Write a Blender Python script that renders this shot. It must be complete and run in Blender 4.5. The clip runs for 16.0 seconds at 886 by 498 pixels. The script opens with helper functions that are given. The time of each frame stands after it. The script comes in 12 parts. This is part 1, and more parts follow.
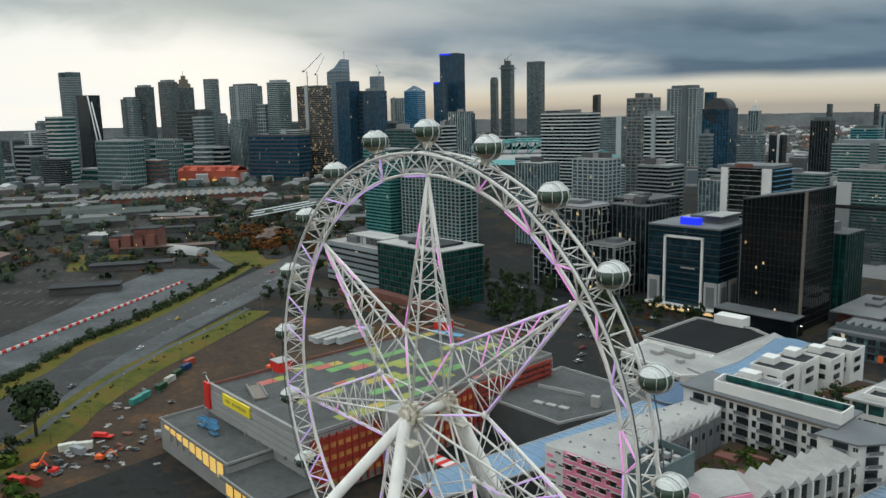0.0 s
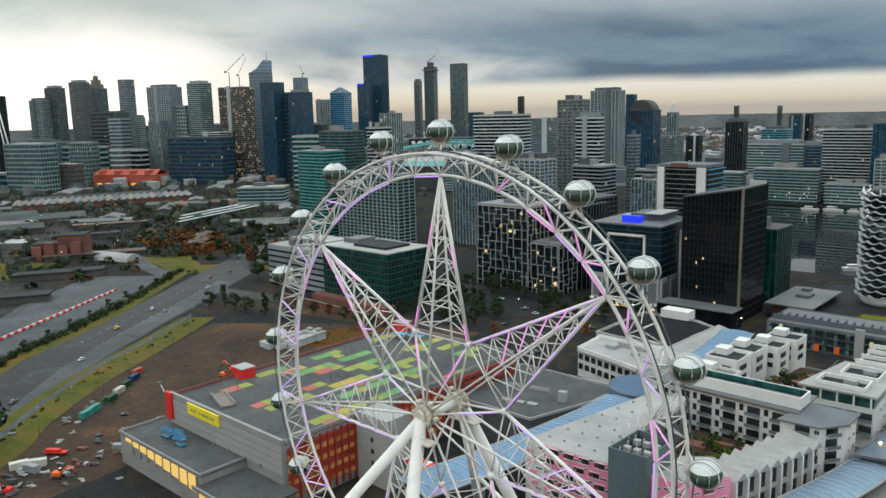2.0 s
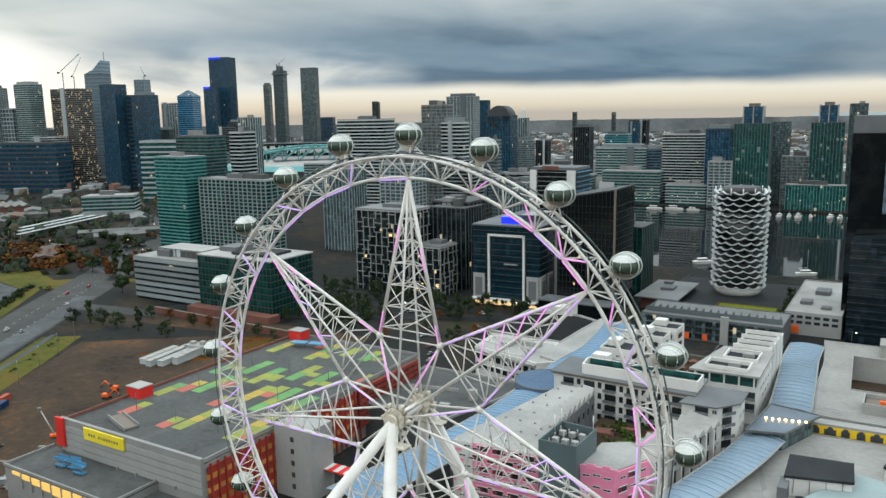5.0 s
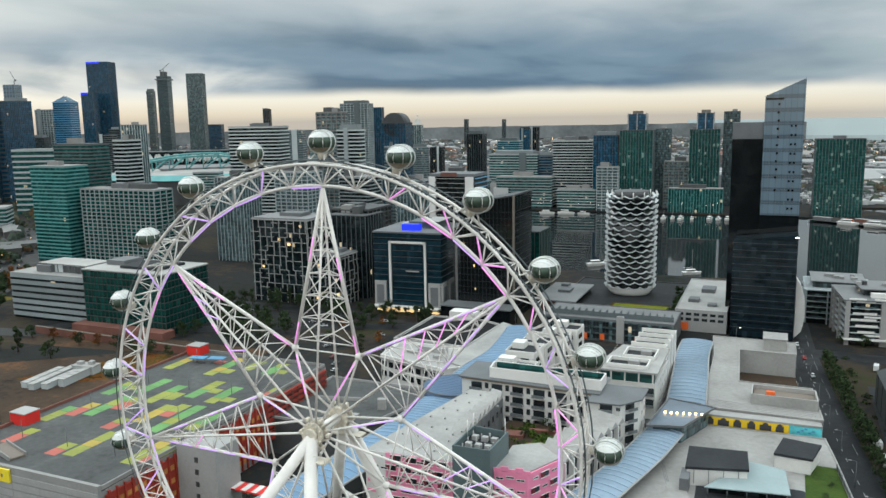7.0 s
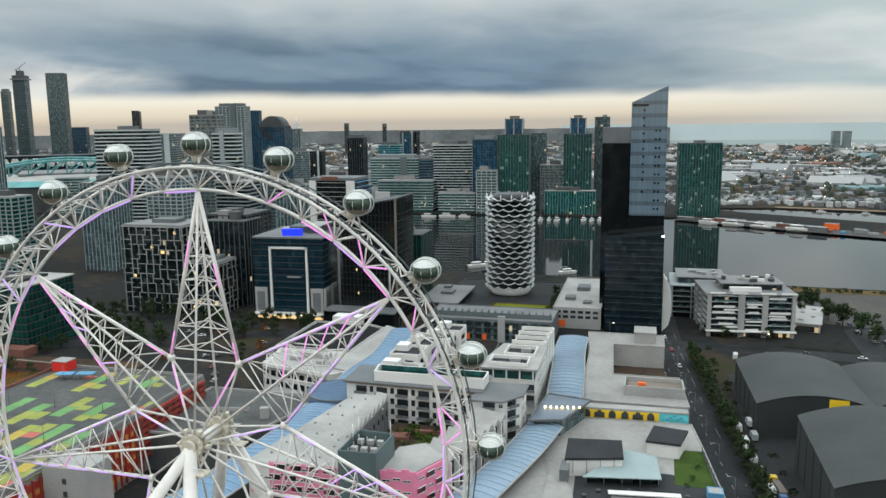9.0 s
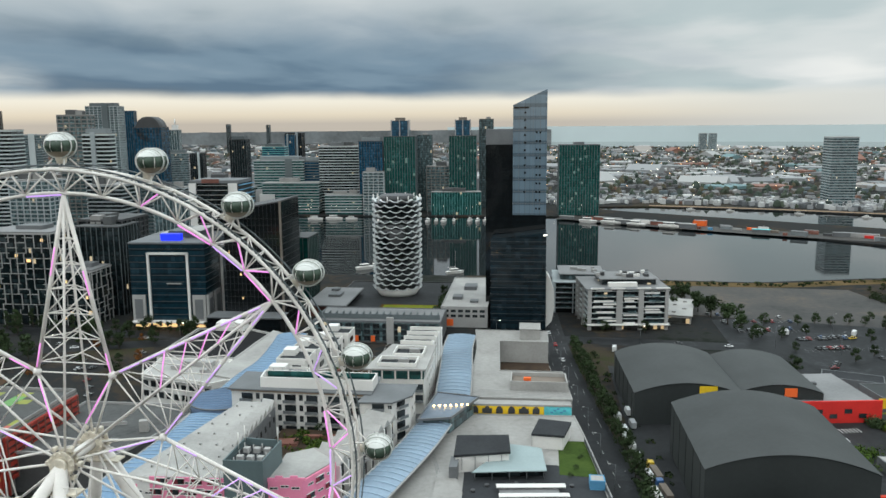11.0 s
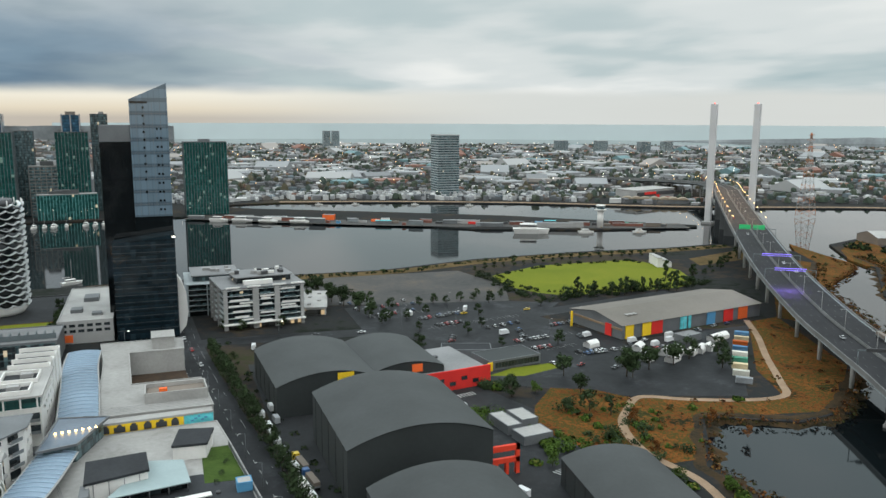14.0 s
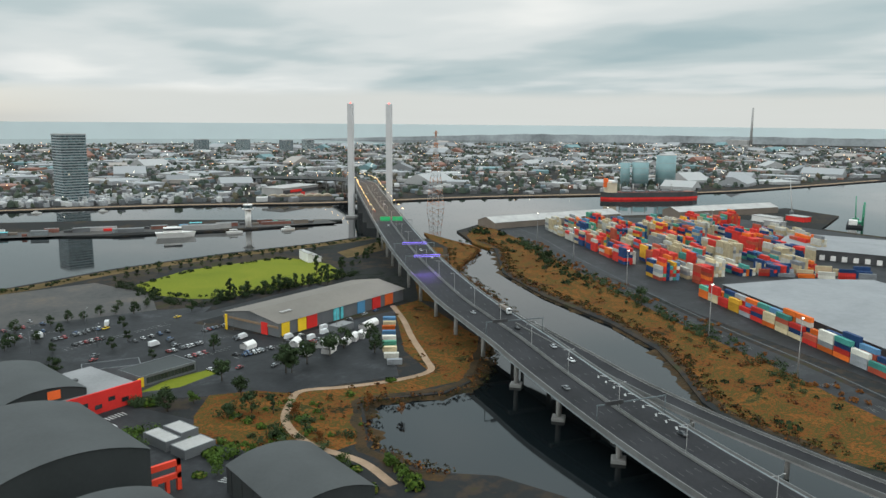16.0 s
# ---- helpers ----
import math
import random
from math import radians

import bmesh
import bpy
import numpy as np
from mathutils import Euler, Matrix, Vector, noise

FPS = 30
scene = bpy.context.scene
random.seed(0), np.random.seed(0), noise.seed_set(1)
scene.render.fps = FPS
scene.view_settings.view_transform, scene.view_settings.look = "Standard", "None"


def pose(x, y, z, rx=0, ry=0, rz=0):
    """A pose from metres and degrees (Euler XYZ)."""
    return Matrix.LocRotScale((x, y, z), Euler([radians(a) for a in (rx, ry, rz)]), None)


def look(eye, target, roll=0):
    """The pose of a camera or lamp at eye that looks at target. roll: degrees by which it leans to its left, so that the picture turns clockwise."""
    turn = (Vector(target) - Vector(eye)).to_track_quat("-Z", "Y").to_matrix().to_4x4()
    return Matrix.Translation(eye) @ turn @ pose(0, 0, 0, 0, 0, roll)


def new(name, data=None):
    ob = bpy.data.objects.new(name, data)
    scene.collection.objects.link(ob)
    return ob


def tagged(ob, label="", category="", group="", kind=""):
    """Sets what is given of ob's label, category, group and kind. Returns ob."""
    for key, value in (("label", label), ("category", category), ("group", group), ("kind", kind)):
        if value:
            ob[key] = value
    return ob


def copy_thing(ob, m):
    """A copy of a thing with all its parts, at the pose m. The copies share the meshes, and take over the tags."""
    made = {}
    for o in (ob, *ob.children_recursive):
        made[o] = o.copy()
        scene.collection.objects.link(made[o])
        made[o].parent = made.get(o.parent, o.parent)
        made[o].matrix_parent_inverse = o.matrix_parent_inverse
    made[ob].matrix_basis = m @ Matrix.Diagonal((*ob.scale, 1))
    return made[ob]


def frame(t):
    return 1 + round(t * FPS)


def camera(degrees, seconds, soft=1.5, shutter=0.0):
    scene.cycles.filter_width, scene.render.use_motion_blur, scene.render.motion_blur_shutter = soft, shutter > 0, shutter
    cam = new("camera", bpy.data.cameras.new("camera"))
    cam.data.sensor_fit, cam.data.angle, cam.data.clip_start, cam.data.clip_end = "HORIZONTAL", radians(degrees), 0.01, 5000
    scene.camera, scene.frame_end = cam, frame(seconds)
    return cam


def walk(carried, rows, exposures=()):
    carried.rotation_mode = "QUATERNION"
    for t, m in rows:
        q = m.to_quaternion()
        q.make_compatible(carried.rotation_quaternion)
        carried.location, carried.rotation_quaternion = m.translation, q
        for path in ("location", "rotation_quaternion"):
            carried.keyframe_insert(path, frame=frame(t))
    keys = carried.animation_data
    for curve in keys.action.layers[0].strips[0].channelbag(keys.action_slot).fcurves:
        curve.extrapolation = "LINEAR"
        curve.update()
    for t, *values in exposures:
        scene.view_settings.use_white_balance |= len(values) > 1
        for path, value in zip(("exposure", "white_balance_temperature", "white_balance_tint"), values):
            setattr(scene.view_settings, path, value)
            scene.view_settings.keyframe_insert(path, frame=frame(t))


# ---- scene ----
cam = camera(59.2, 16.0)
PATH = [
    (0.0, pose(110.02, -92.82, 121.32, 80.05, 1.25, 48.27)),
    (0.5, pose(107.44, -96.28, 121.40, 80.06, 1.29, 46.88)),
    (1.0, pose(104.60, -99.59, 121.41, 80.07, 1.30, 45.40)),
    (1.5, pose(101.53, -102.75, 121.45, 80.05, 1.26, 44.01)),
    (2.0, pose(98.49, -105.83, 121.50, 80.04, 1.27, 42.31)),
    (2.5, pose(95.39, -108.75, 121.51, 80.04, 1.25, 40.56)),
    (3.0, pose(92.19, -111.60, 121.52, 80.03, 1.17, 38.71)),
    (3.5, pose(88.97, -114.35, 121.53, 80.03, 1.10, 36.85)),
    (6.0, pose(78.02, -121.27, 121.62, 80.36, 0.98, 27.12)),
    (6.5, pose(77.24, -121.23, 121.62, 80.46, 0.98, 25.18)),
    (7.0, pose(76.83, -120.96, 121.60, 80.56, 0.99, 23.20)),
    (7.5, pose(76.75, -121.06, 121.56, 80.60, 0.85, 21.05)),
    (8.0, pose(76.78, -121.10, 121.38, 80.69, 0.83, 18.82)),
    (8.5, pose(76.94, -121.21, 121.34, 80.70, 0.72, 16.66)),
    (9.0, pose(77.34, -121.63, 121.33, 80.74, 0.68, 14.55)),
    (11.5, pose(78.45, -121.93, 121.19, 80.76, 0.37, 3.68)),
    (12.0, pose(78.55, -121.93, 121.17, 80.74, 0.26, 0.23)),
    (12.5, pose(78.67, -121.92, 121.15, 80.67, 0.11, -4.77)),
    (13.0, pose(78.73, -121.91, 121.12, 80.63, -0.02, -9.71)),
    (13.5, pose(78.77, -121.92, 121.12, 80.55, -0.12, -14.70)),
    (14.0, pose(78.78, -121.90, 121.15, 80.53, -0.26, -20.33)),
    (14.5, pose(78.78, -121.90, 121.16, 80.53, -0.34, -26.61)),
    (15.0, pose(78.73, -121.85, 121.16, 80.55, -0.40, -32.99)),
    (15.5, pose(78.61, -121.77, 121.15, 80.56, -0.52, -39.61)),
    (16.0, pose(78.53, -121.71, 121.13, 80.59, -0.49, -45.93)),
]
walk(cam, PATH, ((0.0, -0.40, 6450, 5), (1.0, -0.30, 6450, 5), (2.0, -0.2, 6450, 5), (3.5, -0.14, 6450, 5), (6.5, 0.02, 6450, 5), (9.0, -0.03, 6500, 6), (16.0, 0.0, 6500, 6)))

# ---------------- light ----------------
SUN_AZ = radians(64)      # sunrise, left of the first heading
world = bpy.data.worlds.new("world")
scene.world = world
world.use_nodes = True
wt = world.node_tree
wt.nodes.clear()


def wn(kind, **kw):
    n = wt.nodes.new(kind)
    for k, v in kw.items():
        n.inputs[k].default_value = v
    return n


def wmath(op, a, b=None, c=None, clamp=False):
    n = wt.nodes.new("ShaderNodeMath")
    n.operation = op
    n.use_clamp = clamp
    for i, v in enumerate((a, b, c)):
        if v is None:
            continue
        if isinstance(v, (int, float)):
            n.inputs[i].default_value = v
        else:
            wt.links.new(v, n.inputs[i])
    return n.outputs[0]


def wramp(fac, stops, mode="EASE"):
    n = wt.nodes.new("ShaderNodeValToRGB")
    n.color_ramp.interpolation = mode
    e = n.color_ramp.elements
    while len(e) < len(stops):
        e.new(0.5)
    for el, (p, col) in zip(e, stops):
        el.position = p
        el.color = (*col, 1) if len(col) == 3 else col
    wt.links.new(fac, n.inputs[0])
    return n.outputs[0]


def wmix(fac, a, b):
    n = wt.nodes.new("ShaderNodeMix")
    n.data_type = "RGBA"
    for i, v in ((0, fac), (6, a), (7, b)):
        if isinstance(v, (int, float)):
            n.inputs[i].default_value = v
        elif isinstance(v, tuple):
            n.inputs[i].default_value = (*v, 1)
        else:
            wt.links.new(v, n.inputs[i])
    return n.outputs[2]


def wdot(vec):
    n = wt.nodes.new("ShaderNodeVectorMath")
    n.operation = "DOT_PRODUCT"
    wt.links.new(wdir, n.inputs[0])
    n.inputs[1].default_value = vec
    return n.outputs["Value"]


def heading(deg):
    a = radians(deg)
    return (-math.sin(a), math.cos(a), 0.0)


def wnoise(scale, zstretch, detail=5.0, rough=0.55, dist=0.0, off=(0, 0, 0)):
    m = wt.nodes.new("ShaderNodeMapping")
    m.inputs["Scale"].default_value = (1, 1, zstretch)
    m.inputs["Location"].default_value = off
    wt.links.new(wdir, m.inputs[0])
    n = wn("ShaderNodeTexNoise", Scale=scale, Detail=detail, Roughness=rough, Distortion=dist)
    wt.links.new(m.outputs[0], n.inputs["Vector"])
    return n.outputs[0]


wdir = wt.nodes.new("ShaderNodeTexCoord").outputs["Generated"]
wsep = wt.nodes.new("ShaderNodeSeparateXYZ")
wt.links.new(wdir, wsep.inputs[0])
elev = wsep.outputs[2]

sky = wt.nodes.new("ShaderNodeTexSky")
sky.sky_type = "NISHITA"
sky.sun_disc = False
sky.sun_elevation = radians(6)
sky.sun_rotation = -SUN_AZ
sky_col = wt.nodes.new("ShaderNodeVectorMath")
sky_col.operation = "SCALE"
sky_col.inputs["Scale"].default_value = 0.1
wt.links.new(sky.outputs[0], sky_col.inputs[0])

# cloud sheet seen in perspective: the direction laid out on a flat layer
flat = wt.nodes.new("ShaderNodeVectorMath")
flat.operation = "DIVIDE"
depth = wmath("ADD", wmath("MAXIMUM", elev, 0.0), 0.09)
spread3 = wt.nodes.new("ShaderNodeCombineXYZ")
for i in range(3):
    wt.links.new(depth, spread3.inputs[i])
wt.links.new(wdir, flat.inputs[0])
wt.links.new(spread3.outputs[0], flat.inputs[1])


def layer(scale, detail, rough, dist, off):
    m = wt.nodes.new("ShaderNodeMapping")
    m.inputs["Location"].default_value = off
    m.inputs["Rotation"].default_value = (0, 0, 0.5)
    m.inputs["Scale"].default_value = (1.0, 0.75, 0.5)
    wt.links.new(flat.outputs[0], m.inputs[0])
    n = wn("ShaderNodeTexNoise", Scale=scale, Detail=detail, Roughness=rough, Distortion=dist)
    wt.links.new(m.outputs[0], n.inputs["Vector"])
    return n.outputs[0]


n_big = layer(0.42, 3.5, 0.5, 0.15, (3.1, 0.4, 0.2))
n_fine = layer(1.1, 4.5, 0.48, 0.25, (0.7, 1.9, 0.0))
n_rag = wnoise(6.5, 2.6, 5.0, 0.52, 0.4, (5.0, 2.0, 1.0))
cloud_v = wmath("ADD", wmath("MULTIPLY", n_big, 0.76), wmath("MULTIPLY", n_fine, 0.24))
# grey stratus, lighter towards the bay, with blue-green openings
cloud_light = wramp(cloud_v, ((0.33, (0.39, 0.50, 0.545)), (0.43, (0.52, 0.60, 0.63)), (0.52, (0.70, 0.735, 0.75)), (0.64, (0.88, 0.88, 0.875))))
cloud_dark = wramp(cloud_v, ((0.32, (0.066, 0.12, 0.195)), (0.45, (0.115, 0.19, 0.28)), (0.54, (0.205, 0.295, 0.39)), (0.68, (0.40, 0.48, 0.55))))
# the dark bank hangs between the city and the harbour tower
bank = wramp(wmath("ADD", wdot(heading(21)), wmath("MULTIPLY", wmath("SUBTRACT", n_big, 0.5), 0.45)), ((0.79, (0, 0, 0)), (0.975, (1, 1, 1))))
# its belly is darkest, its top paler
belly = wramp(wmath("ADD", elev, wmath("MULTIPLY", wmath("SUBTRACT", n_rag, 0.5), 0.05)), ((0.075, (1, 1, 1)), (0.15, (0.38, 0.38, 0.38))))
clouds = wmix(wmath("MULTIPLY", bank, belly), cloud_light, cloud_dark)
# clear strip under the cloud base, which lifts towards the sunrise
to_sun = wdot(heading(80))
sun_side = wramp(wmath("ADD", to_sun, wmath("MULTIPLY", wmath("SUBTRACT", n_rag, 0.5), 0.12)), ((0.85, (0, 0, 0)), (0.98, (1, 1, 1))))
ragged = wmath("MULTIPLY", wmath("SUBTRACT", n_rag, 0.5), wmath("MULTIPLY_ADD", sun_side, 0.075, 0.012))
strip_edge = wmath("ADD", wmath("SUBTRACT", elev, wmath("MULTIPLY", sun_side, 0.05)), ragged)
softness = wmath("MULTIPLY_ADD", sun_side, 0.06, 0.016)
strip = wramp(wmath("DIVIDE", wmath("SUBTRACT", strip_edge, 0.026), softness), ((0.0, (1, 1, 1)), (1.0, (0, 0, 0))))
strip_col = wramp(elev, ((0.0, (0.56, 0.50, 0.44)), (0.010, (0.80, 0.70, 0.56)), (0.026, (0.93, 0.87, 0.76)), (0.07, (0.93, 0.92, 0.90))), "LINEAR")
bay_side = wramp(wdot(heading(-62)), ((0.45, (0, 0, 0)), (0.85, (1, 1, 1))))
strip_col = wmix(bay_side, strip_col, (0.70, 0.71, 0.70))
strip_col = wmix(sun_side, strip_col, (1.25, 1.23, 1.20))
# the sun's breaks in the bank above the towers
gap = wmath("MULTIPLY", wramp(n_rag, ((0.36, (0, 0, 0)), (0.70, (0.85, 0.85, 0.85)))), wramp(wdot(heading(43)), ((0.975, (0, 0, 0)), (0.9995, (1, 1, 1)))))
gap = wmath("MULTIPLY", gap, wramp(elev, ((0.05, (1, 1, 1)), (0.10, (0, 0, 0)))))
clouds = wmix(gap, clouds, (0.92, 0.90, 0.86))
seen_sky = wmix(strip, clouds, strip_col)
cover = wmath("ADD", wmath("MULTIPLY", cloud_v, 0.1), 0.93, clamp=True)
total = wmix(cover, sky_col.outputs[0], seen_sky)
below = wramp(elev, ((0.0, (1, 1, 1)), (0.002, (0, 0, 0))))
bg = wt.nodes.new("ShaderNodeBackground")
bg.inputs["Strength"].default_value = 1.0
# an overcast sky is brighter overhead than at its foot
zenith = wramp(elev, ((0.14, (1, 1, 1)), (0.75, (2.25, 2.4, 2.5))))
lift = wt.nodes.new("ShaderNodeVectorMath")
lift.operation = "MULTIPLY"
wt.links.new(total, lift.inputs[0])
wt.links.new(zenith, lift.inputs[1])
wt.links.new(lift.outputs[0], bg.inputs[0])
wout = wt.nodes.new("ShaderNodeOutputWorld")
wt.links.new(bg.outputs[0], wout.inputs[0])

sun_data = bpy.data.lights.new("sun", "SUN")
sun_data.energy = 0.6
sun_data.angle = radians(18)
sun_data.color = (1.0, 0.97, 0.92)
sun = new("sun", sun_data)
sun.matrix_world = look((0, 0, 300), (300 * math.sin(SUN_AZ), -300 * math.cos(SUN_AZ), 300 - 300 * math.tan(radians(28))))

from mathutils.geometry import tessellate_polygon

# ---------------- materials ----------------
def nodes_of(name):
    m = bpy.data.materials.new(name)
    m.use_nodes = True
    nt = m.node_tree
    bs = nt.nodes["Principled BSDF"]
    return m, nt, bs


def mat(name, col, rough=0.7, metal=0.0, var=0.25, scale=0.6, fine=8.0, bump=0.2, tint=None, emit=0.0, rnd=0.0, spec=0.5, coords="Object"):
    """A surface with stains at a large scale and grain at a small one. rnd: change of tone from piece to piece."""
    m, nt, bs = nodes_of(name)
    L = nt.links.new
    tc = nt.nodes.new("ShaderNodeTexCoord").outputs[coords]
    big = nt.nodes.new("ShaderNodeTexNoise")
    big.inputs["Scale"].default_value, big.inputs["Detail"].default_value = scale, 5
    small = nt.nodes.new("ShaderNodeTexNoise")
    small.inputs["Scale"].default_value, small.inputs["Detail"].default_value = fine, 4
    L(tc, big.inputs["Vector"]), L(tc, small.inputs["Vector"])
    add = nt.nodes.new("ShaderNodeMath")
    add.operation = "MULTIPLY_ADD"
    L(small.outputs[0], add.inputs[0])
    add.inputs[1].default_value = 0.4
    L(big.outputs[0], add.inputs[2])
    rp = nt.nodes.new("ShaderNodeValToRGB")
    lo = tuple(c * (1 - var) for c in col)
    hi = tint if tint else tuple(min(1, c * (1 + var)) for c in col)
    e = rp.color_ramp.elements
    e[0].position, e[0].color = 0.45, (*lo, 1)
    e[1].position, e[1].color = 0.95, (*hi, 1)
    mid = e.new(0.7)
    mid.color = (*col, 1)
    L(add.outputs[0], rp.inputs[0])
    out = rp.outputs[0]
    if rnd:
        oi = nt.nodes.new("ShaderNodeObjectInfo")
        hs = nt.nodes.new("ShaderNodeHueSaturation")
        mr = nt.nodes.new("ShaderNodeMapRange")
        mr.inputs[3].default_value, mr.inputs[4].default_value = 1 - rnd, 1 + rnd
        L(oi.outputs["Random"], mr.inputs[0])
        L(mr.outputs[0], hs.inputs["Value"])
        L(out, hs.inputs["Color"])
        out = hs.outputs[0]
    L(out, bs.inputs["Base Color"])
    bs.inputs["Roughness"].default_value = rough
    bs.inputs["Metallic"].default_value = metal
    bs.inputs["Specular IOR Level"].default_value = spec
    if bump:
        b = nt.nodes.new("ShaderNodeBump")
        b.inputs["Strength"].default_value = bump
        b.inputs["Distance"].default_value = 0.05
        L(small.outputs[0], b.inputs["Height"])
        L(b.outputs[0], bs.inputs["Normal"])
    if emit:
        L(out, bs.inputs["Emission Color"])
        bs.inputs["Emission Strength"].default_value = emit
    return m


def glow(name, col, strength):
    m, nt, bs = nodes_of(name)
    bs.inputs["Base Color"].default_value = (*[c * 0.5 for c in col], 1)
    bs.inputs["Emission Color"].default_value = (*col, 1)
    bs.inputs["Emission Strength"].default_value = strength
    return m


def curtain(name, col, cell=(3.0, 3.0, 3.4), lit=0.02, rough=0.12, lit_col=(1.0, 0.80, 0.52), power=0.6, spread=0.7, spec=0.5):
    """Glazing: each pane a little darker or lighter, blinds in some, a few rooms lit."""
    m, nt, bs = nodes_of(name)
    L = nt.links.new
    tc = nt.nodes.new("ShaderNodeTexCoord").outputs["Object"]
    dv = nt.nodes.new("ShaderNodeVectorMath")
    dv.operation = "DIVIDE"
    dv.inputs[1].default_value = cell
    L(tc, dv.inputs[0])
    fl = nt.nodes.new("ShaderNodeVectorMath")
    fl.operation = "FLOOR"
    L(dv.outputs[0], fl.inputs[0])
    oi = nt.nodes.new("ShaderNodeObjectInfo")
    ad = nt.nodes.new("ShaderNodeVectorMath")
    L(fl.outputs[0], ad.inputs[0])
    cb = nt.nodes.new("ShaderNodeCombineXYZ")
    mu = nt.nodes.new("ShaderNodeMath")
    mu.operation = "MULTIPLY"
    mu.inputs[1].default_value = 91.0
    L(oi.outputs["Random"], mu.inputs[0])
    L(mu.outputs[0], cb.inputs[0])
    L(cb.outputs[0], ad.inputs[1])
    wnz = nt.nodes.new("ShaderNodeTexWhiteNoise")
    L(ad.outputs[0], wnz.inputs[0])
    rp = nt.nodes.new("ShaderNodeValToRGB")
    rp.color_ramp.interpolation = "LINEAR"
    e = rp.color_ramp.elements
    e[0].position, e[0].color = 0.0, (*[c * (1 - spread) for c in col], 1)
    e[1].position, e[1].color = 0.85, (*[c * (1 + spread) for c in col], 1)
    x = e.new(1.0)
    x.color = (*[min(1, c * (1 + 2.5 * spread) + 0.04 * spread) for c in col], 1)
    L(wnz.outputs["Value"], rp.inputs[0])
    # dark spandrel at each floor and a thin mullion at each bay
    fr = nt.nodes.new("ShaderNodeVectorMath")
    fr.operation = "FRACTION"
    L(dv.outputs[0], fr.inputs[0])
    sx = nt.nodes.new("ShaderNodeSeparateXYZ")
    L(fr.outputs[0], sx.inputs[0])
    keep = None
    for axis, edge in ((2, 0.30), (0, 0.10), (1, 0.10)):
        g2 = nt.nodes.new("ShaderNodeMapRange")
        g2.inputs[1].default_value, g2.inputs[2].default_value = edge, edge + 0.02
        g2.inputs[3].default_value, g2.inputs[4].default_value = 0.62 if axis == 2 else 0.8, 1.0
        L(sx.outputs[axis], g2.inputs[0])
        if keep is None:
            keep = g2.outputs[0]
        else:
            mm = nt.nodes.new("ShaderNodeMath")
            mm.operation = "MULTIPLY"
            L(keep, mm.inputs[0]), L(g2.outputs[0], mm.inputs[1])
            keep = mm.outputs[0]
    sc = nt.nodes.new("ShaderNodeVectorMath")
    sc.operation = "SCALE"
    L(rp.outputs[0], sc.inputs[0]), L(keep, sc.inputs["Scale"])
    L(sc.outputs[0], bs.inputs["Base Color"])
    bs.inputs["Roughness"].default_value = rough
    bs.inputs["Specular IOR Level"].default_value = spec
    if lit:
        gt = nt.nodes.new("ShaderNodeMath")
        gt.operation = "GREATER_THAN"
        gt.inputs[1].default_value = 1 - lit
        sp = nt.nodes.new("ShaderNodeSeparateColor")
        L(wnz.outputs["Color"], sp.inputs[0])
        L(sp.outputs[1], gt.inputs[0])
        st = nt.nodes.new("ShaderNodeMath")
        st.operation = "MULTIPLY"
        st.inputs[1].default_value = power
        L(gt.outputs[0], st.inputs[0])
        L(st.outputs[0], bs.inputs["Emission Strength"])
        bs.inputs["Emission Color"].default_value = (*lit_col, 1)
    nz = nt.nodes.new("ShaderNodeTexNoise")
    nz.inputs["Scale"].default_value = 0.25
    L(tc, nz.inputs["Vector"])
    b = nt.nodes.new("ShaderNodeBump")
    b.inputs["Strength"].default_value = 0.15
    b.inputs["Distance"].default_value = 0.2
    L(nz.outputs[0], b.inputs["Height"])
    L(b.outputs[0], bs.inputs["Normal"])
    return m


def patchy(name, stops, scale=0.03, fine=0.5, rough=0.95, bump=0.4, spec=0.1, mixf=0.45, rise=0.12):
    """Ground whose colour changes in patches, broken up by a finer mottling."""
    m, nt, bs = nodes_of(name)
    L = nt.links.new
    tc = nt.nodes.new("ShaderNodeTexCoord").outputs["Object"]
    big = nt.nodes.new("ShaderNodeTexNoise")
    big.inputs["Scale"].default_value, big.inputs["Detail"].default_value, big.inputs["Distortion"].default_value = scale, 4, 0.6
    small = nt.nodes.new("ShaderNodeTexNoise")
    small.inputs["Scale"].default_value, small.inputs["Detail"].default_value, small.inputs["Roughness"].default_value = fine, 6, 0.65
    L(tc, big.inputs["Vector"]), L(tc, small.inputs["Vector"])
    mx = nt.nodes.new("ShaderNodeMix")
    mx.inputs[0].default_value = mixf
    L(big.outputs[0], mx.inputs[2]), L(small.outputs[0], mx.inputs[3])
    rp = nt.nodes.new("ShaderNodeValToRGB")
    e = rp.color_ramp.elements
    while len(e) < len(stops):
        e.new(0.5)
    n = len(stops) - 1
    for k, (el, c) in enumerate(zip(e, stops)):
        el.position, el.color = 0.36 + 0.28 * k / n, (*c, 1)
    L(mx.outputs[0], rp.inputs[0])
    L(rp.outputs[0], bs.inputs["Base Color"])
    bs.inputs["Roughness"].default_value = rough
    bs.inputs["Specular IOR Level"].default_value = spec
    b = nt.nodes.new("ShaderNodeBump")
    b.inputs["Strength"].default_value, b.inputs["Distance"].default_value = bump, rise
    L(small.outputs[0], b.inputs["Height"])
    L(b.outputs[0], bs.inputs["Normal"])
    return m


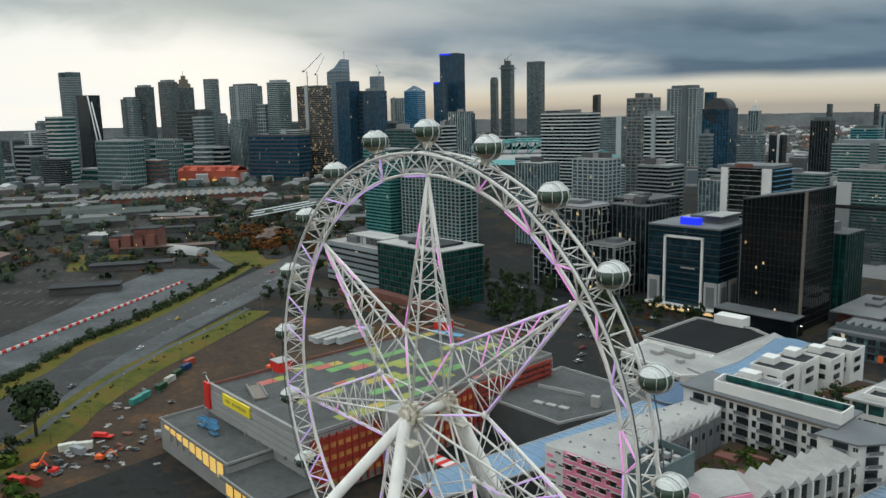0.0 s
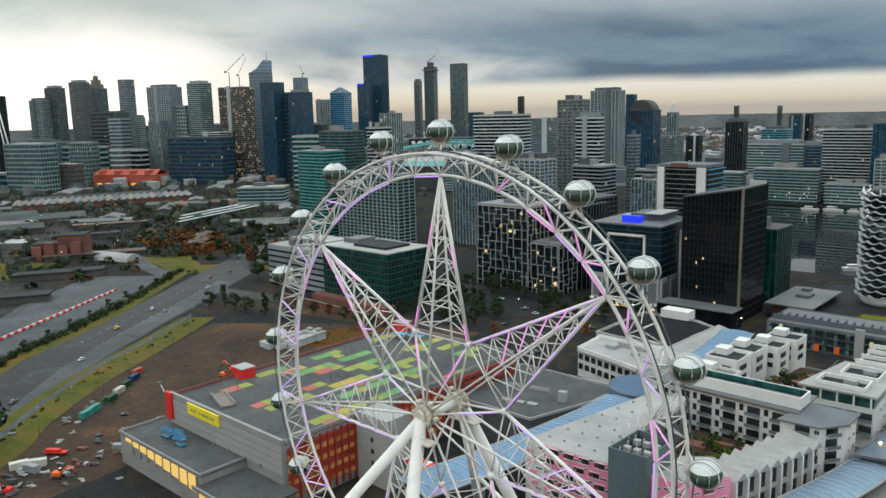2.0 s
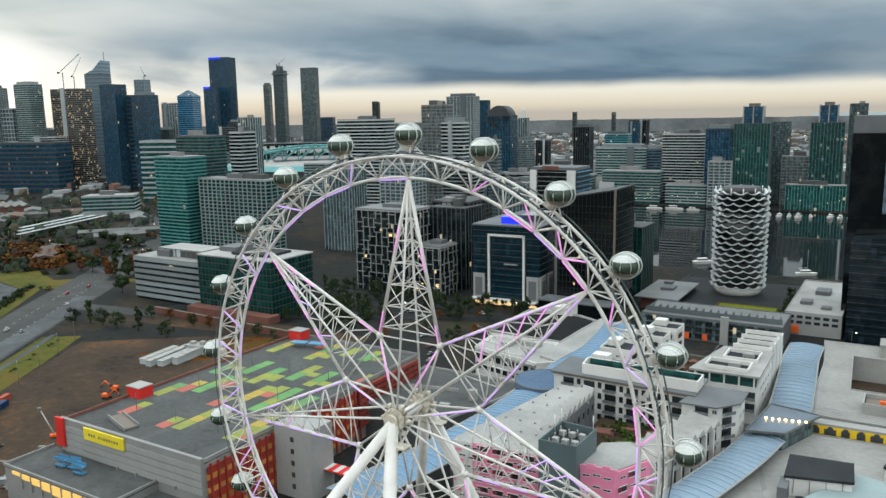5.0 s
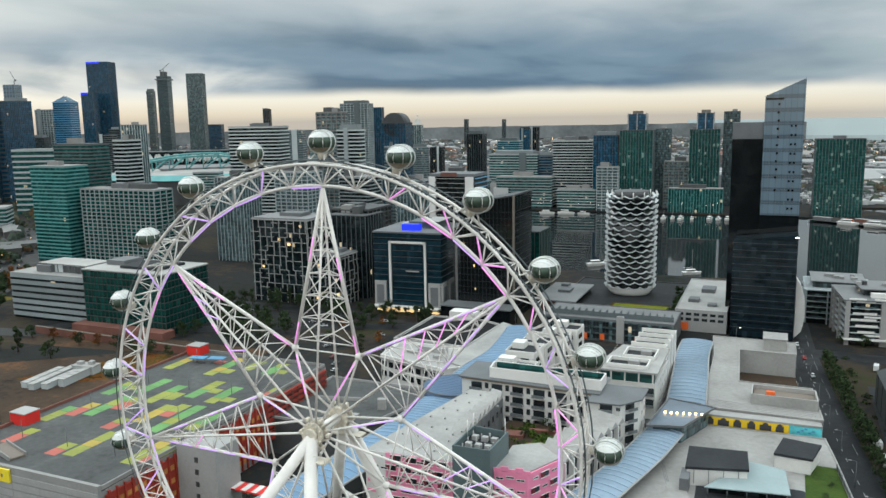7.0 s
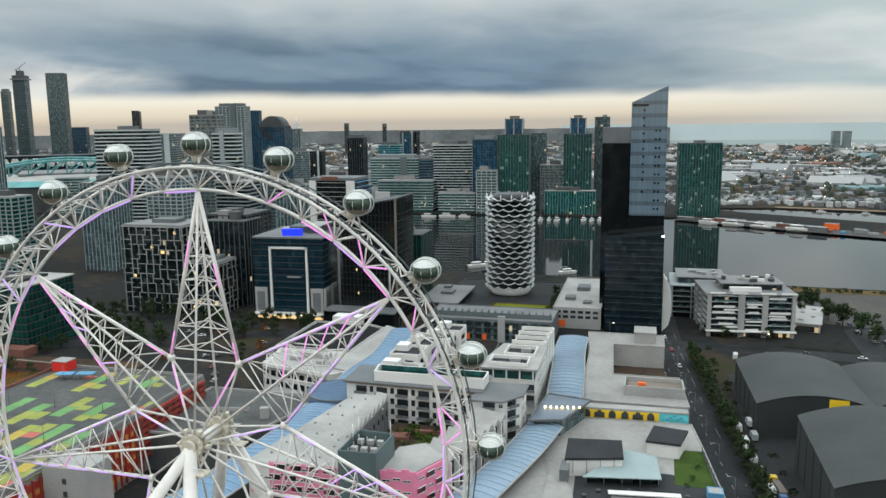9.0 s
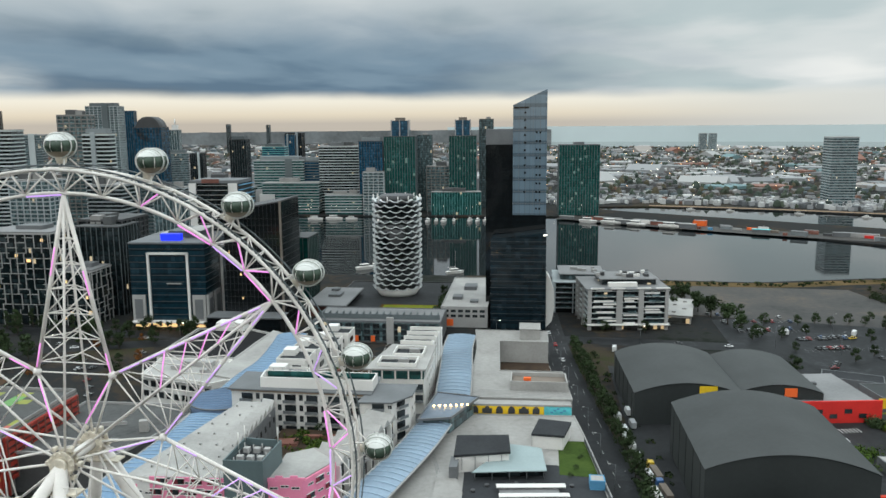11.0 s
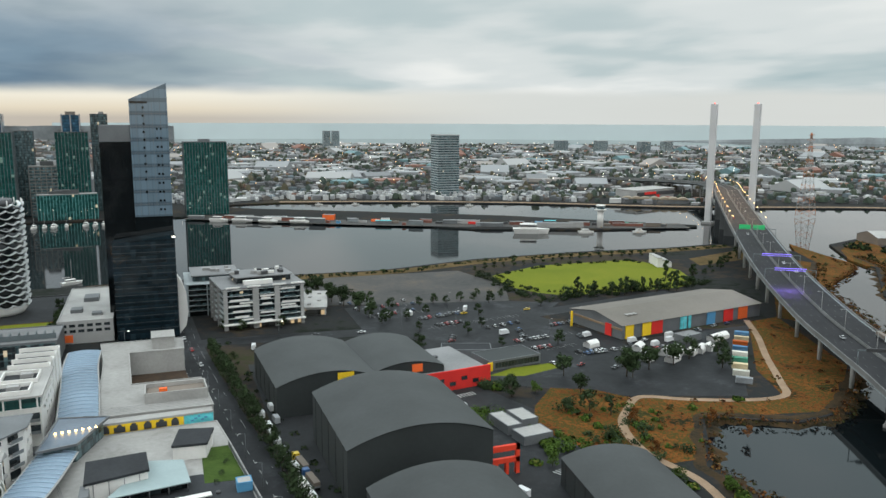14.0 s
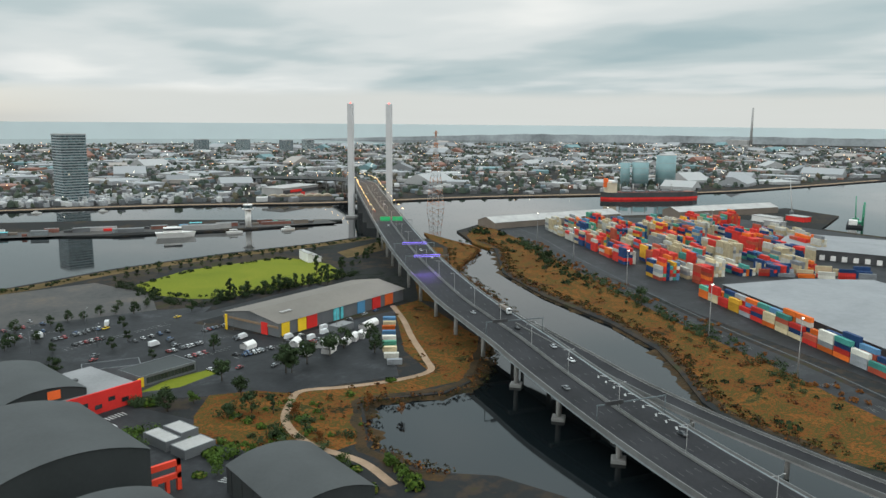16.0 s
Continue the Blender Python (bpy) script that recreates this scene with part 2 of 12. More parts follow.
M = {}
M["steel"] = mat("white_painted_steel", (0.74, 0.70, 0.655), 0.45, 0.0, 0.12, 0.3, 6, 0.05)
M["hub"] = mat("cream_painted_steel", (0.62, 0.56, 0.46), 0.5, 0.0, 0.25, 0.8, 6, 0.1)
M["led"] = glow("violet_tube_light", (0.64, 0.38, 0.95), 0.9)
M["led2"] = glow("magenta_tube_light", (0.95, 0.31, 0.84), 0.9)
M["led_pale"] = glow("pale_lavender_tube_light", (0.80, 0.76, 0.98), 0.75)
M["led3"] = glow("mint_tube_light", (0.35, 0.95, 0.75), 0.9)
M["cabin_glass"] = mat("tinted_cabin_glass", (0.05, 0.075, 0.055), 0.16, 0.0, 0.5, 0.8, 2, 0.0, spec=0.4)
M["cabin_floor"] = mat("bronze_cabin_shell", (0.22, 0.18, 0.12), 0.4, 0.2, 0.3, 0.8, 5, 0.05)
M["cabin_roof"] = mat("white_cabin_shell", (0.62, 0.63, 0.60), 0.4, 0.0, 0.12, 0.8, 5, 0.05)
M["asphalt"] = patchy("asphalt", ((0.010, 0.011, 0.012), (0.016, 0.017, 0.018), (0.021, 0.022, 0.024), (0.034, 0.035, 0.037)), 0.04, 0.35, 0.72, 0.2, 0.2)
M["wet"] = patchy("wet_asphalt", ((0.009, 0.010, 0.011), (0.016, 0.017, 0.018), (0.021, 0.022, 0.024), (0.04, 0.042, 0.045)), 0.05, 0.3, 0.62, 0.2, 0.12)
M["yard"] = patchy("stained_concrete_yard", ((0.035, 0.038, 0.04), (0.055, 0.06, 0.063), (0.07, 0.075, 0.08), (0.10, 0.105, 0.11)), 0.03, 0.25, 0.8, 0.2, 0.2)
M["earth"] = patchy("worn_ground", ((0.012, 0.015, 0.011), (0.026, 0.027, 0.025), (0.022, 0.023, 0.024), (0.045, 0.035, 0.026), (0.032, 0.036, 0.016)), 0.012, 0.12, 0.95, 0.3, 0.06)
M["mud"] = patchy("bare_earth", ((0.025, 0.019, 0.015), (0.050, 0.036, 0.027), (0.064, 0.043, 0.029), (0.115, 0.058, 0.029)), 0.03, 0.3)
M["clay"] = patchy("orange_scrub", ((0.016, 0.015, 0.008), (0.030, 0.030, 0.010), (0.090, 0.032, 0.010), (0.150, 0.050, 0.013), (0.060, 0.050, 0.014), (0.045, 0.044, 0.012), (0.140, 0.046, 0.012), (0.170, 0.068, 0.018), (0.050, 0.050, 0.014), (0.030, 0.028, 0.010)), 0.045, 0.5, 0.95, 0.9, 0.05)
M["creek_mud"] = patchy("creek_mud", ((0.010, 0.009, 0.006), (0.028, 0.020, 0.010), (0.045, 0.026, 0.011), (0.060, 0.036, 0.013)), 0.08, 0.7, 0.85, 0.9, 0.12)
M["path"] = patchy("gravel_path", ((0.20, 0.14, 0.095), (0.26, 0.18, 0.12), (0.32, 0.23, 0.16)), 0.1, 1.5)
M["grass"] = patchy("mown_grass", ((0.10, 0.125, 0.012), (0.13, 0.15, 0.014), (0.16, 0.165, 0.017)), 0.02, 0.5)
M["verge"] = patchy("verge_grass", ((0.045, 0.052, 0.012), (0.075, 0.078, 0.014), (0.105, 0.088, 0.018), (0.13, 0.068, 0.022)), 0.045, 0.3)
M["concrete"] = mat("concrete", (0.245, 0.238, 0.228), 0.8, 0, 0.22, 0.08, 1.2, 0.15)
M["conc_dark"] = mat("dark_concrete", (0.07, 0.072, 0.073), 0.8, 0, 0.3, 0.08, 1.2, 0.15)
M["white"] = mat("white_render", (0.67, 0.65, 0.62), 0.7, 0, 0.1, 0.08, 1.5, 0.08)
M["pale"] = mat("pale_render", (0.315, 0.308, 0.298), 0.75, 0, 0.15, 0.06, 1.2, 0.1)
M["grey"] = mat("grey_cladding", (0.12, 0.125, 0.13), 0.6, 0, 0.2, 0.08, 1.2, 0.1)
M["dark"] = mat("charcoal_cladding", (0.045, 0.045, 0.047), 0.5, 0, 0.3, 0.08, 1.2, 0.1)
M["roofgrey"] = mat("grey_roof_sheet", (0.168, 0.167, 0.168), 0.6, 0, 0.28, 0.04, 0.8, 0.1)
M["roofwhite"] = mat("white_roof_membrane", (0.315, 0.305, 0.29), 0.7, 0, 0.22, 0.07, 0.9, 0.1)
M["roofdark"] = mat("dark_roof_felt", (0.03, 0.032, 0.035), 0.85, 0, 0.35, 0.06, 0.9, 0.2, spec=0.2)
M["deckroof"] = patchy("car_park_deck", ((0.05, 0.05, 0.05), (0.07, 0.071, 0.07), (0.082, 0.083, 0.082), (0.105, 0.105, 0.103)), 0.06, 0.5, 0.8, 0.15, 0.2)
M["shed"] = mat("charcoal_sheet_metal", (0.031, 0.035, 0.035), 0.6, 0.0, 0.2, 0.05, 0.6, 0.1, spec=0.25)
M["bluemetal"] = mat("blue_steel_roofing", (0.135, 0.235, 0.36), 0.4, 0.1, 0.25, 0.04, 0.8, 0.05)
M["greybluemetal"] = mat("grey_blue_steel_roofing", (0.19, 0.255, 0.325), 0.42, 0.1, 0.3, 0.035, 0.7, 0.05)
M["pink"] = mat("pink_render", (0.80, 0.24, 0.38), 0.7, 0, 0.08, 0.1, 1.5, 0.06)
M["red"] = mat("red_cladding", (0.62, 0.035, 0.03), 0.55, 0, 0.15, 0.1, 1.5, 0.05, spec=0.15)
M["orange"] = mat("orange_cladding", (0.78, 0.14, 0.035), 0.55, 0, 0.15, 0.1, 1.5, 0.05, spec=0.15)
M["yellow"] = mat("yellow_cladding", (0.80, 0.52, 0.03), 0.55, 0, 0.12, 0.1, 1.5, 0.05, spec=0.15)
M["cyan"] = mat("turquoise_mural", (0.10, 0.48, 0.52), 0.6, 0, 0.3, 0.3, 1.5, 0.05)
M["bluep"] = mat("blue_cladding", (0.08, 0.25, 0.42), 0.55, 0, 0.15, 0.1, 1.5, 0.05)
M["greenp"] = mat("green_paint", (0.12, 0.27, 0.085), 0.8, 0, 0.2, 0.1, 1.5, 0.05)
M["limep"] = mat("lime_paint", (0.245, 0.265, 0.048), 0.8, 0, 0.2, 0.1, 1.5, 0.05)
M["salmonp"] = mat("salmon_paint", (0.40, 0.10, 0.075), 0.8, 0, 0.2, 0.1, 1.5, 0.05)
# tower trims, lightened to carry the far city's haze in their colour
M["t_pale"] = mat("weathered_pale_facade", (0.29, 0.318, 0.326), 0.75, 0, 0.2, 0.03, 0.6, 0.1, rnd=0.25)
M["t_white"] = mat("weathered_white_facade", (0.42, 0.45, 0.45), 0.7, 0, 0.15, 0.03, 0.6, 0.08, rnd=0.15)
M["t_conc"] = mat("weathered_concrete_facade", (0.205, 0.228, 0.236), 0.8, 0, 0.2, 0.03, 0.6, 0.1, rnd=0.25)
M["t_bronze"] = mat("brown_grey_facade", (0.155, 0.147, 0.137), 0.7, 0, 0.2, 0.03, 0.6, 0.1, rnd=0.2)
M["t_grey"] = mat("grey_metal_facade", (0.09, 0.107, 0.113), 0.6, 0, 0.2, 0.03, 0.6, 0.1, rnd=0.2)
M["worn_line"] = mat("worn_lane_paint", (0.085, 0.085, 0.085), 0.8, 0, 0.3, 0.3, 3, 0.05)
M["drygrass"] = patchy("dry_worn_grass", ((0.055, 0.040, 0.016), (0.10, 0.068, 0.028), (0.13, 0.085, 0.040)), 0.05, 0.5)
M["signyellow"] = mat("lemon_sign_board", (0.85, 0.66, 0.03), 0.5, 0, 0.08, 0.2, 2, 0.03)
M["bigroof"] = patchy("weathered_warehouse_roof", ((0.17, 0.175, 0.18), (0.20, 0.205, 0.21), (0.225, 0.23, 0.235)), 0.03, 0.2, 0.6, 0.1, 0.3)
M["brick"] = mat("red_brick", (0.17, 0.068, 0.05), 0.85, 0, 0.3, 0.1, 2, 0.2)
M["bronze"] = mat("brown_stone", (0.16, 0.13, 0.105), 0.7, 0, 0.2, 0.05, 1, 0.1)
M["teal"] = mat("teal_steel", (0.10, 0.30, 0.30), 0.5, 0.2, 0.2, 0.05, 1, 0.1)
M["line"] = mat("road_paint", (0.30, 0.30, 0.29), 0.7, 0, 0.2, 0.3, 3, 0.05)
M["bark"] = mat("bark", (0.06, 0.045, 0.033), 0.95, 0, 0.3, 0.8, 6, 0.4)
M["leaf"] = mat("dark_leaves", (0.030, 0.046, 0.020), 0.9, 0, 0.5, 0.25, 2.5, 0.3, rnd=0.3, spec=0.1)
M["leaf_b"] = mat("bright_leaves", (0.05, 0.085, 0.016), 0.9, 0, 0.45, 0.25, 2.5, 0.3, rnd=0.25, spec=0.1)
M["leaf_o"] = mat("autumn_leaves", (0.13, 0.05, 0.014), 0.9, 0, 0.5, 0.25, 2.5, 0.3, rnd=0.25, spec=0.1)
M["g_dark"] = curtain("dark_glazing", (0.010, 0.016, 0.018), (2.0, 2.0, 3.2), 0.004, spread=0.5)
M["g_blue"] = curtain("blue_glazing", (0.014, 0.062, 0.108), (2.5, 2.5, 3.6), 0.004, 0.12, spread=0.35, spec=0.4)
M["g_teal"] = curtain("teal_glazing", (0.016, 0.076, 0.070), (2.5, 2.5, 3.4), 0.006, 0.14, spread=0.4, spec=0.35)
M["g_green"] = curtain("dark_green_glazing", (0.005, 0.052, 0.043), (3.1, 3.1, 4.0), 0.0, 0.12, spread=0.35, spec=0.28)
M["g_wedge"] = curtain("blue_black_glazing", (0.007, 0.016, 0.022), (2.6, 2.6, 3.9), 0.0, 0.08, spread=0.25, spec=0.4)
M["g_grey"] = curtain("grey_glazing", (0.068, 0.104, 0.112), (2.0, 2.0, 3.2), 0.004, 0.18, spread=0.5)
M["g_tealit"] = curtain("lit_teal_glazing", (0.016, 0.075, 0.068), (2.5, 2.5, 3.4), 0.03, 0.14, (0.75, 1.0, 0.85), 0.2, 0.28, 0.35)
M["g_lit"] = curtain("part_lit_glazing", (0.035, 0.035, 0.032), (2.2, 2.2, 3.4), 0.10, 0.25, (1.0, 0.72, 0.40), 0.6)
M["g_pale"] = curtain("silver_glazing", (0.17, 0.24, 0.30), (3.0, 3.0, 7.2), 0.0, 0.06, spread=0.06, spec=0.8)
M["g_black"] = curtain("black_glazing", (0.004, 0.0065, 0.008), (2.6, 2.6, 3.6), 0.0008, 0.07, spread=0.1)
M["pane"] = mat("window_pane", (0.022, 0.027, 0.030), 0.12, 0, 0.4, 0.4, 3, 0.0, rnd=0.5, spec=0.6)
M["pane_lit"] = glow("lit_window", (1.0, 0.66, 0.30), 1.1)
M["lamp"] = glow("lamp_head", (1.0, 0.93, 0.80), 5.0)
M["lamp_warm"] = glow("sodium_lamp_head", (1.0, 0.62, 0.25), 8.0)
M["blue_sign"] = glow("blue_light_box", (0.01, 0.03, 0.95), 1.1)
M["tyre"] = mat("tyre_rubber", (0.02, 0.02, 0.02), 0.9, 0, 0.2, 2, 9, 0.1)


def water_mat():
    m, nt, bs = nodes_of("harbour_water")
    L = nt.links.new
    bs.inputs["Base Color"].default_value = (0.004, 0.006, 0.007, 1)
    bs.inputs["Roughness"].default_value = 0.05
    bs.inputs["IOR"].default_value = 1.36
    bs.inputs["Specular IOR Level"].default_value = 0.5
    tc = nt.nodes.new("ShaderNodeTexCoord").outputs["Object"]
    a = nt.nodes.new("ShaderNodeTexNoise")
    a.inputs["Scale"].default_value, a.inputs["Detail"].default_value = 0.35, 4
    b2 = nt.nodes.new("ShaderNodeTexNoise")
    b2.inputs["Scale"].default_value, b2.inputs["Detail"].default_value = 0.012, 3
    L(tc, a.inputs["Vector"]), L(tc, b2.inputs["Vector"])
    mr = nt.nodes.new("ShaderNodeMapRange")
    mr.inputs[1].default_value, mr.inputs[2].default_value, mr.inputs[3].default_value, mr.inputs[4].default_value = 0.35, 0.7, 0.015, 0.085
    L(b2.outputs[0], mr.inputs[0])
    L(mr.outputs[0], bs.inputs["Roughness"])
    b = nt.nodes.new("ShaderNodeBump")
    b.inputs["Strength"].default_value, b.inputs["Distance"].default_value = 0.06, 0.03
    L(a.outputs[0], b.inputs["Height"])
    L(b.outputs[0], bs.inputs["Normal"])
    return m


M["water"] = water_mat()

# ---------------- helpers ----------------


def part(name, bm, material, parent, label=""):
    me = bpy.data.meshes.new(name)
    bm.to_mesh(me)
    bm.free()
    me.materials.append(material)
    ob = new(name, me)
    ob.parent = parent
    if label:
        tagged(ob, label)
    return ob


def again(name, src, parent, loc=(0, 0, 0), rz=0.0, scale=(1, 1, 1)):
    """Another object on the mesh of src."""
    ob = new(name, src.data)
    ob.parent = parent
    ob.location, ob.rotation_euler, ob.scale = loc, (0, 0, rz), scale
    return ob


def thing(name, label, category, loc=(0, 0, 0), rz=0.0, group="", kind=""):
    ob = new(name)
    ob.empty_display_size = 0.5
    ob.location, ob.rotation_euler = loc, (0, 0, radians(rz))
    return tagged(ob, label, category, group, kind)


def add_box(bm, cx, cy, cz, sx, sy, sz, rz=0.0, bevel=0.0):
    """A box of full size sx, sy, sz with its centre at cx, cy, cz."""
    r = bmesh.ops.create_cube(bm, size=1.0)
    m = Matrix.Translation((cx, cy, cz)) @ Matrix.Rotation(radians(rz), 4, "Z") @ Matrix.Diagonal((sx, sy, sz, 1))
    bmesh.ops.transform(bm, matrix=m, verts=r["verts"])
    if bevel:
        es = list({e for v in r["verts"] for e in v.link_edges})
        bmesh.ops.bevel(bm, geom=es, offset=bevel, segments=1, affect="EDGES")
    return bm


def box(cx, cy, cz, sx, sy, sz, rz=0.0, bevel=0.0):
    return add_box(bmesh.new(), cx, cy, cz, sx, sy, sz, rz, bevel)


def add_tube(bm, a, b, r, n=6, r2=None):
    a, b = Vector(a), Vector(b)
    d = b - a
    if d.length < 1e-4:
        return
    q = d.to_track_quat("Z", "Y")
    ring = []
    for p, rr in ((a, r), (b, r if r2 is None else r2)):
        ring.append([bm.verts.new(p + q @ Vector((rr * math.cos(2 * math.pi * i / n), rr * math.sin(2 * math.pi * i / n), 0))) for i in range(n)])
    for i in range(n):
        f = bm.faces.new((ring[0][i], ring[0][(i + 1) % n], ring[1][(i + 1) % n], ring[1][i]))
        f.smooth = True
    bm.faces.new(ring[0][::-1])
    bm.faces.new(ring[1])


def tube(a, b, r, n=6, r2=None):
    bm = bmesh.new()
    add_tube(bm, a, b, r, n, r2)
    return bm


def add_loop(bm, pts, r, n=6, closed=False):
    """One connected tube through the points."""
    pts = [Vector(p) for p in pts]
    m = len(pts)
    rings = []
    for i, p in enumerate(pts):
        a = pts[i - 1] if (i or closed) else p
        b = pts[(i + 1) % m] if (i < m - 1 or closed) else p
        q = (b - a).to_track_quat("Z", "Y")
        rings.append([bm.verts.new(p + q @ Vector((r * math.cos(2 * math.pi * k / n), r * math.sin(2 * math.pi * k / n), 0))) for k in range(n)])
    for i in range(m if closed else m - 1):
        u, v = rings[i], rings[(i + 1) % m]
        off = min(range(n), key=lambda o: (u[0].co - v[o].co).length)
        for k in range(n):
            f = bm.faces.new((u[k], u[(k + 1) % n], v[(k + 1 + off) % n], v[(k + off) % n]))
            f.smooth = True
    if not closed:
        bm.faces.new(rings[0][::-1])
        bm.faces.new(rings[-1])
    return bm


def plate(points, z0, z1):
    """A slab with this outline, from z0 up to z1."""
    bm = bmesh.new()
    lo = [bm.verts.new((x, y, z0)) for x, y in points]
    hi = [bm.verts.new((x, y, z1)) for x, y in points]
    n = len(points)
    for tri in tessellate_polygon([[Vector((x, y, 0)) for x, y in points]]):
        f = bm.faces.new([hi[i] for i in tri])
        f.normal_update()
        if f.normal.z < 0:
            f.normal_flip()
    turn = sum(points[i][0] * points[(i + 1) % n][1] - points[(i + 1) % n][0] * points[i][1] for i in range(n))
    for i in range(n):
        j = (i + 1) % n
        bm.faces.new((lo[i], lo[j], hi[j], hi[i]) if turn > 0 else (lo[j], lo[i], hi[i], hi[j]))
    return bm


def ribbon(points, width, z0, z1=None, lift=0.0):
    """A strip along a line of points (x, y) or (x, y, z)."""
    bm = bmesh.new()
    pts = [Vector((p[0], p[1], p[2] if len(p) > 2 and z0 is None else z0)) for p in points]
    rows = []
    for i, p in enumerate(pts):
        d = (pts[min(i + 1, len(pts) - 1)] - pts[max(i - 1, 0)])
        s = Vector((-d.y, d.x, 0)).normalized() * width / 2
        rows.append((bm.verts.new(p + s), bm.verts.new(p - s)))
    for (a, b), (c, d) in zip(rows, rows[1:]):
        bm.faces.new((a, b, d, c))
    bmesh.ops.recalc_face_normals(bm, faces=bm.faces)
    for f in bm.faces:
        if f.normal.z < 0:
            f.normal_flip()
    return bm


def smooth_line(points, n=8):
    """Catmull-Rom through the points."""
    P = [Vector((*p, 0) if len(p) == 2 else p) for p in points]
    P = [2 * P[0] - P[1]] + P + [2 * P[-1] - P[-2]]
    out = []
    for i in range(1, len(P) - 2):
        for k in range(n):
            t = k / n
            a, b, c, d = P[i - 1], P[i], P[i + 1], P[i + 2]
            out.append(0.5 * (2 * b + (c - a) * t + (2 * a - 5 * b + 4 * c - d) * t * t + (3 * b - a - 3 * c + d) * t ** 3))
    out.append(P[-2])
    return [tuple(v) for v in out]

# ---------------- ground and water ----------------
LAND = [(-4900, -4900), (4900, -4900), (4900, 60), (2600, 20), (1500, 30), (1060, 78), (1012, 118), (1030, 186), (1180, 214), (1226, 300), (1118, 332), (935, 430), (760, 480), (705, 462), (660, 400),
        (640, 352), (556, 272), (513, 200), (481, 125), (452, 78), (425, 51), (393, 23), (379, 4), (366, -40), (352, -300), (300, -300),
        (283, -40), (278, 15), (274, 40), (264, 53), (259, 66), (261, 90), (271, 105), (287, 128), (301, 121), (321, 110), (340, 112),
        (395, 150), (452, 185), (505, 262), (540, 320), (612, 385)]
LAND2 = [(640, 440), (600, 501), (539, 497), (444, 505), (339, 500), (249, 478), (50, 490), (-330, 480), (-345, 700), (-330, 885), (60, 892), (117, 890),
         (331, 752), (414, 676), (550, 626), (664, 612), (672, 624), (605, 680), (500, 775), (363, 862), (200, 958), (150, 1010), (250, 1020), (398, 978), (588, 898),
         (786, 774), (1005, 693), (1221, 568), (1422, 463), (1948, 361), (2900, 300), (4900, 280), (4900, 1900), (3600, 2300), (3000, 2750), (2450, 2900), (2150, 3350),
         (1500, 3500), (900, 3650), (450, 3700), (150, 4050), (0, 4900), (-4900, 4900)]
g = part("ground", plate(LAND + LAND2, -3.0, 0.0), M["earth"], None)
tagged(g, "dark worn city ground of asphalt and bare earth", "ground", kind="structure")
wbm = bmesh.new()
bmesh.ops.create_grid(wbm, x_segments=80, y_segments=80, size=4950, matrix=Matrix.Translation((0, 0, -1.6)))
tagged(part("water", wbm, M["water"], None), "calm dark grey harbour and river water", "water", kind="structure")


def sheet(name, label, category, outline, z, material):
    return tagged(part(name, plate(outline, z - 0.3, z), material, None), label, category, kind="structure")


# far shore and bay, a ring of distance
def ring_wall(name, a0, a1, r, z0, z1, material, label, rough=0.0, step=1.0, taper=0.0):
    bm = bmesh.new()
    n = int((a1 - a0) / step)
    prev = None
    for i in range(n + 1):
        a = radians(a0 + (a1 - a0) * i / n)
        x, y = 78 - r * math.sin(a), -122 + r * math.cos(a)
        top = z1 + rough * (noise.fractal(Vector((i * 0.21, r * 0.01, 0)), 1, 2, 4) + 0.1)
        if taper:
            top *= min(1.0, max(0.05, (a1 - (a0 + (a1 - a0) * i / n)) / taper))
        cur = (bm.verts.new((x, y, z0)), bm.verts.new((x, y, top)))
        if prev:
            bm.faces.new((prev[0], cur[0], cur[1], prev[1]))
        prev = cur
    return tagged(part(name, bm, material, None), label, "backdrop", kind="structure")


# hills greyed and made to glow a little, standing in for distance haze
M["far_land"] = mat("hazed_land_glow", (0.105, 0.115, 0.12), 1.0, 0, 0.4, 0.006, 0.05, 0.0, emit=0.5)
# haze over the bay is put into its pale colour and own glow
M["far_sea"] = mat("hazed_bay_glow", (0.32, 0.375, 0.385), 1.0, 0, 0.08, 0.0006, 0.004, 0.0, emit=0.68)
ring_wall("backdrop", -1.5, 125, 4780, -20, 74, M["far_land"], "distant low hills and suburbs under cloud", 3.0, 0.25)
# shore haze likewise: pale blue-grey base plus emission
M["far_shore"] = mat("hazed_shore_glow", (0.185, 0.205, 0.215), 1.0, 0, 0.4, 0.006, 0.05, 0.0, emit=0.55)
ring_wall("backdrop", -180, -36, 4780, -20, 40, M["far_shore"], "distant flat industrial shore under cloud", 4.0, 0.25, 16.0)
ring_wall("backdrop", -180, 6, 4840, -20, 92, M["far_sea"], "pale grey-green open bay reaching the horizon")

# ---------------- roads, lots, grass ----------------
M["wornlot"] = patchy("worn_wet_lot", ((0.026, 0.025, 0.024), (0.042, 0.040, 0.038), (0.055, 0.050, 0.046), (0.085, 0.066, 0.05)), 0.03, 0.25, 0.7, 0.2, 0.25)
def road(label, line, width, z, material, name="road", n=8):
    return tagged(part(name, ribbon(smooth_line(line, n), width, z), material, None), label, name, kind="structure")


MAINROAD = ((-120, -190), (-170, -110), (-228, -26), (-258, -2), (-300, 38), (-326, 70), (-352, 106), (-384, 152), (-420, 200), (-465, 262), (-520, 330), (-620, 420), (-760, 540))
road("wide wet dual carriageway beside the building site", MAINROAD, 42, 0.034, M["wet"])
road("pale worn concrete shoulder lane of the dual carriageway", [(x + 9.5, y + 7.5) for x, y in MAINROAD[1:9]], 14, 0.042, M["yard"])
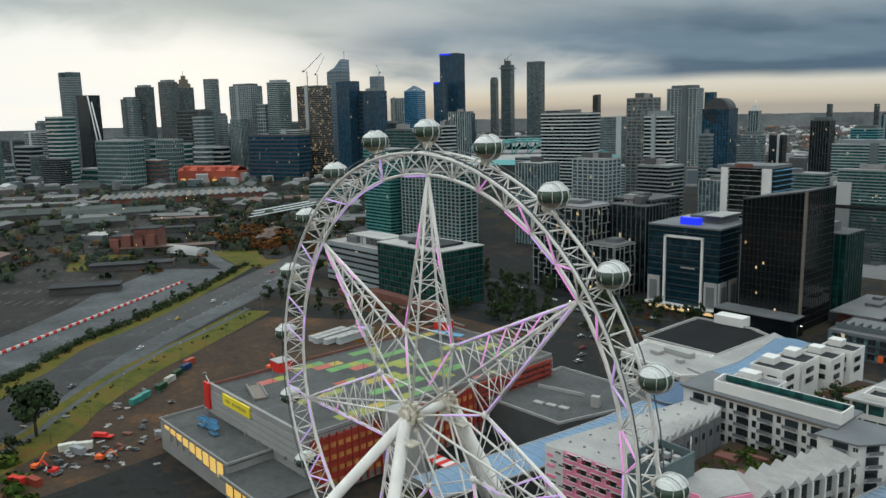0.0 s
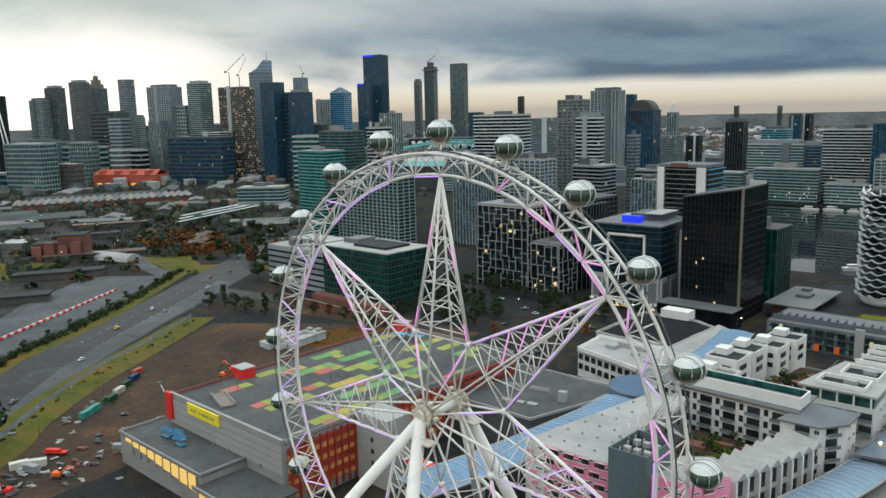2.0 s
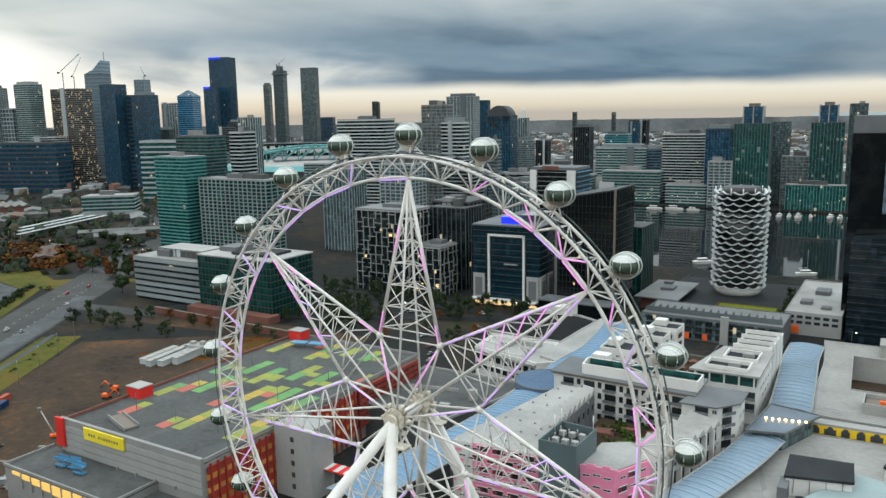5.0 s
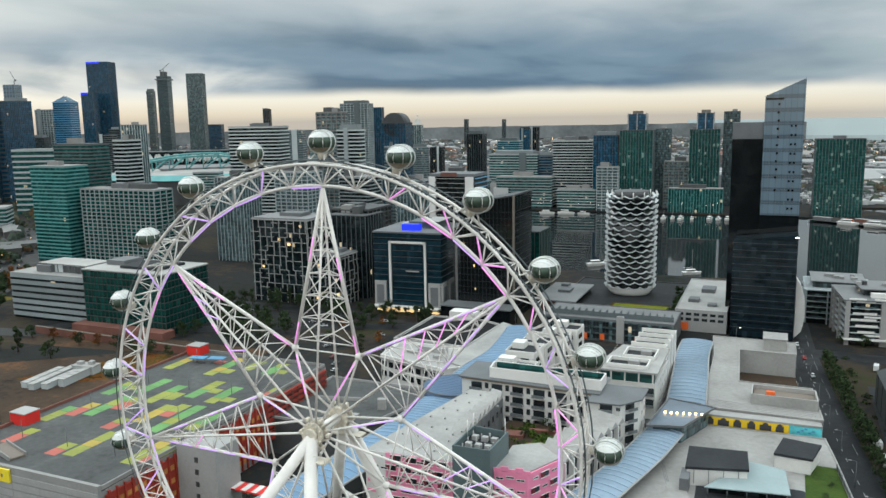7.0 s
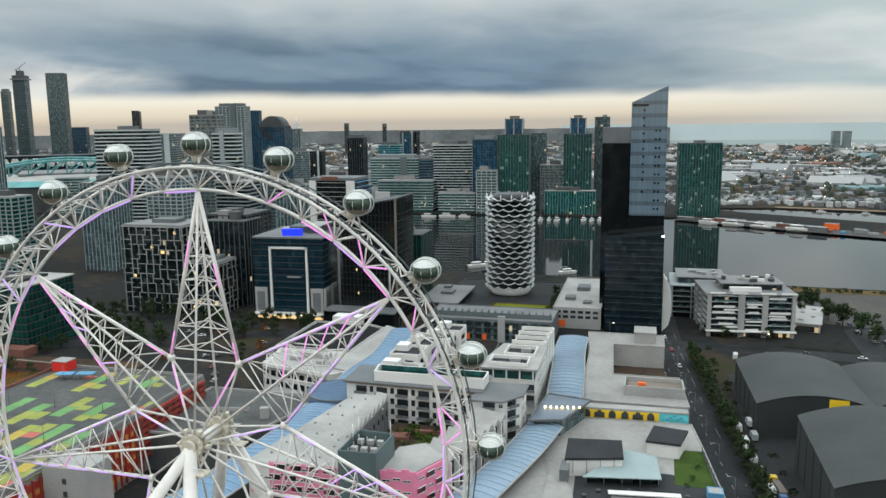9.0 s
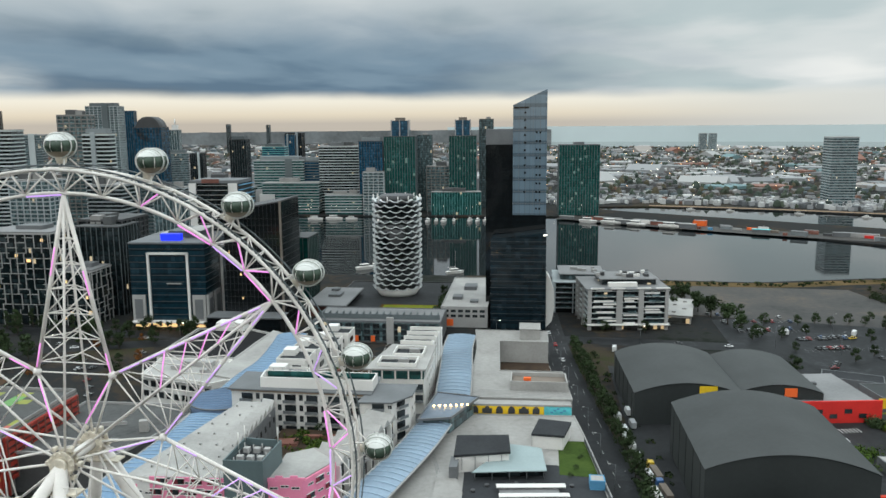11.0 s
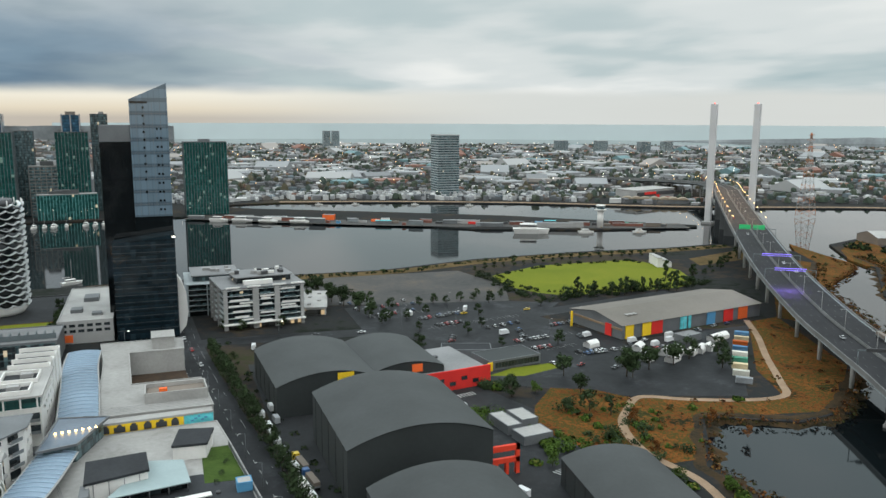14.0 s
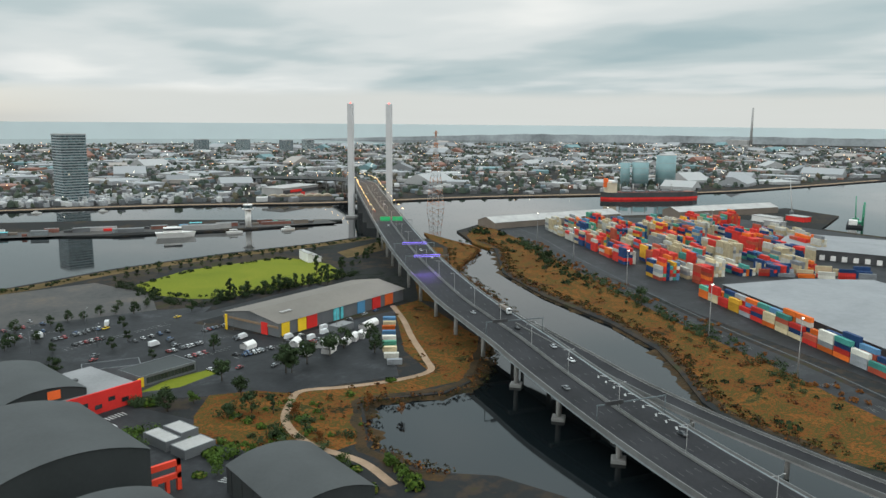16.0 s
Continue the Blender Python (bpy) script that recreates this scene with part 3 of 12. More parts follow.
VERGE_E = ((-150, -130), (-203, -30), (-231, -2), (-262, 34), (-283, 66), (-305, 100), (-330, 136))
VERGE_W = ((-200, -90), (-280, -20), (-300, 2), (-328, 28), (-350, 62), (-378, 100), (-420, 150), (-470, 205))
road("green and orange grass verge along the building site", VERGE_E, 22, 0.05, M["verge"], "verge")
road("grassy verge below a hedge along the main road", VERGE_W, 12, 0.052, M["verge"], "verge")
road("pale worn footpath through the verge", ((-160, -128), (-205, -36), (-230, -8), (-256, 19), (-287, 58), (-306, 90), (-338, 136)), 3.0, 0.07, M["yard"], "pavement")
road("grey paved freight yard behind a barrier", ((-300, -40), (-352, 0), (-385, 40), (-420, 86), (-455, 130), (-490, 170)), 66, 0.012, M["yard"])
road("dark street running from the wheel towards the harbour", ((122, -120), (116, 20), (110, 120), (101, 200), (92, 305), (88, 400), (84, 480)), 15, 0.03, M["wet"])
road("cross street in front of the harbour towers", ((-420, 180), (-300, 205), (-190, 262), (-60, 296), (90, 308), (240, 300), (420, 330)), 15, 0.022, M["wet"])
road("street between the glass offices", ((-330, 200), (-300, 290), (-250, 300), (-170, 300), (-60, 296)), 16, 0.017, M["wet"])
sheet("ground_lot", "brown bare earth building site", "ground", [(-290, 100), (-310, 134), (-228, 196), (-176, 196), (-164, 30), (-150, -90), (-192, -40), (-222, 6), (-250, 36), (-274, 72)], 0.025, M["mud"])
sheet("ground_lot", "dark asphalt car park", "ground", [(186, 250), (218, 198), (272, 160), (322, 142), (352, 180), (412, 240), (318, 236), (300, 300), (330, 330), (240, 372), (190, 360)], 0.03, M["wet"])
sheet("ground_lot", "dark empty asphalt lot by the river", "ground", [(180, 372), (300, 345), (318, 390), (306, 455), (200, 462), (170, 430)], 0.035, M["wornlot"])
sheet("ground_lot", "dark asphalt yard round the studio sheds", "ground", [(118, 20), (232, 20), (240, 110), (214, 195), (186, 250), (118, 262)], 0.028, M["asphalt"])
sheet("lawn", "bright green mown sports field", "grass", [(324, 427), (318, 388), (330, 360), (345, 346), (434, 342), (460, 352), (478, 398), (472, 440), (462, 453), (376, 453)], 0.05, M["grass"])
sheet("lawn", "small worn green beside the pavilion", "grass", [(520, 440), (508, 410), (560, 420), (598, 440), (590, 462)], 0.05, M["drygrass"])
sheet("scrub", "orange-brown scrub beside the creek", "ground", [(272, 157), (318, 140), (336, 134), (352, 170), (414, 246), (440, 250), (400, 160), (345, 115), (300, 124), (287, 131), (262, 95), (240, 96), (226, 112), (216, 143), (227, 163), (244, 181), (262, 172)], 0.04, M["clay"])
sheet("scrub", "orange-brown scrub bank along the creek", "ground", [(668, 402), (720, 380), (640, 275), (526, 108), (470, 18), (430, -60), (380, -120), (372, -40), (385, 4), (399, 23), (431, 51), (458, 78), (487, 125), (519, 200), (562, 272), (644, 350)], 0.03, M["clay"])
sheet("scrub", "brown reedy bank under the bridge", "ground", [(456, 190), (509, 266), (544, 324), (612, 388), (600, 410), (520, 340), (440, 250)], 0.04, M["clay"])
tagged(part("scrub", plate([(505, 262), (528, 295), (563, 322), (602, 344), (632, 363), (641, 378), (646, 399), (654, 428), (669, 477), (640, 440), (612, 385), (540, 320)], -2.2, 0.02), M["clay"], None), "rusty reed point beside the creek mouth", "ground", kind="structure")
tagged(part("scrub", plate([(566, 284), (605, 310), (646, 335), (652, 350), (641, 362), (652, 390), (688, 432), (732, 461), (771, 480), (760, 450), (722, 384), (680, 352), (600, 290)], -2.2, 0.018), M["clay"], None), "dark scrubby point below the wharf shed", "ground", kind="structure")
sheet("lawn", "green roundabout lawn by the pavilion", "grass", [(224, 206), (240, 200), (262, 206), (264, 214), (240, 213)], 0.05, M["grass"])
road("rail tracks and service road beside the container yard", ((760, 440), (722, 380), (642, 272), (526, 104), (472, 14), (438, -38), (380, -130)), 16, 0.05, M["asphalt"])
road("pale service road beside the rail tracks", ((772, 430), (736, 372), (655, 266), (538, 98), (484, 8), (450, -44), (390, -140)), 1.4, 0.07, M["yard"])
sheet("ground_lot", "dark wet container terminal paving", "ground", [(745, 440), (540, 95), (470, -40), (900, -60), (1000, 118), (1020, 190), (1050, 300), (930, 420)], 0.02, M["wet"])
road("pale winding gravel path beside the creek", ((416, 250), (396, 218), (372, 185), (350, 152), (338, 137), (318, 138), (295, 147), (276, 157), (262, 146), (250, 131), (244, 107), (248, 82), (244, 60)), 3.6, 0.07, M["path"], "path")
road("river edge path and planting", ((180, 470), (260, 468), (340, 486), (440, 490), (540, 484), (600, 486)), 16, 0.04, M["drygrass"], "verge")
road("wharf apron with moored boats", ((120, 884), (250, 800), (372, 734), (470, 694), (560, 655), (655, 622)), 40, 0.03, M["wornlot"], "pavement")
road("sandy far bank", ((250, 1030), (398, 990), (590, 910), (790, 788), (1010, 706), (1230, 582), (1430, 478), (1950, 376)), 12, 0.03, M["path"], "verge")


def strokes(name, label, category, items, z, material):
    """Thin flat marks on the ground, each from one point to another with a width."""
    V, F = [], []
    for ax, ay, bx, by, w in items:
        d = Vector((bx - ax, by - ay, 0)).normalized()
        s = Vector((-d.y, d.x, 0)) * w / 2
        o = len(V)
        V += [Vector((ax, ay, z)) - s, Vector((bx, by, z)) - s, Vector((bx, by, z)) + s, Vector((ax, ay, z)) + s]
        F.append((o, o + 1, o + 2, o + 3))
    me = bpy.data.meshes.new(name)
    me.from_pydata(V, [], F)
    me.materials.append(material)
    return tagged(new(name, me), label, category, kind="stuff")


def dashes(line, off, dash, gap, w):
    """Dashes that follow a line at a distance off to its side."""
    P = [Vector((p[0], p[1], 0)) for p in smooth_line(line, 8)]
    out, s0 = [], 0.0
    for a, b in zip(P, P[1:]):
        d = (b - a).normalized()
        n = Vector((-d.y, d.x, 0)) * off
        L, s = (b - a).length, s0
        while s < L:
            p, q = a + d * s + n, a + d * min(L, s + dash) + n
            out.append((p.x, p.y, q.x, q.y, w))
            s += dash + gap
        s0 = s - L
    return out


marks = []
for off in (-4.5, 8.0):
    marks += dashes(MAINROAD[5:], off, 3.0, 6.0, 0.3)
STREET = ((116, 20), (110, 120), (101, 200), (92, 305), (88, 400), (84, 480))
marks += dashes(STREET, 0.0, 3.0, 6.0, 0.2) + dashes(STREET, 4.6, 20, 0.0, 0.15) + dashes(STREET, -4.6, 20, 0.0, 0.15)
strokes("road_marking", "worn white road markings", "markings", marks, 0.045, M["line"])
bays = []
for bx, by, n, ang in ((226, 294, 14, 10), (228, 316, 12, 10), (262, 252, 14, 8), (258, 232, 12, 8), (282, 219, 14, 5), (200, 331, 14, 5), (312, 208, 10, 15), (296, 276, 10, 10), (196, 352, 16, 5), (262, 300, 10, 10)):
    ca, sa = math.cos(radians(ang)), math.sin(radians(ang))
    for i in range(n + 1):
        x, y = bx + ca * 2.7 * i, by + sa * 2.7 * i
        bays.append((x, y, x - sa * 5, y + ca * 5, 0.14))
strokes("parking_marking", "faded white parking bay lines on asphalt", "markings", bays, 0.05, M["line"])
zebra = [(206 + i * 1.3, 100 + i * 0.5, 204 + i * 1.3, 104 + i * 0.5, 0.6) for i in range(8)] + [(196 + i * 1.5, 186 + i * 0.3, 196.6 + i * 1.5, 182 + i * 0.3, 0.7) for i in range(9)]
strokes("crossing_marking", "white zebra crossing stripes", "markings", zebra, 0.052, M["line"])
# rails beside the container yard and in the western rail yard
M["rail"] = mat("dull_rail_steel", (0.12, 0.11, 0.10), 0.5, 0.4, 0.3, 0.2, 2, 0.1)
rails = []
for off in (-5.0, -3.5, 0.5, 2.0):
    rails += dashes(((760, 440), (722, 380), (642, 272), (526, 104), (472, 14), (438, -38), (380, -130)), off, 30, 0, 0.22)
WESTRAIL = ((-380, -60), (-470, 40), (-600, 110), (-760, 200), (-930, 330), (-1100, 470))
for k in range(9):
    for off in (0, 1.5):
        rails += dashes(WESTRAIL, -34 + k * 7.5 + off, 40, 0, 0.22)
strokes("rail_track", "dull steel rail tracks on dark ballast", "rails", rails, 0.12, M["rail"])
M["ballast"] = patchy("dark_ballast", ((0.022, 0.021, 0.02), (0.035, 0.033, 0.03), (0.05, 0.046, 0.042)), 0.05, 0.6)
road("dark ballast bed of the rail yard", WESTRAIL, 78, 0.014, M["ballast"])
road("grey slip road through the rail yard", ((-470, 190), (-540, 205), (-640, 250), (-760, 340)), 14, 0.02, M["yard"])
for pts, lab in (([(-470, 200), (-430, 232), (-420, 262), (-450, 262), (-490, 225)], "patchy orange and green verge"), ([(-640, 120), (-560, 90), (-540, 120), (-600, 160)], "rough green grass beside the railway"),
                 ([(-560, 215), (-480, 200), (-470, 225), (-540, 250)], "rough orange grass beside the slip road"), ([(-720, 290), (-640, 270), (-640, 310), (-720, 330)], "rough autumn grass island")):
    sheet("verge", lab, "grass", pts, 0.026 + 0.0012 * pts[0][0] / -100, M["verge"])
sheet("verge", "bare orange soil and grass at the site's far corner", "ground", [(-262, 132), (-226, 198), (-190, 200), (-196, 170), (-226, 140)], 0.032, M["clay"])

# ---------------- observation wheel ----------------
HUB_Z, PHI, LEAN = 64.5, 1.033, 0.578
R_IN, R_OUT, R_CAB, R_NODE = 45.6, 49.6, 53.5, 15.9


def polar(r, deg, y=0.0):
    a = radians(deg)
    return Vector((r * math.sin(a), y, r * math.cos(a)))


def build_wheel():
    w = thing("observation_wheel", "giant white steel observation wheel with star trusses and violet lights", "ferris wheel", (0, 0, 0))
    wheel = new("rim", None)
    m = Matrix.Translation((0, 0, HUB_Z)) @ Matrix.Rotation(radians(-LEAN), 4, "X") @ Matrix.Rotation(radians(PHI), 4, "Y")

    def wp(name, bm, material, label=""):
        bm.transform(m)
        return part(name, bm, material, w, label)
    bpy.data.objects.remove(wheel)
    # three chords of the rim
    N = 84
    for y, r, rad, nm in ((-2.5, R_OUT, 0.30, "outer_chord"), (2.5, R_OUT, 0.30, "outer_chord"), (0, R_IN, 0.34, "inner_chord")):
        bm = bmesh.new()
        add_loop(bm, [polar(r, i * 360 / N, y) for i in range(N)], rad, 6, True)
        wp(nm, bm, M["steel"])
    for y in (-2.9, 2.9):
        bm = bmesh.new()
        add_loop(bm, [polar(R_OUT + 0.75, i * 360 / N, y) for i in range(N)], 0.14, 4, True)
        wp("drive_rail", bm, M["t_grey"], "grey steel running rail")
    # rim lattice, one bay between two cabins at a time
    step = 360 / 42
    bm = bmesh.new()
    for k in range(21):
        for j in range(2):
            a = (2 * k + j) * step
            i0, i1, im = polar(R_IN, a), polar(R_IN, a + step), polar(R_IN, a + step / 2)
            for y in (-2.5, 2.5):
                o0, o1, om = polar(R_OUT, a, y), polar(R_OUT, a + step, y), polar(R_OUT, a + step / 2, y)
                add_tube(bm, i0, om, 0.15, 4)
                add_tube(bm, om, i1, 0.15, 4)
                add_tube(bm, i0, o0, 0.12, 4)
            add_tube(bm, polar(R_OUT, a, -2.5), polar(R_OUT, a, 2.5), 0.13, 4)
            add_tube(bm, polar(R_OUT, a, -2.5), polar(R_OUT, a + step / 2, 2.5), 0.10, 4)
            add_tube(bm, polar(R_OUT, a + step / 2, -2.5), polar(R_OUT, a + step / 2, 2.5), 0.10, 4)
            add_tube(bm, polar(R_OUT, a + step / 2, 2.5), polar(R_OUT, a + step, -2.5), 0.10, 4)
    tagged(wp("rim_brace", bm, M["steel"]), kind="stuff")
    rng = random.Random(5)

    def tint(deg):
        """Violet on one flank, magenta over the top, pale lavender low on the other."""
        deg %= 360
        if 95 < deg < 160:
            return M["led_pale"]
        if 160 <= deg < 215:
            return M["led3"]
        return M["led2"] if (deg < 95 and rng.random() < 0.6) or rng.random() < 0.25 else M["led"]
    for k in range(42):
        a0 = k * step
        i0, i1, om = polar(R_IN, a0), polar(R_IN, a0 + step), polar(R_OUT, a0 + step / 2, -2.5)
        front = Vector((0, -0.2, 0))
        for u, v, odds in ((i0, om, 0.55), (om, i1, 0.45)):
            if rng.random() < odds:
                wp("light_tube", tube(u.lerp(v, 0.06) + front, u.lerp(v, 0.94) + front, 0.125, 4), tint(a0))
        if rng.random() < 0.45:
            wp("light_tube", tube(polar(R_IN - 0.3, a0 + 0.3, -0.25), polar(R_IN - 0.3, a0 + step - 0.3, -0.25), 0.125, 4), tint(a0))
    # seven spikes of the star
    hubs = (Vector((0, -4.4, 0)), Vector((0, 4.4, 0)))
    braces = bmesh.new()
    for k in range(7):
        a = k * 360 / 7
        apex = polar(R_IN - 0.4, a)
        nl, nr = polar(R_NODE, a - 180 / 7), polar(R_NODE, a + 180 / 7)
        for nd in (nl, nr):
            wp("star_leg", tube(apex, nd, 0.36, 6), M["steel"])
        ends = [(nl, nr), hubs]
        for hb in hubs:
            wp("spoke", tube(apex, hb, 0.24, 6), M["steel"])
        fr = (0.10, 0.24, 0.38, 0.52, 0.66, 0.80, 0.94)
        for q, f in enumerate(fr):
            L, Rr = apex.lerp(nl, f), apex.lerp(nr, f)
            F, B = apex.lerp(hubs[0], f * 0.66), apex.lerp(hubs[1], f * 0.66)
            for u, v in ((L, F), (F, Rr), (Rr, B), (B, L)):
                add_tube(braces, u, v, 0.12, 4)
            if q + 1 < len(fr):
                f2 = fr[q + 1]
                L2, R2 = apex.lerp(nl, f2), apex.lerp(nr, f2)
                F2, B2 = apex.lerp(hubs[0], f2 * 0.66), apex.lerp(hubs[1], f2 * 0.66)
                for u, v in ((L, F2), (Rr, F2), (L2, B), (R2, B)):
                    add_tube(braces, u, v, 0.12, 4)
                if 1 <= q <= 4 and rng.random() < 0.35:
                    wp("light_tube", tube(L + Vector((0, -0.2, 0)), F2 + Vector((0, -0.2, 0)), 0.11, 4), M["led2"] if k % 2 else M["led"])
        node = nr
        for hb in hubs:
            wp("spoke", tube(node, hb, 0.22, 6), M["steel"])
        nxt = polar(R_NODE, a + 180 / 7 + 360 / 7)
        wp("node_tie", tube(node, nxt, 0.15, 5), M["steel"])
        if k in (0, 1, 5, 6):
            wp("light_tube", tube(node.lerp(hubs[0], 0.08) + Vector((0, -0.25, 0)), node.lerp(hubs[0], 0.55) + Vector((0, -0.25, 0)), 0.12, 4), M["led"] if k % 2 else M["led2"])
        bmn = bmesh.new()
        bmesh.ops.create_icosphere(bmn, subdivisions=2, radius=0.75, matrix=Matrix.Translation(node))
        wp("node_joint", bmn, M["steel"])
        led = M["led2"] if k % 3 == 0 else M["led"]
        for nd in (nl, nr):
            f0 = 0.06
            while f0 < 0.95:
                f1 = min(0.98, f0 + rng.uniform(0.07, 0.16))
                if rng.random() < 0.62:
                    wp("light_tube", tube(apex.lerp(nd, f0) + Vector((0, -0.4, 0)), apex.lerp(nd, f1) + Vector((0, -0.4, 0)), 0.12, 4), led)
                f0 = f1 + rng.uniform(0.02, 0.08)
        if k in (2, 3, 4, 5):
            wp("light_tube", tube(node.lerp(hubs[0], 0.1), node.lerp(hubs[0], 0.6), 0.14, 4), M["led3"])
    tagged(wp("spike_brace", braces, M["steel"]), kind="stuff")
    # hub: drum, two flanges with bolts
    bm = bmesh.new()
    add_tube(bm, (0, -5.6, 0), (0, 5.6, 0), 0.95, 20)
    wp("axle", bm, M["steel"])
    for s in (-1, 1):
        bm = bmesh.new()
        for y0, y1, r in ((3.6, 4.0, 2.2), (4.0, 5.3, 1.6), (5.3, 5.6, 2.3), (5.6, 6.5, 1.3)):
            add_tube(bm, (0, s * y0, 0), (0, s * y1, 0), r, 20)
        for i in range(12):
            p = polar(2.0, i * 30, s * 5.5)
            add_tube(bm, p - Vector((0, 0.5, 0)), p + Vector((0, 0.5, 0)), 0.2, 5)
            p = polar(1.95, i * 30 + 15, s * 3.8)
            add_tube(bm, p - Vector((0, 0.5, 0)), p + Vector((0, 0.5, 0)), 0.28, 5)
        wp("hub_flange", bm, M["hub"], "cream bolted steel hub flange")
    for s in (-1, 1):
        part("hub_platform", box(0.6, s * 6.6, HUB_Z - 4.2, 6.5, 2.6, 0.3), M["hub"], w, "cream steel service platform")
        for dx in (-2.6, 0.6, 3.8):
            part("platform_rail", tube((dx, s * 7.8, HUB_Z - 4.1), (dx, s * 7.8, HUB_Z - 2.9), 0.08, 5), M["steel"], w)
        part("platform_rail", tube((-2.6, s * 7.8, HUB_Z - 2.9), (3.8, s * 7.8, HUB_Z - 2.9), 0.08, 5), M["steel"], w)
        for k in range(6):
            p = polar(2.9, 30 + k * 60, s * 4.6) + Vector((0, 0, HUB_Z))
            part("hub_bracket", box(p.x, p.y, p.z, 0.7, 1.1, 0.7, 0, 0.1), M["hub"], w)
    # legs
    for gx, gy, s, r in ((-36, -56, -1, 1.25), (13.5, -33, -1, 1.45), (-36, 56, 1, 1.25), (13.5, 33, 1, 1.45)):
        top = Vector((0, s * 5.9, HUB_Z - 0.5))
        part("leg", tube((gx, gy, 0), top, r, 20, r * 0.85), M["steel"], w)
        part("foot", box(gx, gy, 0.8, 5, 5, 1.6, 0, 0.3), M["concrete"], w)
    for s in (-1, 1):
        part("leg_tie", tube(Vector((-36, s * 56, 0)).lerp(Vector((0, s * 5.9, HUB_Z)), 0.55), Vector((13.5, s * 33, 0)).lerp(Vector((0, s * 5.9, HUB_Z)), 0.55), 0.5, 10), M["steel"], w)
    return w


build_wheel()


def build_cabin():
    c = thing("wheel_cabin", "white-capped tinted glass capsule cabin on the rim of the wheel", "cabin", group="cabins of the wheel")

    def lathe(lo, hi, scale=1.0, n=24, rings=12):
        """Band of the spheroid between two heights, long axis along y."""
        bm = bmesh.new()
        bmesh.ops.create_uvsphere(bm, u_segments=n, v_segments=rings * 2, radius=1)
        bmesh.ops.transform(bm, matrix=Matrix.Diagonal((2.3 * scale, 2.9 * scale, 1.95 * scale, 1)), verts=bm.verts)
        for co, no in (((0, 0, lo), (0, 0, -1)), ((0, 0, hi), (0, 0, 1))):
            gm = bm.verts[:] + bm.edges[:] + bm.faces[:]
            bmesh.ops.bisect_plane(bm, geom=gm, plane_co=co, plane_no=no, clear_outer=True)
        for f in bm.faces:
            f.smooth = True
        return bm
    part("glazing", lathe(-1.05, 1.0), M["cabin_glass"], c, "green tinted curved glazing")
    part("roof", lathe(0.85, 3.0, 1.03), M["cabin_roof"], c, "white roof cap")
    part("floor_pan", lathe(-3.0, -0.95, 1.02), M["cabin_floor"], c, "bronze lower shell")
    for sx in (-0.75, 0.75):
        bm = bmesh.new()
        k = math.sqrt(1 - (sx / 2.9) ** 2)
        add_loop(bm, [(2.5 * k * math.cos(2 * math.pi * i / 28), sx, 2.15 * k * math.sin(2 * math.pi * i / 28)) for i in range(28)], 0.12, 4, True)
        part("hoop", bm, M["cabin_roof"], c, "white steel mounting hoop")
    for i in range(-1, 2):
        a = radians(i * 42)
        bm = bmesh.new()
        p0 = Vector((2.33 * math.sin(a) * 0.86, 2.93 * math.cos(a) * 0.86, -1.0))
        p1 = Vector((2.33 * math.sin(a) * 0.86, 2.93 * math.cos(a) * 0.86, 1.0))
        for s in (-1, 1):
            mid = Vector((2.36 * math.sin(a), s * 2.96 * math.cos(a), 0.0))
            q0, q1 = Vector((p0.x, s * p0.y, p0.z)), Vector((p1.x, s * p1.y, p1.z))
            add_tube(bm, q0, mid, 0.06, 4)
            add_tube(bm, mid, q1, 0.06, 4)
        part("mullion", bm, M["steel"], c)
    for i in range(-3, 4):
        y = i * 0.62
        k = math.sqrt(max(0.0, 1 - (y / 2.99) ** 2))
        bm = bmesh.new()
        add_loop(bm, [(2.37 * k * math.sin(u), y, 2.01 * k * math.cos(u)) for u in (-1.05, -0.7, -0.35, 0, 0.35, 0.7, 1.05)], 0.045, 4)
        part("roof_rib", bm, M["pale"], c, "thin pale roof rib")
    return c


WM = Matrix.Translation((0, 0, HUB_Z)) @ Matrix.Rotation(radians(-LEAN), 4, "X")
cabin = build_cabin()
for k in range(21):
    a = k * 360 / 21 + PHI
    at = WM @ polar(R_CAB, a)
    if k == 0:
        cabin.location = at
    else:
        copy_thing(cabin, Matrix.Translation(at))
    base = [polar(R_OUT, a + da, y) for da in (-2.2, 2.2) for y in (-2.5, 2.5)]
    tips = [polar(R_CAB - 2.2, a + da, y) for da in (-1.1, 1.1) for y in (-0.8, 0.8)]
    for b, t in zip(base, tips):
        part("cabin_strut", tube(WM @ b, WM @ t, 0.15, 4), M["steel"], bpy.data.objects["observation_wheel"])
    part("cabin_collar", tube(WM @ polar(R_CAB - 3.0, a), WM @ polar(R_CAB - 1.7, a), 0.75, 10, 1.05), M["hub"], bpy.data.objects["observation_wheel"])

# ---------------- towers ----------------
WORD = {"g_green": "dark green glass", "g_grey": "grey glass", "g_dark": "dark glass", "g_teal": "teal glass", "g_tealit": "lit teal glass", "g_blue": "blue glass", "g_lit": "partly lit glass", "g_pale": "silver glass",
        "g_black": "black glass", "pale": "pale concrete", "grey": "grey metal", "concrete": "concrete", "conc_dark": "dark concrete", "bronze": "brown stone",
        "dark": "charcoal metal", "white": "white", "bluep": "blue metal", "teal": "teal steel", "brick": "red brick"}
FORM = {"bands": "floor bands", "fins": "upright fins", "grid": "grid"}


def top_box(parent, z, w, d, h, material, x=0.0, y=0.0, name="roof_plant"):
    return part(name, box(x, y, z + h / 2, w, d, h), material, parent)


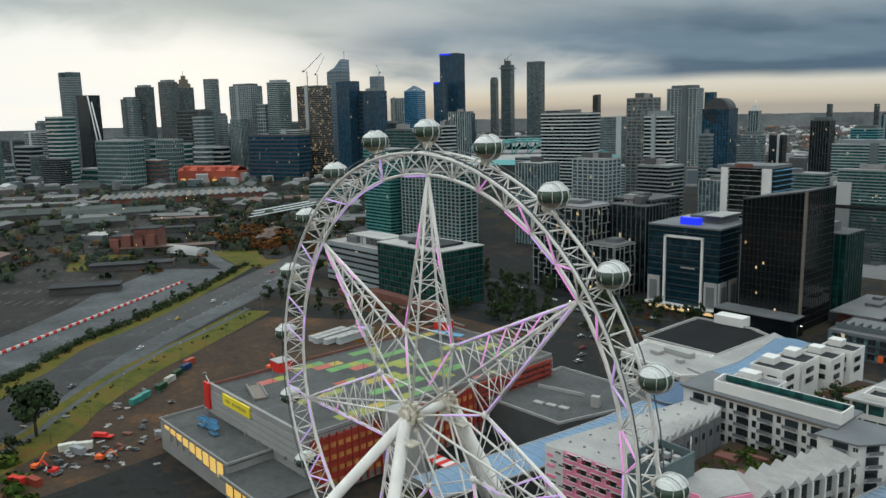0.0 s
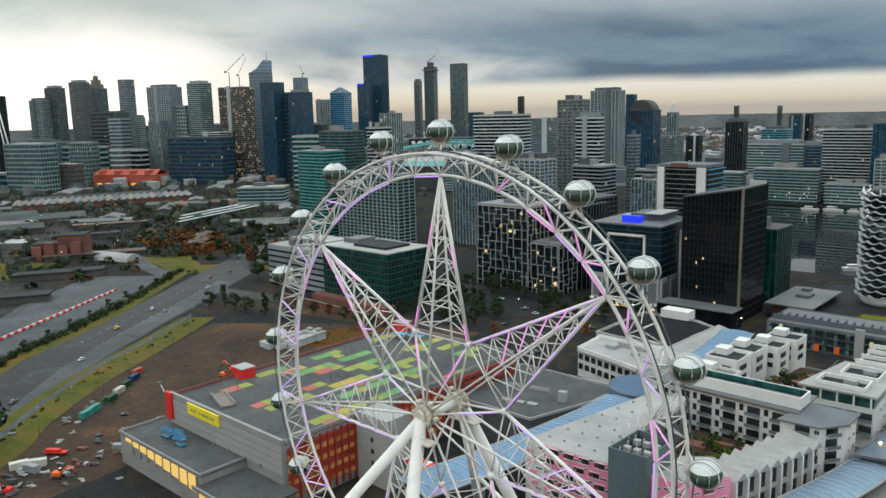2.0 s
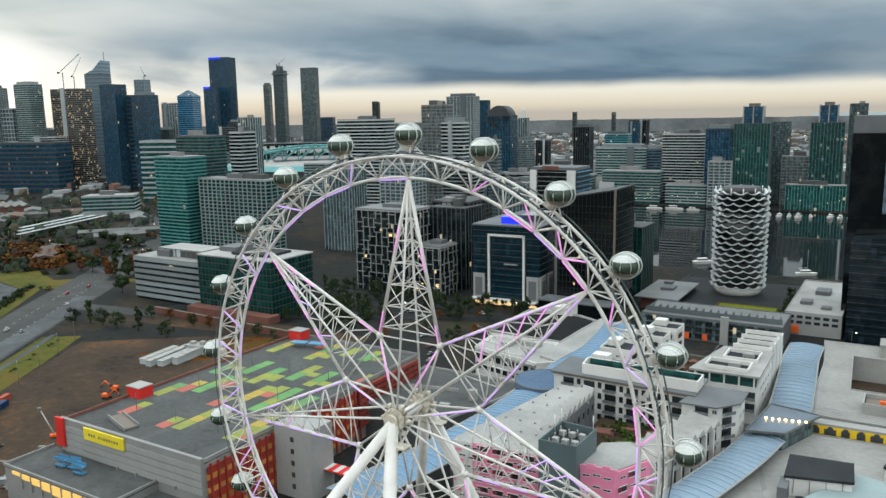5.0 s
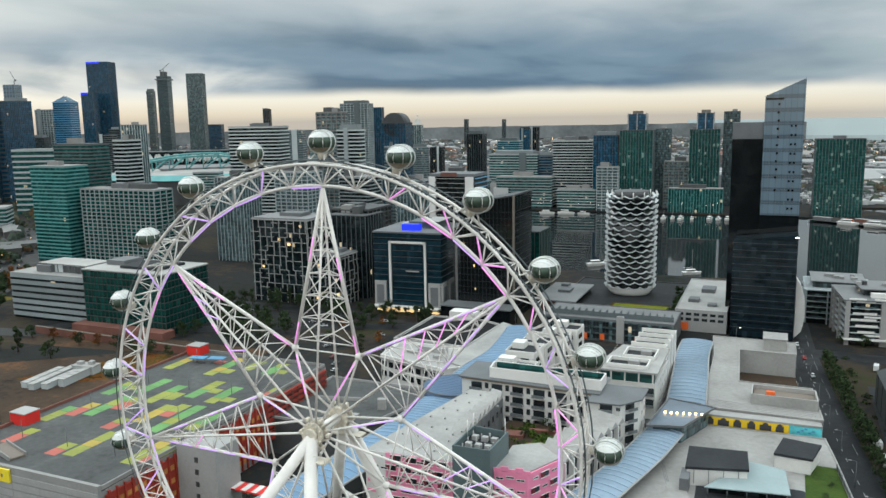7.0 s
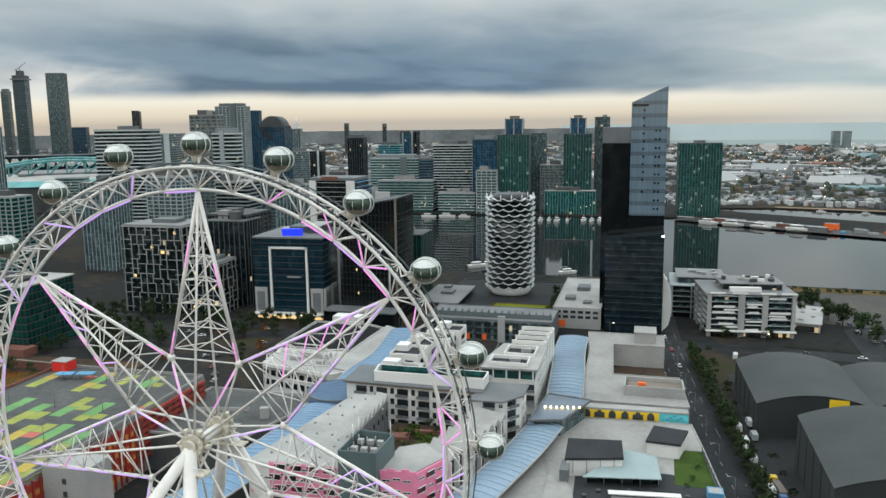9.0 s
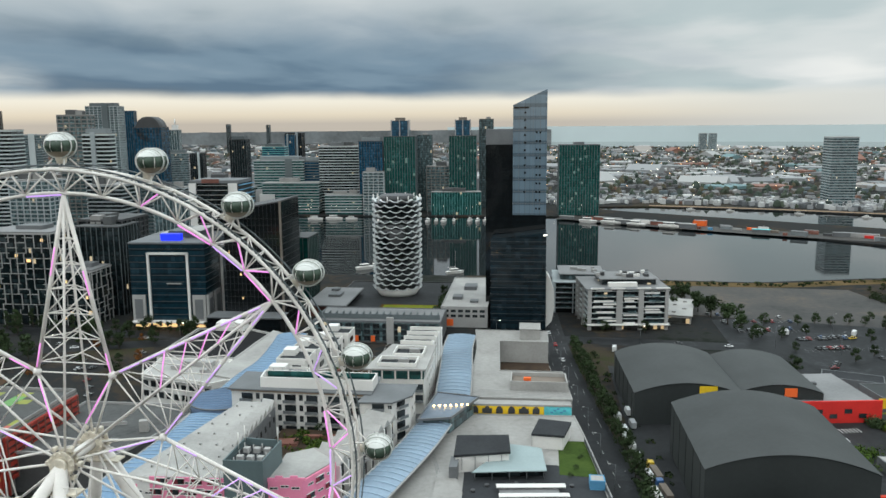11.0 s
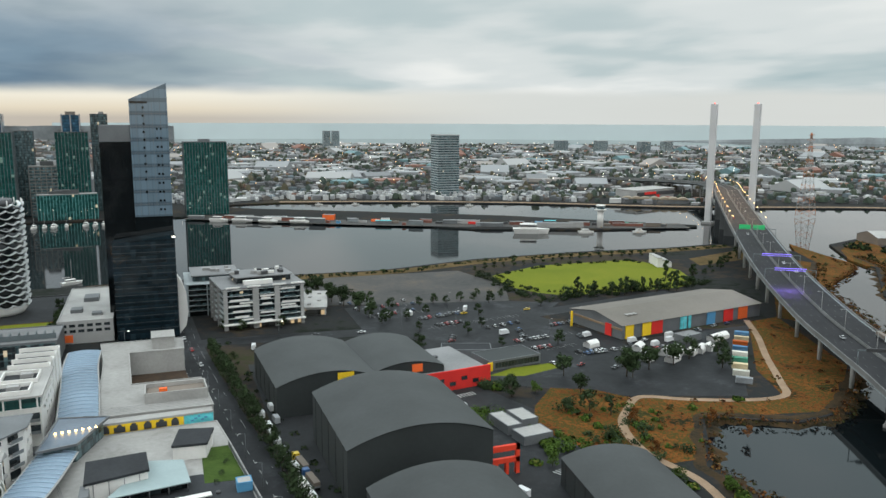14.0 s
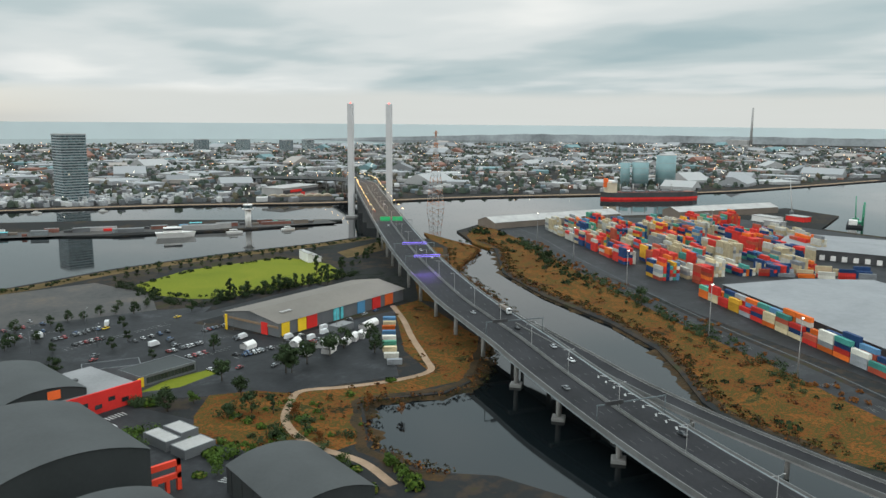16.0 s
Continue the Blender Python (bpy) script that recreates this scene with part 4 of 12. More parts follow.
def tower(name, x, y, w, d, h, rot, style, core, trim, storey=0.0, share=0.36):
    dist = math.hypot(x - 78, y + 122)
    far = dist > 1150
    fh = storey or 3.7
    cat = "tower" if "tower" in name else "building"
    tm = M[{"pale": "t_pale", "white": "t_white", "concrete": "t_conc", "bronze": "t_bronze", "grey": "t_grey"}.get(trim, trim)]
    b = thing(name, "%s of %s with %s %s" % (name.replace("_", " "), WORD[core], WORD[trim], FORM[style]), cat, (x, y, 0), rot)
    part("wall", box(0, 0, h / 2, w, d, h), M[core], b)
    rr = random.Random(int(abs(x) * 7 + abs(y)))
    nf = max(2, int(h / fh))
    if style in ("bands", "grid"):
        bh = fh * (share if style == "bands" else 0.26)
        if dist < 640:
            first = part("floor_band", box(0, 0, 0, w + 0.9, d + 0.9, bh), tm, b)
            for i in range(1, nf + 1):
                ob = first if i == 1 else again("floor_band", first, b)
                ob.location = (0, 0, i * h / nf - bh / 2)
        else:
            bm = bmesh.new()
            for i in range(1, nf + 1):
                add_box(bm, 0, 0, i * h / nf - bh / 2, w + 0.7, d + 0.7, bh)
            tagged(part("floor_banding", bm, tm, b), kind="stuff")
    if style in ("fins", "grid"):
        pitch = 3.4 if style == "fins" else 5.6
        nx, ny = max(3, int(w / pitch)), max(2, int(d / pitch))
        fw = 0.45 if style == "fins" else 0.8
        spots = [(-w / 2 + w * i / nx, s * (d / 2 + 0.15)) for i in range(nx + 1) for s in (-1, 1)]
        spots += [(s * (w / 2 + 0.15), -d / 2 + d * i / ny) for i in range(1, ny) for s in (-1, 1)]
        if dist < 640:
            first = part("fin", box(0, 0, h / 2, fw, fw, h), tm, b)
            for i, (sx, sy) in enumerate(spots):
                ob = first if i == 0 else again("fin", first, b)
                ob.location = (sx, sy, 0)
        else:
            bm = bmesh.new()
            for sx, sy in spots:
                add_box(bm, sx, sy, h / 2, fw, fw, h)
            tagged(part("fin_screen", bm, tm, b), kind="stuff")
    if dist > 640 and h > 60 and name in ("office_tower", "apartment_tower", "city_block", "unfinished_tower", "office_block"):
        # lift core up one face and a set-back plant storey
        if rr.random() < 0.6:
            cw = w * rr.uniform(0.14, 0.26)
            part("lift_core", box(rr.uniform(-0.3, 0.3) * w, -d / 2 - 0.6, h / 2 + 1, cw, 2.4, h + 2), M[rr.choice(("t_pale", "t_conc", "t_white", "t_grey"))], b)
        if rr.random() < 0.7:
            part("plant_storey", box(0, 0, h + 2.6, w * 0.78, d * 0.74, 5.2), M["t_grey" if rr.random() < 0.5 else "t_conc"], b)
    roof = part("roof", box(0, 0, h + 0.35, w + 0.6, d + 0.6, 0.7), M["conc_dark"] if trim in ("dark", "conc_dark", "grey") else M["concrete"], b)
    if name == "crowned_tower":
        for i, (s, hh) in enumerate(((0.72, 10), (0.48, 10), (0.25, 9))):
            top_box(b, h + (0, 10, 20)[i], w * s, d * s, hh, M["bronze"], name="crown")
        part("mast", tube((0, 0, h + 28), (0, 0, h + 40), 0.7, 6), M["grey"], b)
    elif name == "stepped_tower":
        top_box(b, h, w * 0.68, d * 0.8, 50, M["t_bronze"], -w * 0.1, name="upper_shaft")
        top_box(b, h + 50, w * 0.52, d * 0.6, 26, M["t_bronze"], -w * 0.14, name="upper_shaft")
        part("mast", tube((-w * 0.14, 0, h + 76), (-w * 0.14, 0, h + 92), 0.8, 6), M["grey"], b)
    elif name == "peaked_tower":
        bm = bmesh.new()
        vs = [bm.verts.new(p) for p in ((-w / 2, -d / 2, h), (w / 2, -d / 2, h), (w / 2, d / 2, h), (-w / 2, d / 2, h), (w / 2, -d / 2, h + 26), (w / 2, d / 2, h + 26), (0, -d / 2, h + 8), (0, d / 2, h + 8))]
        for f in ((0, 1, 4, 6), (3, 7, 5, 2), (1, 2, 5, 4), (0, 6, 7, 3), (6, 4, 5, 7)):
            bm.faces.new([vs[i] for i in f])
        part("peak", bm, M["g_pale"], b)
        part("mast", tube((w / 2 - 2, 0, h + 20), (w / 2 - 2, 0, h + 44), 0.6, 6), M["grey"], b)
    elif name == "pitched_tower":
        bm = bmesh.new()
        bmesh.ops.create_cone(bm, cap_ends=True, segments=4, radius1=w * 0.70, radius2=0.5, depth=11, matrix=Matrix.Translation((0, 0, h + 6)) @ Matrix.Rotation(radians(45), 4, "Z"))
        part("spire_roof", bm, M["g_blue"], b)
    elif name == "slot_tower":
        for s in (-1, 1):
            top_box(b, h, w * 0.36, d, 12, M["g_grey"], s * w * 0.32, name="crown")
    elif name == "twin_crown_tower":
        c = top_box(b, h, w * 0.58, d * 0.6, 21, M["g_blue"], 0, name="crown")
        for s in (-1, 0, 1):
            for q in (-1, 1):
                part("crown_pier", box(s * w * 0.27, q * d * 0.31, h + 11, 1.2, 1.2, 22), M["pale"], b)
        top_box(b, h + 21, w * 0.3, d * 0.3, 4, M["bronze"], name="lift_housing")
    elif name == "white_spire_tower":
        top_box(b, h, w * 0.55, d * 0.55, 9, M["white"], name="crown")
        part("mast", tube((0, 0, h + 8), (0, 0, h + 19), 1.6, 8, 1.1), M["white"], b)
    elif name == "topping_out_tower":
        top_box(b, h, w * 0.5, d * 0.5, 12, M["conc_dark"], name="lift_core")
        top_box(b, h - 10, w * 1.25, d * 1.25, 3, M["grey"], name="work_platform")
        part("mast", tube((0, 0, h + 10), (0, 0, h + 22), 0.8, 6), M["grey"], b)
    elif name == "slanted_tower":
        part("brace", tube((w / 2, -d / 2, h), (w * 1.5, -d * 0.6, 5), 1.5, 6), M["white"], b)
        part("brace", tube((w * 0.8, -d / 2, h * 0.92), (w * 1.9, -d * 0.6, 5), 1.5, 6), M["white"], b)
    elif name == "arched_office":
        bm = bmesh.new()
        add_tube(bm, (0, -d / 2, h - 2), (0, d / 2, h - 2), w * 0.45, 24)
        part("arched_roof", bm, M["dark"], b)
    elif name == "bow_tower":
        bm = bmesh.new()
        add_tube(bm, (0, -d / 2 + 0.5, h - 14), (0, d / 2 - 0.5, h - 14), w * 0.49, 24)
        part("arched_roof", bm, M["bronze"], b)
    elif name == "twin_tower":
        part("crown_light", box(-w * 0.2, -d / 2 - 0.6, h - 1.5, w * 0.6, 0.6, 4.0), M["blue_sign"], b, "blue lit crown strip")
    for i in range(0 if far else rr.randint(1, 3)):
        bw, bd = w * rr.uniform(0.18, 0.42), d * rr.uniform(0.2, 0.45)
        top_box(roof, h + 0.7, bw, bd, rr.uniform(2.5, 5.5), M[rr.choice(("grey", "concrete", "conc_dark"))], rr.uniform(-0.25, 0.25) * w, rr.uniform(-0.22, 0.22) * d)
    return b


tower("slot_tower", -1797, 479, 37, 30, 216, 20, "bands", "g_grey", "pale")
tower("stepped_tower", -1880, 312, 46, 36, 196, 20, "fins", "g_grey", "bronze")
tower("slanted_tower", -1679, 477, 36, 30, 173, 20, "fins", "g_dark", "grey")
tower("office_tower", -1619, 547, 34, 28, 163, 20, "bands", "g_grey", "concrete")
tower("office_tower", -1610, 574, 30, 24, 188, 20, "grid", "g_grey", "conc_dark")
tower("office_tower", -1737, 680, 34, 27, 206, 20, "grid", "g_grey", "bronze")
tower("crowned_tower", -1769, 733, 32, 32, 194, 20, "fins", "g_grey", "bronze")
tower("office_tower", -1606, 727, 25, 23, 207, 20, "bands", "g_grey", "concrete")
tower("apartment_tower", -1375, 691, 57, 34, 182, 20, "grid", "g_grey", "pale")
tower("apartment_tower", -1303, 726, 36, 30, 187, 10, "bands", "g_teal", "pale")
tower("unfinished_tower", -1252, 776, 62, 36, 178, 10, "bands", "g_lit", "bronze")
tower("office_tower", -1116, 764, 33, 27, 181, 10, "fins", "g_blue", "dark")
tower("peaked_tower", -1336, 894, 38, 31, 212, 20, "bands", "g_pale", "grey")
tower("office_tower", -1064, 787, 34, 27, 162, 10, "fins", "g_blue", "dark")
tower("slender_tower", -1327, 992, 23, 23, 203, 20, "grid", "g_pale", "concrete")
tower("office_tower", -1116, 892, 34, 27, 150, 10, "grid", "g_grey", "pale")
tower("pitched_tower", -1044, 866, 29, 29, 161, 20, "bands", "g_blue", "bluep")
tower("twin_tower", -1385, 1235, 27, 27, 195, 20, "fins", "g_blue", "dark")
tower("twin_tower", -1402, 1291, 51, 40, 267, 20, "fins", "g_blue", "dark")
tower("banded_hotel", -622, 588, 25, 13, 121, 10, "fins", "g_grey", "white")
tower("office_tower", -1362, 1403, 16, 16, 203, 20, "bands", "g_grey", "bronze")
tower("topping_out_tower", -1406, 1500, 28, 28, 244, 20, "bands", "g_grey", "grey")
tower("bronze_tower", -1283, 1477, 39, 27, 245, 20, "fins", "g_grey", "bronze")
tower("rounded_office", -457, 604, 58, 29, 117, 12, "bands", "g_dark", "white")
tower("slender_tower", -798, 1098, 10, 10, 145, 20, "fins", "g_dark", "dark")
tower("bow_tower", -370, 617, 30, 15, 131, 5, "grid", "g_grey", "bronze")
tower("apartment_tower", -324, 576, 25, 12, 113, 5, "bands", "g_dark", "white")
tower("office_tower", -564, 1016, 47, 28, 149, 10, "grid", "g_grey", "pale")
tower("slender_tower", -556, 1078, 14, 14, 143, 10, "fins", "g_blue", "grey")
tower("arched_office", -373, 779, 33, 23, 118, 5, "fins", "g_blue", "dark")
tower("white_spire_tower", -519, 1154, 16, 16, 112, 10, "fins", "g_grey", "white")
tower("office_tower", -326, 668, 11, 11, 92, 5, "bands", "g_grey", "concrete")
tower("office_block", -1335, 723, 135, 47, 85, 10, "bands", "g_blue", "grey")
tower("apartment_tower", -1441, 669, 14, 14, 124, 10, "bands", "g_grey", "white")
tower("apartment_tower", -1387, 695, 30, 28, 114, 10, "grid", "g_grey", "bronze")
tower("office_block", -1603, 536, 102, 50, 79, 10, "bands", "g_teal", "pale")
tower("office_block", -1755, 457, 57, 35, 98, 10, "bands", "g_grey", "white")
tower("office_block", -1458, 626, 51, 30, 133, 10, "grid", "g_grey", "conc_dark")
tower("apartment_block", -1708, 480, 67, 40, 63, 10, "grid", "g_grey", "pale")
tower("office_block", -1522, 605, 33, 24, 71, 10, "bands", "g_teal", "concrete")
tower("twin_crown_tower", -96, 930, 42, 34, 103, 3, "fins", "g_tealit", "grey")
tower("twin_crown_tower", -13, 948, 37, 30, 103, 3, "fins", "g_tealit", "grey")
tower("slender_tower", 16, 997, 20, 20, 125, 3, "fins", "g_grey", "dark")
tower("balcony_tower", -184, 946, 54, 27, 90, 3, "bands", "g_dark", "white")
tower("office_tower", -134, 918, 32, 16, 97, 3, "fins", "g_blue", "dark")
tower("white_block", -128, 900, 27, 13, 57, 3, "grid", "g_grey", "white")
tower("office_tower", -360, 1314, 31, 25, 104, 3, "fins", "g_dark", "dark")
tower("office_tower", -384, 1094, 27, 22, 97, 3, "fins", "g_dark", "dark")
tower("glass_wharf_building", -19, 910, 65, 16, 30, 3, "fins", "g_teal", "teal")
tower("green_apartment_tower", 141, 913, 52, 21, 91, 3, "fins", "g_tealit", "grey")
tower("slender_tower", -67, 960, 20, 16, 104, 3, "fins", "g_grey", "grey")
tower("office_block", -271, 952, 70, 28, 71, 3, "bands", "g_teal", "pale")
tower("office_block", -234, 955, 40, 20, 69, 3, "bands", "g_blue", "grey")
tower("office_block", -244, 913, 77, 23, 42, 3, "bands", "g_teal", "concrete")
tower("office_block", -281, 628, 33, 13, 59, 3, "bands", "g_dark", "pale")
tower("office_block", -335, 914, 71, 28, 35, 3, "bands", "g_teal", "pale")
tower("office_block", -171, 911, 50, 20, 26, 3, "bands", "g_teal", "pale")
tower("apartment_tower", 518, 1054, 35, 35, 96, 0, "bands", "g_grey", "pale")
tower("slender_tower", -917, 1258, 10, 10, 150, 10, "fins", "g_dark", "dark")
tower("office_block", -364, 1208, 39, 27, 82, 3, "bands", "g_blue", "teal")
tower("office_block", -47, 946, 31, 18, 62, 3, "grid", "g_grey", "bronze")
tower("office_tower", -528, 1260, 24, 17, 69, 3, "fins", "g_dark", "dark")
tower("office_tower", -357, 1275, 18, 12, 101, 3, "fins", "g_blue", "dark")
tower("far_block", 760, 3107, 28, 28, 70, 0, "bands", "g_grey", "pale")
tower("far_block", 796, 3099, 27, 27, 70, 0, "bands", "g_grey", "pale")
tower("far_block", 1479, 2418, 41, 31, 45, 0, "grid", "g_grey", "pale")
tower("far_block", 1628, 2388, 40, 31, 45, 0, "bands", "g_grey", "white")
tower("far_block", 1785, 2346, 40, 30, 41, 0, "grid", "g_grey", "pale")
tower("far_block", 1851, 2299, 37, 28, 43, 0, "grid", "g_grey", "white")
tower("far_tower", -889, 2719, 13, 13, 117, 0, "bands", "g_dark", "grey")
tower("far_tower", -1100, 2865, 15, 15, 120, 0, "bands", "g_dark", "grey")


# more of the city's blocks between the tall ones
def fill_city():
    rng = random.Random(11)
    kinds = (("g_grey", "pale"), ("g_grey", "concrete"), ("g_dark", "grey"), ("g_teal", "pale"), ("g_blue", "dark"), ("g_grey", "bronze"), ("g_dark", "white"), ("g_grey", "conc_dark"))
    for i in range(84):
        az = radians(rng.uniform(24, 79))
        r = rng.uniform(1500, 2600) if az > radians(44) else rng.uniform(1120, 2400)
        x, y = 78 - r * math.sin(az), -122 + r * math.cos(az)
        h = rng.uniform(28, 75) if az < radians(33) else min(rng.uniform(50, 118), 104 + r * 0.012)
        w = rng.uniform(22, 46)
        core, trim = rng.choice(kinds)
        ww = round(w * rng.uniform(0.5, 0.9))
        if math.hypot(x + 1325, y - 570) < 110:
            continue
        tower("city_block", round(x), round(y), round(w), ww, round(h), 20, "bands", core, trim)


fill_city()


def fringe_city():
    """Pale mid-rise blocks along the front of the city."""
    rng = random.Random(23)
    for i in range(16):
        az = radians(52 + i * 1.75 + rng.uniform(-0.6, 0.6))
        r = rng.uniform(1570, 1800)
        w = rng.uniform(26, 54)
        tower("mid_rise_block", round(78 - r * math.sin(az)), round(-122 + r * math.cos(az)), round(w), round(w * 0.6), round(rng.uniform(26, 74)), 20, "bands", rng.choice(("g_grey", "g_teal", "g_dark")), rng.choice(("white", "pale", "white", "concrete")), 9.0)


for name, x, y, w, d, h, style, core, trim, fl in (("glass_office_block", -1243, 686, 122, 40, 85, "bands", "g_blue", "dark", 7.4), ("teal_glass_block", -1330, 412, 84, 34, 84, "grid", "g_teal", "pale", 7.4), ("stacked_apartment_block", -1408, 339, 40, 30, 128, "bands", "g_teal", "white", 7.0),
                                               ("glass_office_block", -1420, 541, 46, 28, 80, "grid", "g_teal", "pale", 7.4), ("slim_white_tower", -1349, 659, 29, 22, 116, "fins", "g_grey", "white", 7.0), ("slim_pale_tower", -1435, 622, 32, 24, 123, "bands", "g_grey", "pale", 7.0),
                                               ("pale_office_tower", -1344, 711, 33, 26, 145, "grid", "g_grey", "pale", 7.0), ("dark_office_tower", -1475, 616, 56, 30, 136, "grid", "g_dark", "grey", 7.4), ("low_brick_block", -1300, 462, 40, 24, 47, "bands", "g_grey", "brick", 7.0),
                                               ("teal_glass_block", -881, 669, 60, 30, 90, "bands", "g_teal", "pale", 7.4), ("blue_office_tower", -1101, 793, 50, 30, 163, "bands", "g_blue", "dark", 7.4)):
    tower(name, x, y, w, d, h, 20, style, core, trim, fl)


fringe_city()


def tower_crane(x, y, h, jib, rot):
    c = thing("tower_crane", "thin luffing tower crane above an unfinished building", "crane", (x, y, 0), rot)
    part("mast", tube((0, 0, 0), (0, 0, h), 0.9, 4), M["grey"], c)
    part("jib", tube((-6, 0, h), (jib * 0.7, 0, h + jib * 0.75), 0.6, 4), M["grey"], c)
    part("counterweight", box(-7, 0, h + 0.5, 4, 2.5, 3), M["conc_dark"], c)


tower_crane(-1239, 754, 206, 45, 40)
tower_crane(-1290, 810, 203, 50, 120)
tower_crane(-1330, 1000, 212, 26, 160)
tower_crane(-1400, 1492, 258, 24, 20)

# ---------------- buildings round the harbour ----------------
tower("teal_apartment_tower", -525, 395, 42, 26, 86, 0, "bands", "g_teal", "teal", 3.2)
tower("teal_apartment_tower", -545, 440, 46, 24, 104, 0, "bands", "g_teal", "grey", 3.2)
tower("slab_apartment_block", -452, 400, 84, 22, 66, 0, "grid", "g_green", "pale", 3.2)
tower("striped_apartment_tower", -478, 432, 14, 20, 108, 0, "bands", "g_dark", "white", 3.4)
tower("concrete_apartment_tower", -368, 448, 30, 26, 74, 0, "fins", "g_grey", "pale", 3.2)
tower("concrete_apartment_tower", -318, 470, 34, 24, 78, 0, "grid", "g_grey", "pale", 3.2)
tower("concrete_apartment_tower", -272, 500, 30, 24, 72, 0, "bands", "g_dark", "pale", 3.2)
tower("concrete_apartment_tower", -222, 520, 34, 26, 60, 0, "fins", "g_grey", "pale", 3.2)
tower("dark_apartment_tower", -200, 372, 30, 34, 60, 0, "grid", "g_dark", "dark", 3.2)


def green_office():
    b = thing("dark_green_office", "dark green glass office block with a pale stepped roof", "building", (-275, 236, 0))
    part("wall", box(0, 0, 18, 62, 38, 36), M["g_green"], b)
    band = part("floor_band", box(0, 0, 0, 62.6, 38.6, 0.5), M["dark"], b)
    band.location = (0, 0, 4)
    for i in range(1, 9):
        again("floor_band", band, b, (0, 0, 4 + i * 4))
    fin = part("mullion", box(0, 0, 18, 0.25, 0.25, 36), M["dark"], b)
    fin.location = (-31, -19.1, 0)
    for i in range(1, 21):
        again("mullion", fin, b, (-31 + i * 3.1, -19.1, 0))
    for i in range(1, 13):
        again("mullion", fin, b, (31.1, -19 + i * 3.1, 0))
    part("roof", box(0, 0, 36.4, 63, 39, 0.8), M["roofwhite"], b)
    part("roof_well", box(6, 0, 37.4, 30, 22, 1.8), M["roofdark"], b)
    part("roof_plant", box(-20, 4, 38.2, 14, 16, 3.0), M["grey"], b)
    part("podium", box(0, -22, 2.2, 70, 10, 4.4), M["brick"], b)


green_office()
tower("grey_car_park", -342, 240, 66, 36, 29, 0, "bands", "g_dark", "concrete", 4.1, 0.62)
cp = thing("roof_shelter", "white ribbed plant shelter on the car park's roof", "shelter", (-338, 240, 29.7))
part("wall", box(0, 0, 2.6, 40, 18, 5.2), M["t_white"], cp)
part("roof", box(0, 0, 5.4, 42, 20, 0.4), M["roofwhite"], cp)
for i in range(9):
    part("wall_rib", box(-20 + i * 5, -9.2, 2.6, 0.5, 0.4, 5.2), M["grey"], cp)


def brick_wall_row():
    b = thing("brick_hoarding_wall", "long low brick boundary wall with a rail", "wall", (-262, 196, 0), -2)
    part("wall", box(0, 0, 2.0, 130, 1.2, 4.0), M["brick"], b)
    part("coping", box(0, 0, 4.1, 130, 1.5, 0.3), M["bronze"], b)


brick_wall_row()


M["g_inkblue"] = curtain("ink_blue_glazing", (0.006, 0.024, 0.036), (2.5, 2.5, 3.6), 0.003, 0.1, spread=0.25, spec=0.35)


def framed_office():
    """Dark glass office with white portal frames, stone lower panels and a lit blue box on the roof."""
    b = thing("framed_office", "dark blue glass office with white portal frames and pale stone panels", "building", (-138.3, 341.2, 0), 3)
    W, D, H = 46, 50, 51
    part("wall", box(0, 0, H / 2, W, D, H), M["g_inkblue"], b)
    band = part("floor_band", box(0, 0, 0, W + 0.4, D + 0.4, 0.35), M["dark"], b)
    band.location = (0, 0, 4)
    for i in range(2, 13):
        again("floor_band", band, b, (0, 0, i * 4))

    def portal(cx, y, w, h, z0):
        for sx in (-1, 1):
            part("frame_post", box(cx + sx * w / 2, y, z0 + h / 2, 1.3, 1.3, h), M["white"], b)
        part("frame_beam", box(cx, y, z0 + h - 0.65, w + 1.3, 1.3, 1.3), M["white"], b)
    portal(0.5, -D / 2 - 0.6, 24, 46, 0)
    for sy in (2, 20):
        part("frame_post", box(W / 2 + 0.6, sy, 23, 1.3, 1.3, 46), M["white"], b)
    part("frame_beam", box(W / 2 + 0.6, 11, 45.4, 1.3, 19.3, 1.3), M["white"], b)
    for cx, w in ((-18.5, 8), (18.5, 8)):
        pn = part("stone_panel", box(cx, -D / 2 - 0.5, 11, w, 1.2, 18), M["pale"], b)
        part("louvre", box(cx, -D / 2 - 1.2, 11.5, w * 0.62, 0.3, 12), M["grey"], pn, "grey metal louvre screen")
    for cy in (-21, -8):
        pn = part("stone_panel", box(W / 2 + 0.5, cy, 11, 1.2, 9, 18), M["pale"], b)
        part("louvre", box(W / 2 + 1.2, cy, 11.5, 0.3, 5.8, 12), M["grey"], pn, "grey metal louvre screen")
    part("canopy", box(0, -D / 2 - 3, 4.2, W - 1, 6, 0.5), M["white"], b)
    part("shopfront", box(0, -D / 2 - 0.4, 2.0, W - 3, 0.6, 3.6), M["pane_lit"], b, "lit ground-floor shopfront")
    part("name_bar", box(3.5, -D / 2 - 0.2, 27, 9, 0.3, 0.8), M["pale"], b, "thin pale lettering bar on the glass")
    roof = part("roof", box(0, 0, H + 0.5, W + 0.8, D + 0.8, 1.0), M["grey"], b)
    part("roof_plant", box(3, 8, H + 3.0, 20, 24, 4.0), M["t_grey"], roof)
    part("light_box", box(0, -16, H + 3.0, 12, 4.5, 4.0), M["blue_sign"], roof, "glowing blue light box")
    part("roof_plant", box(-11, 6, H + 2.0, 6, 14, 2.0), M["pale"], roof)
    part("roof_frame", box(9, 6, H + 5.4, 12, 26, 0.5), M["pale"], roof)


framed_office()


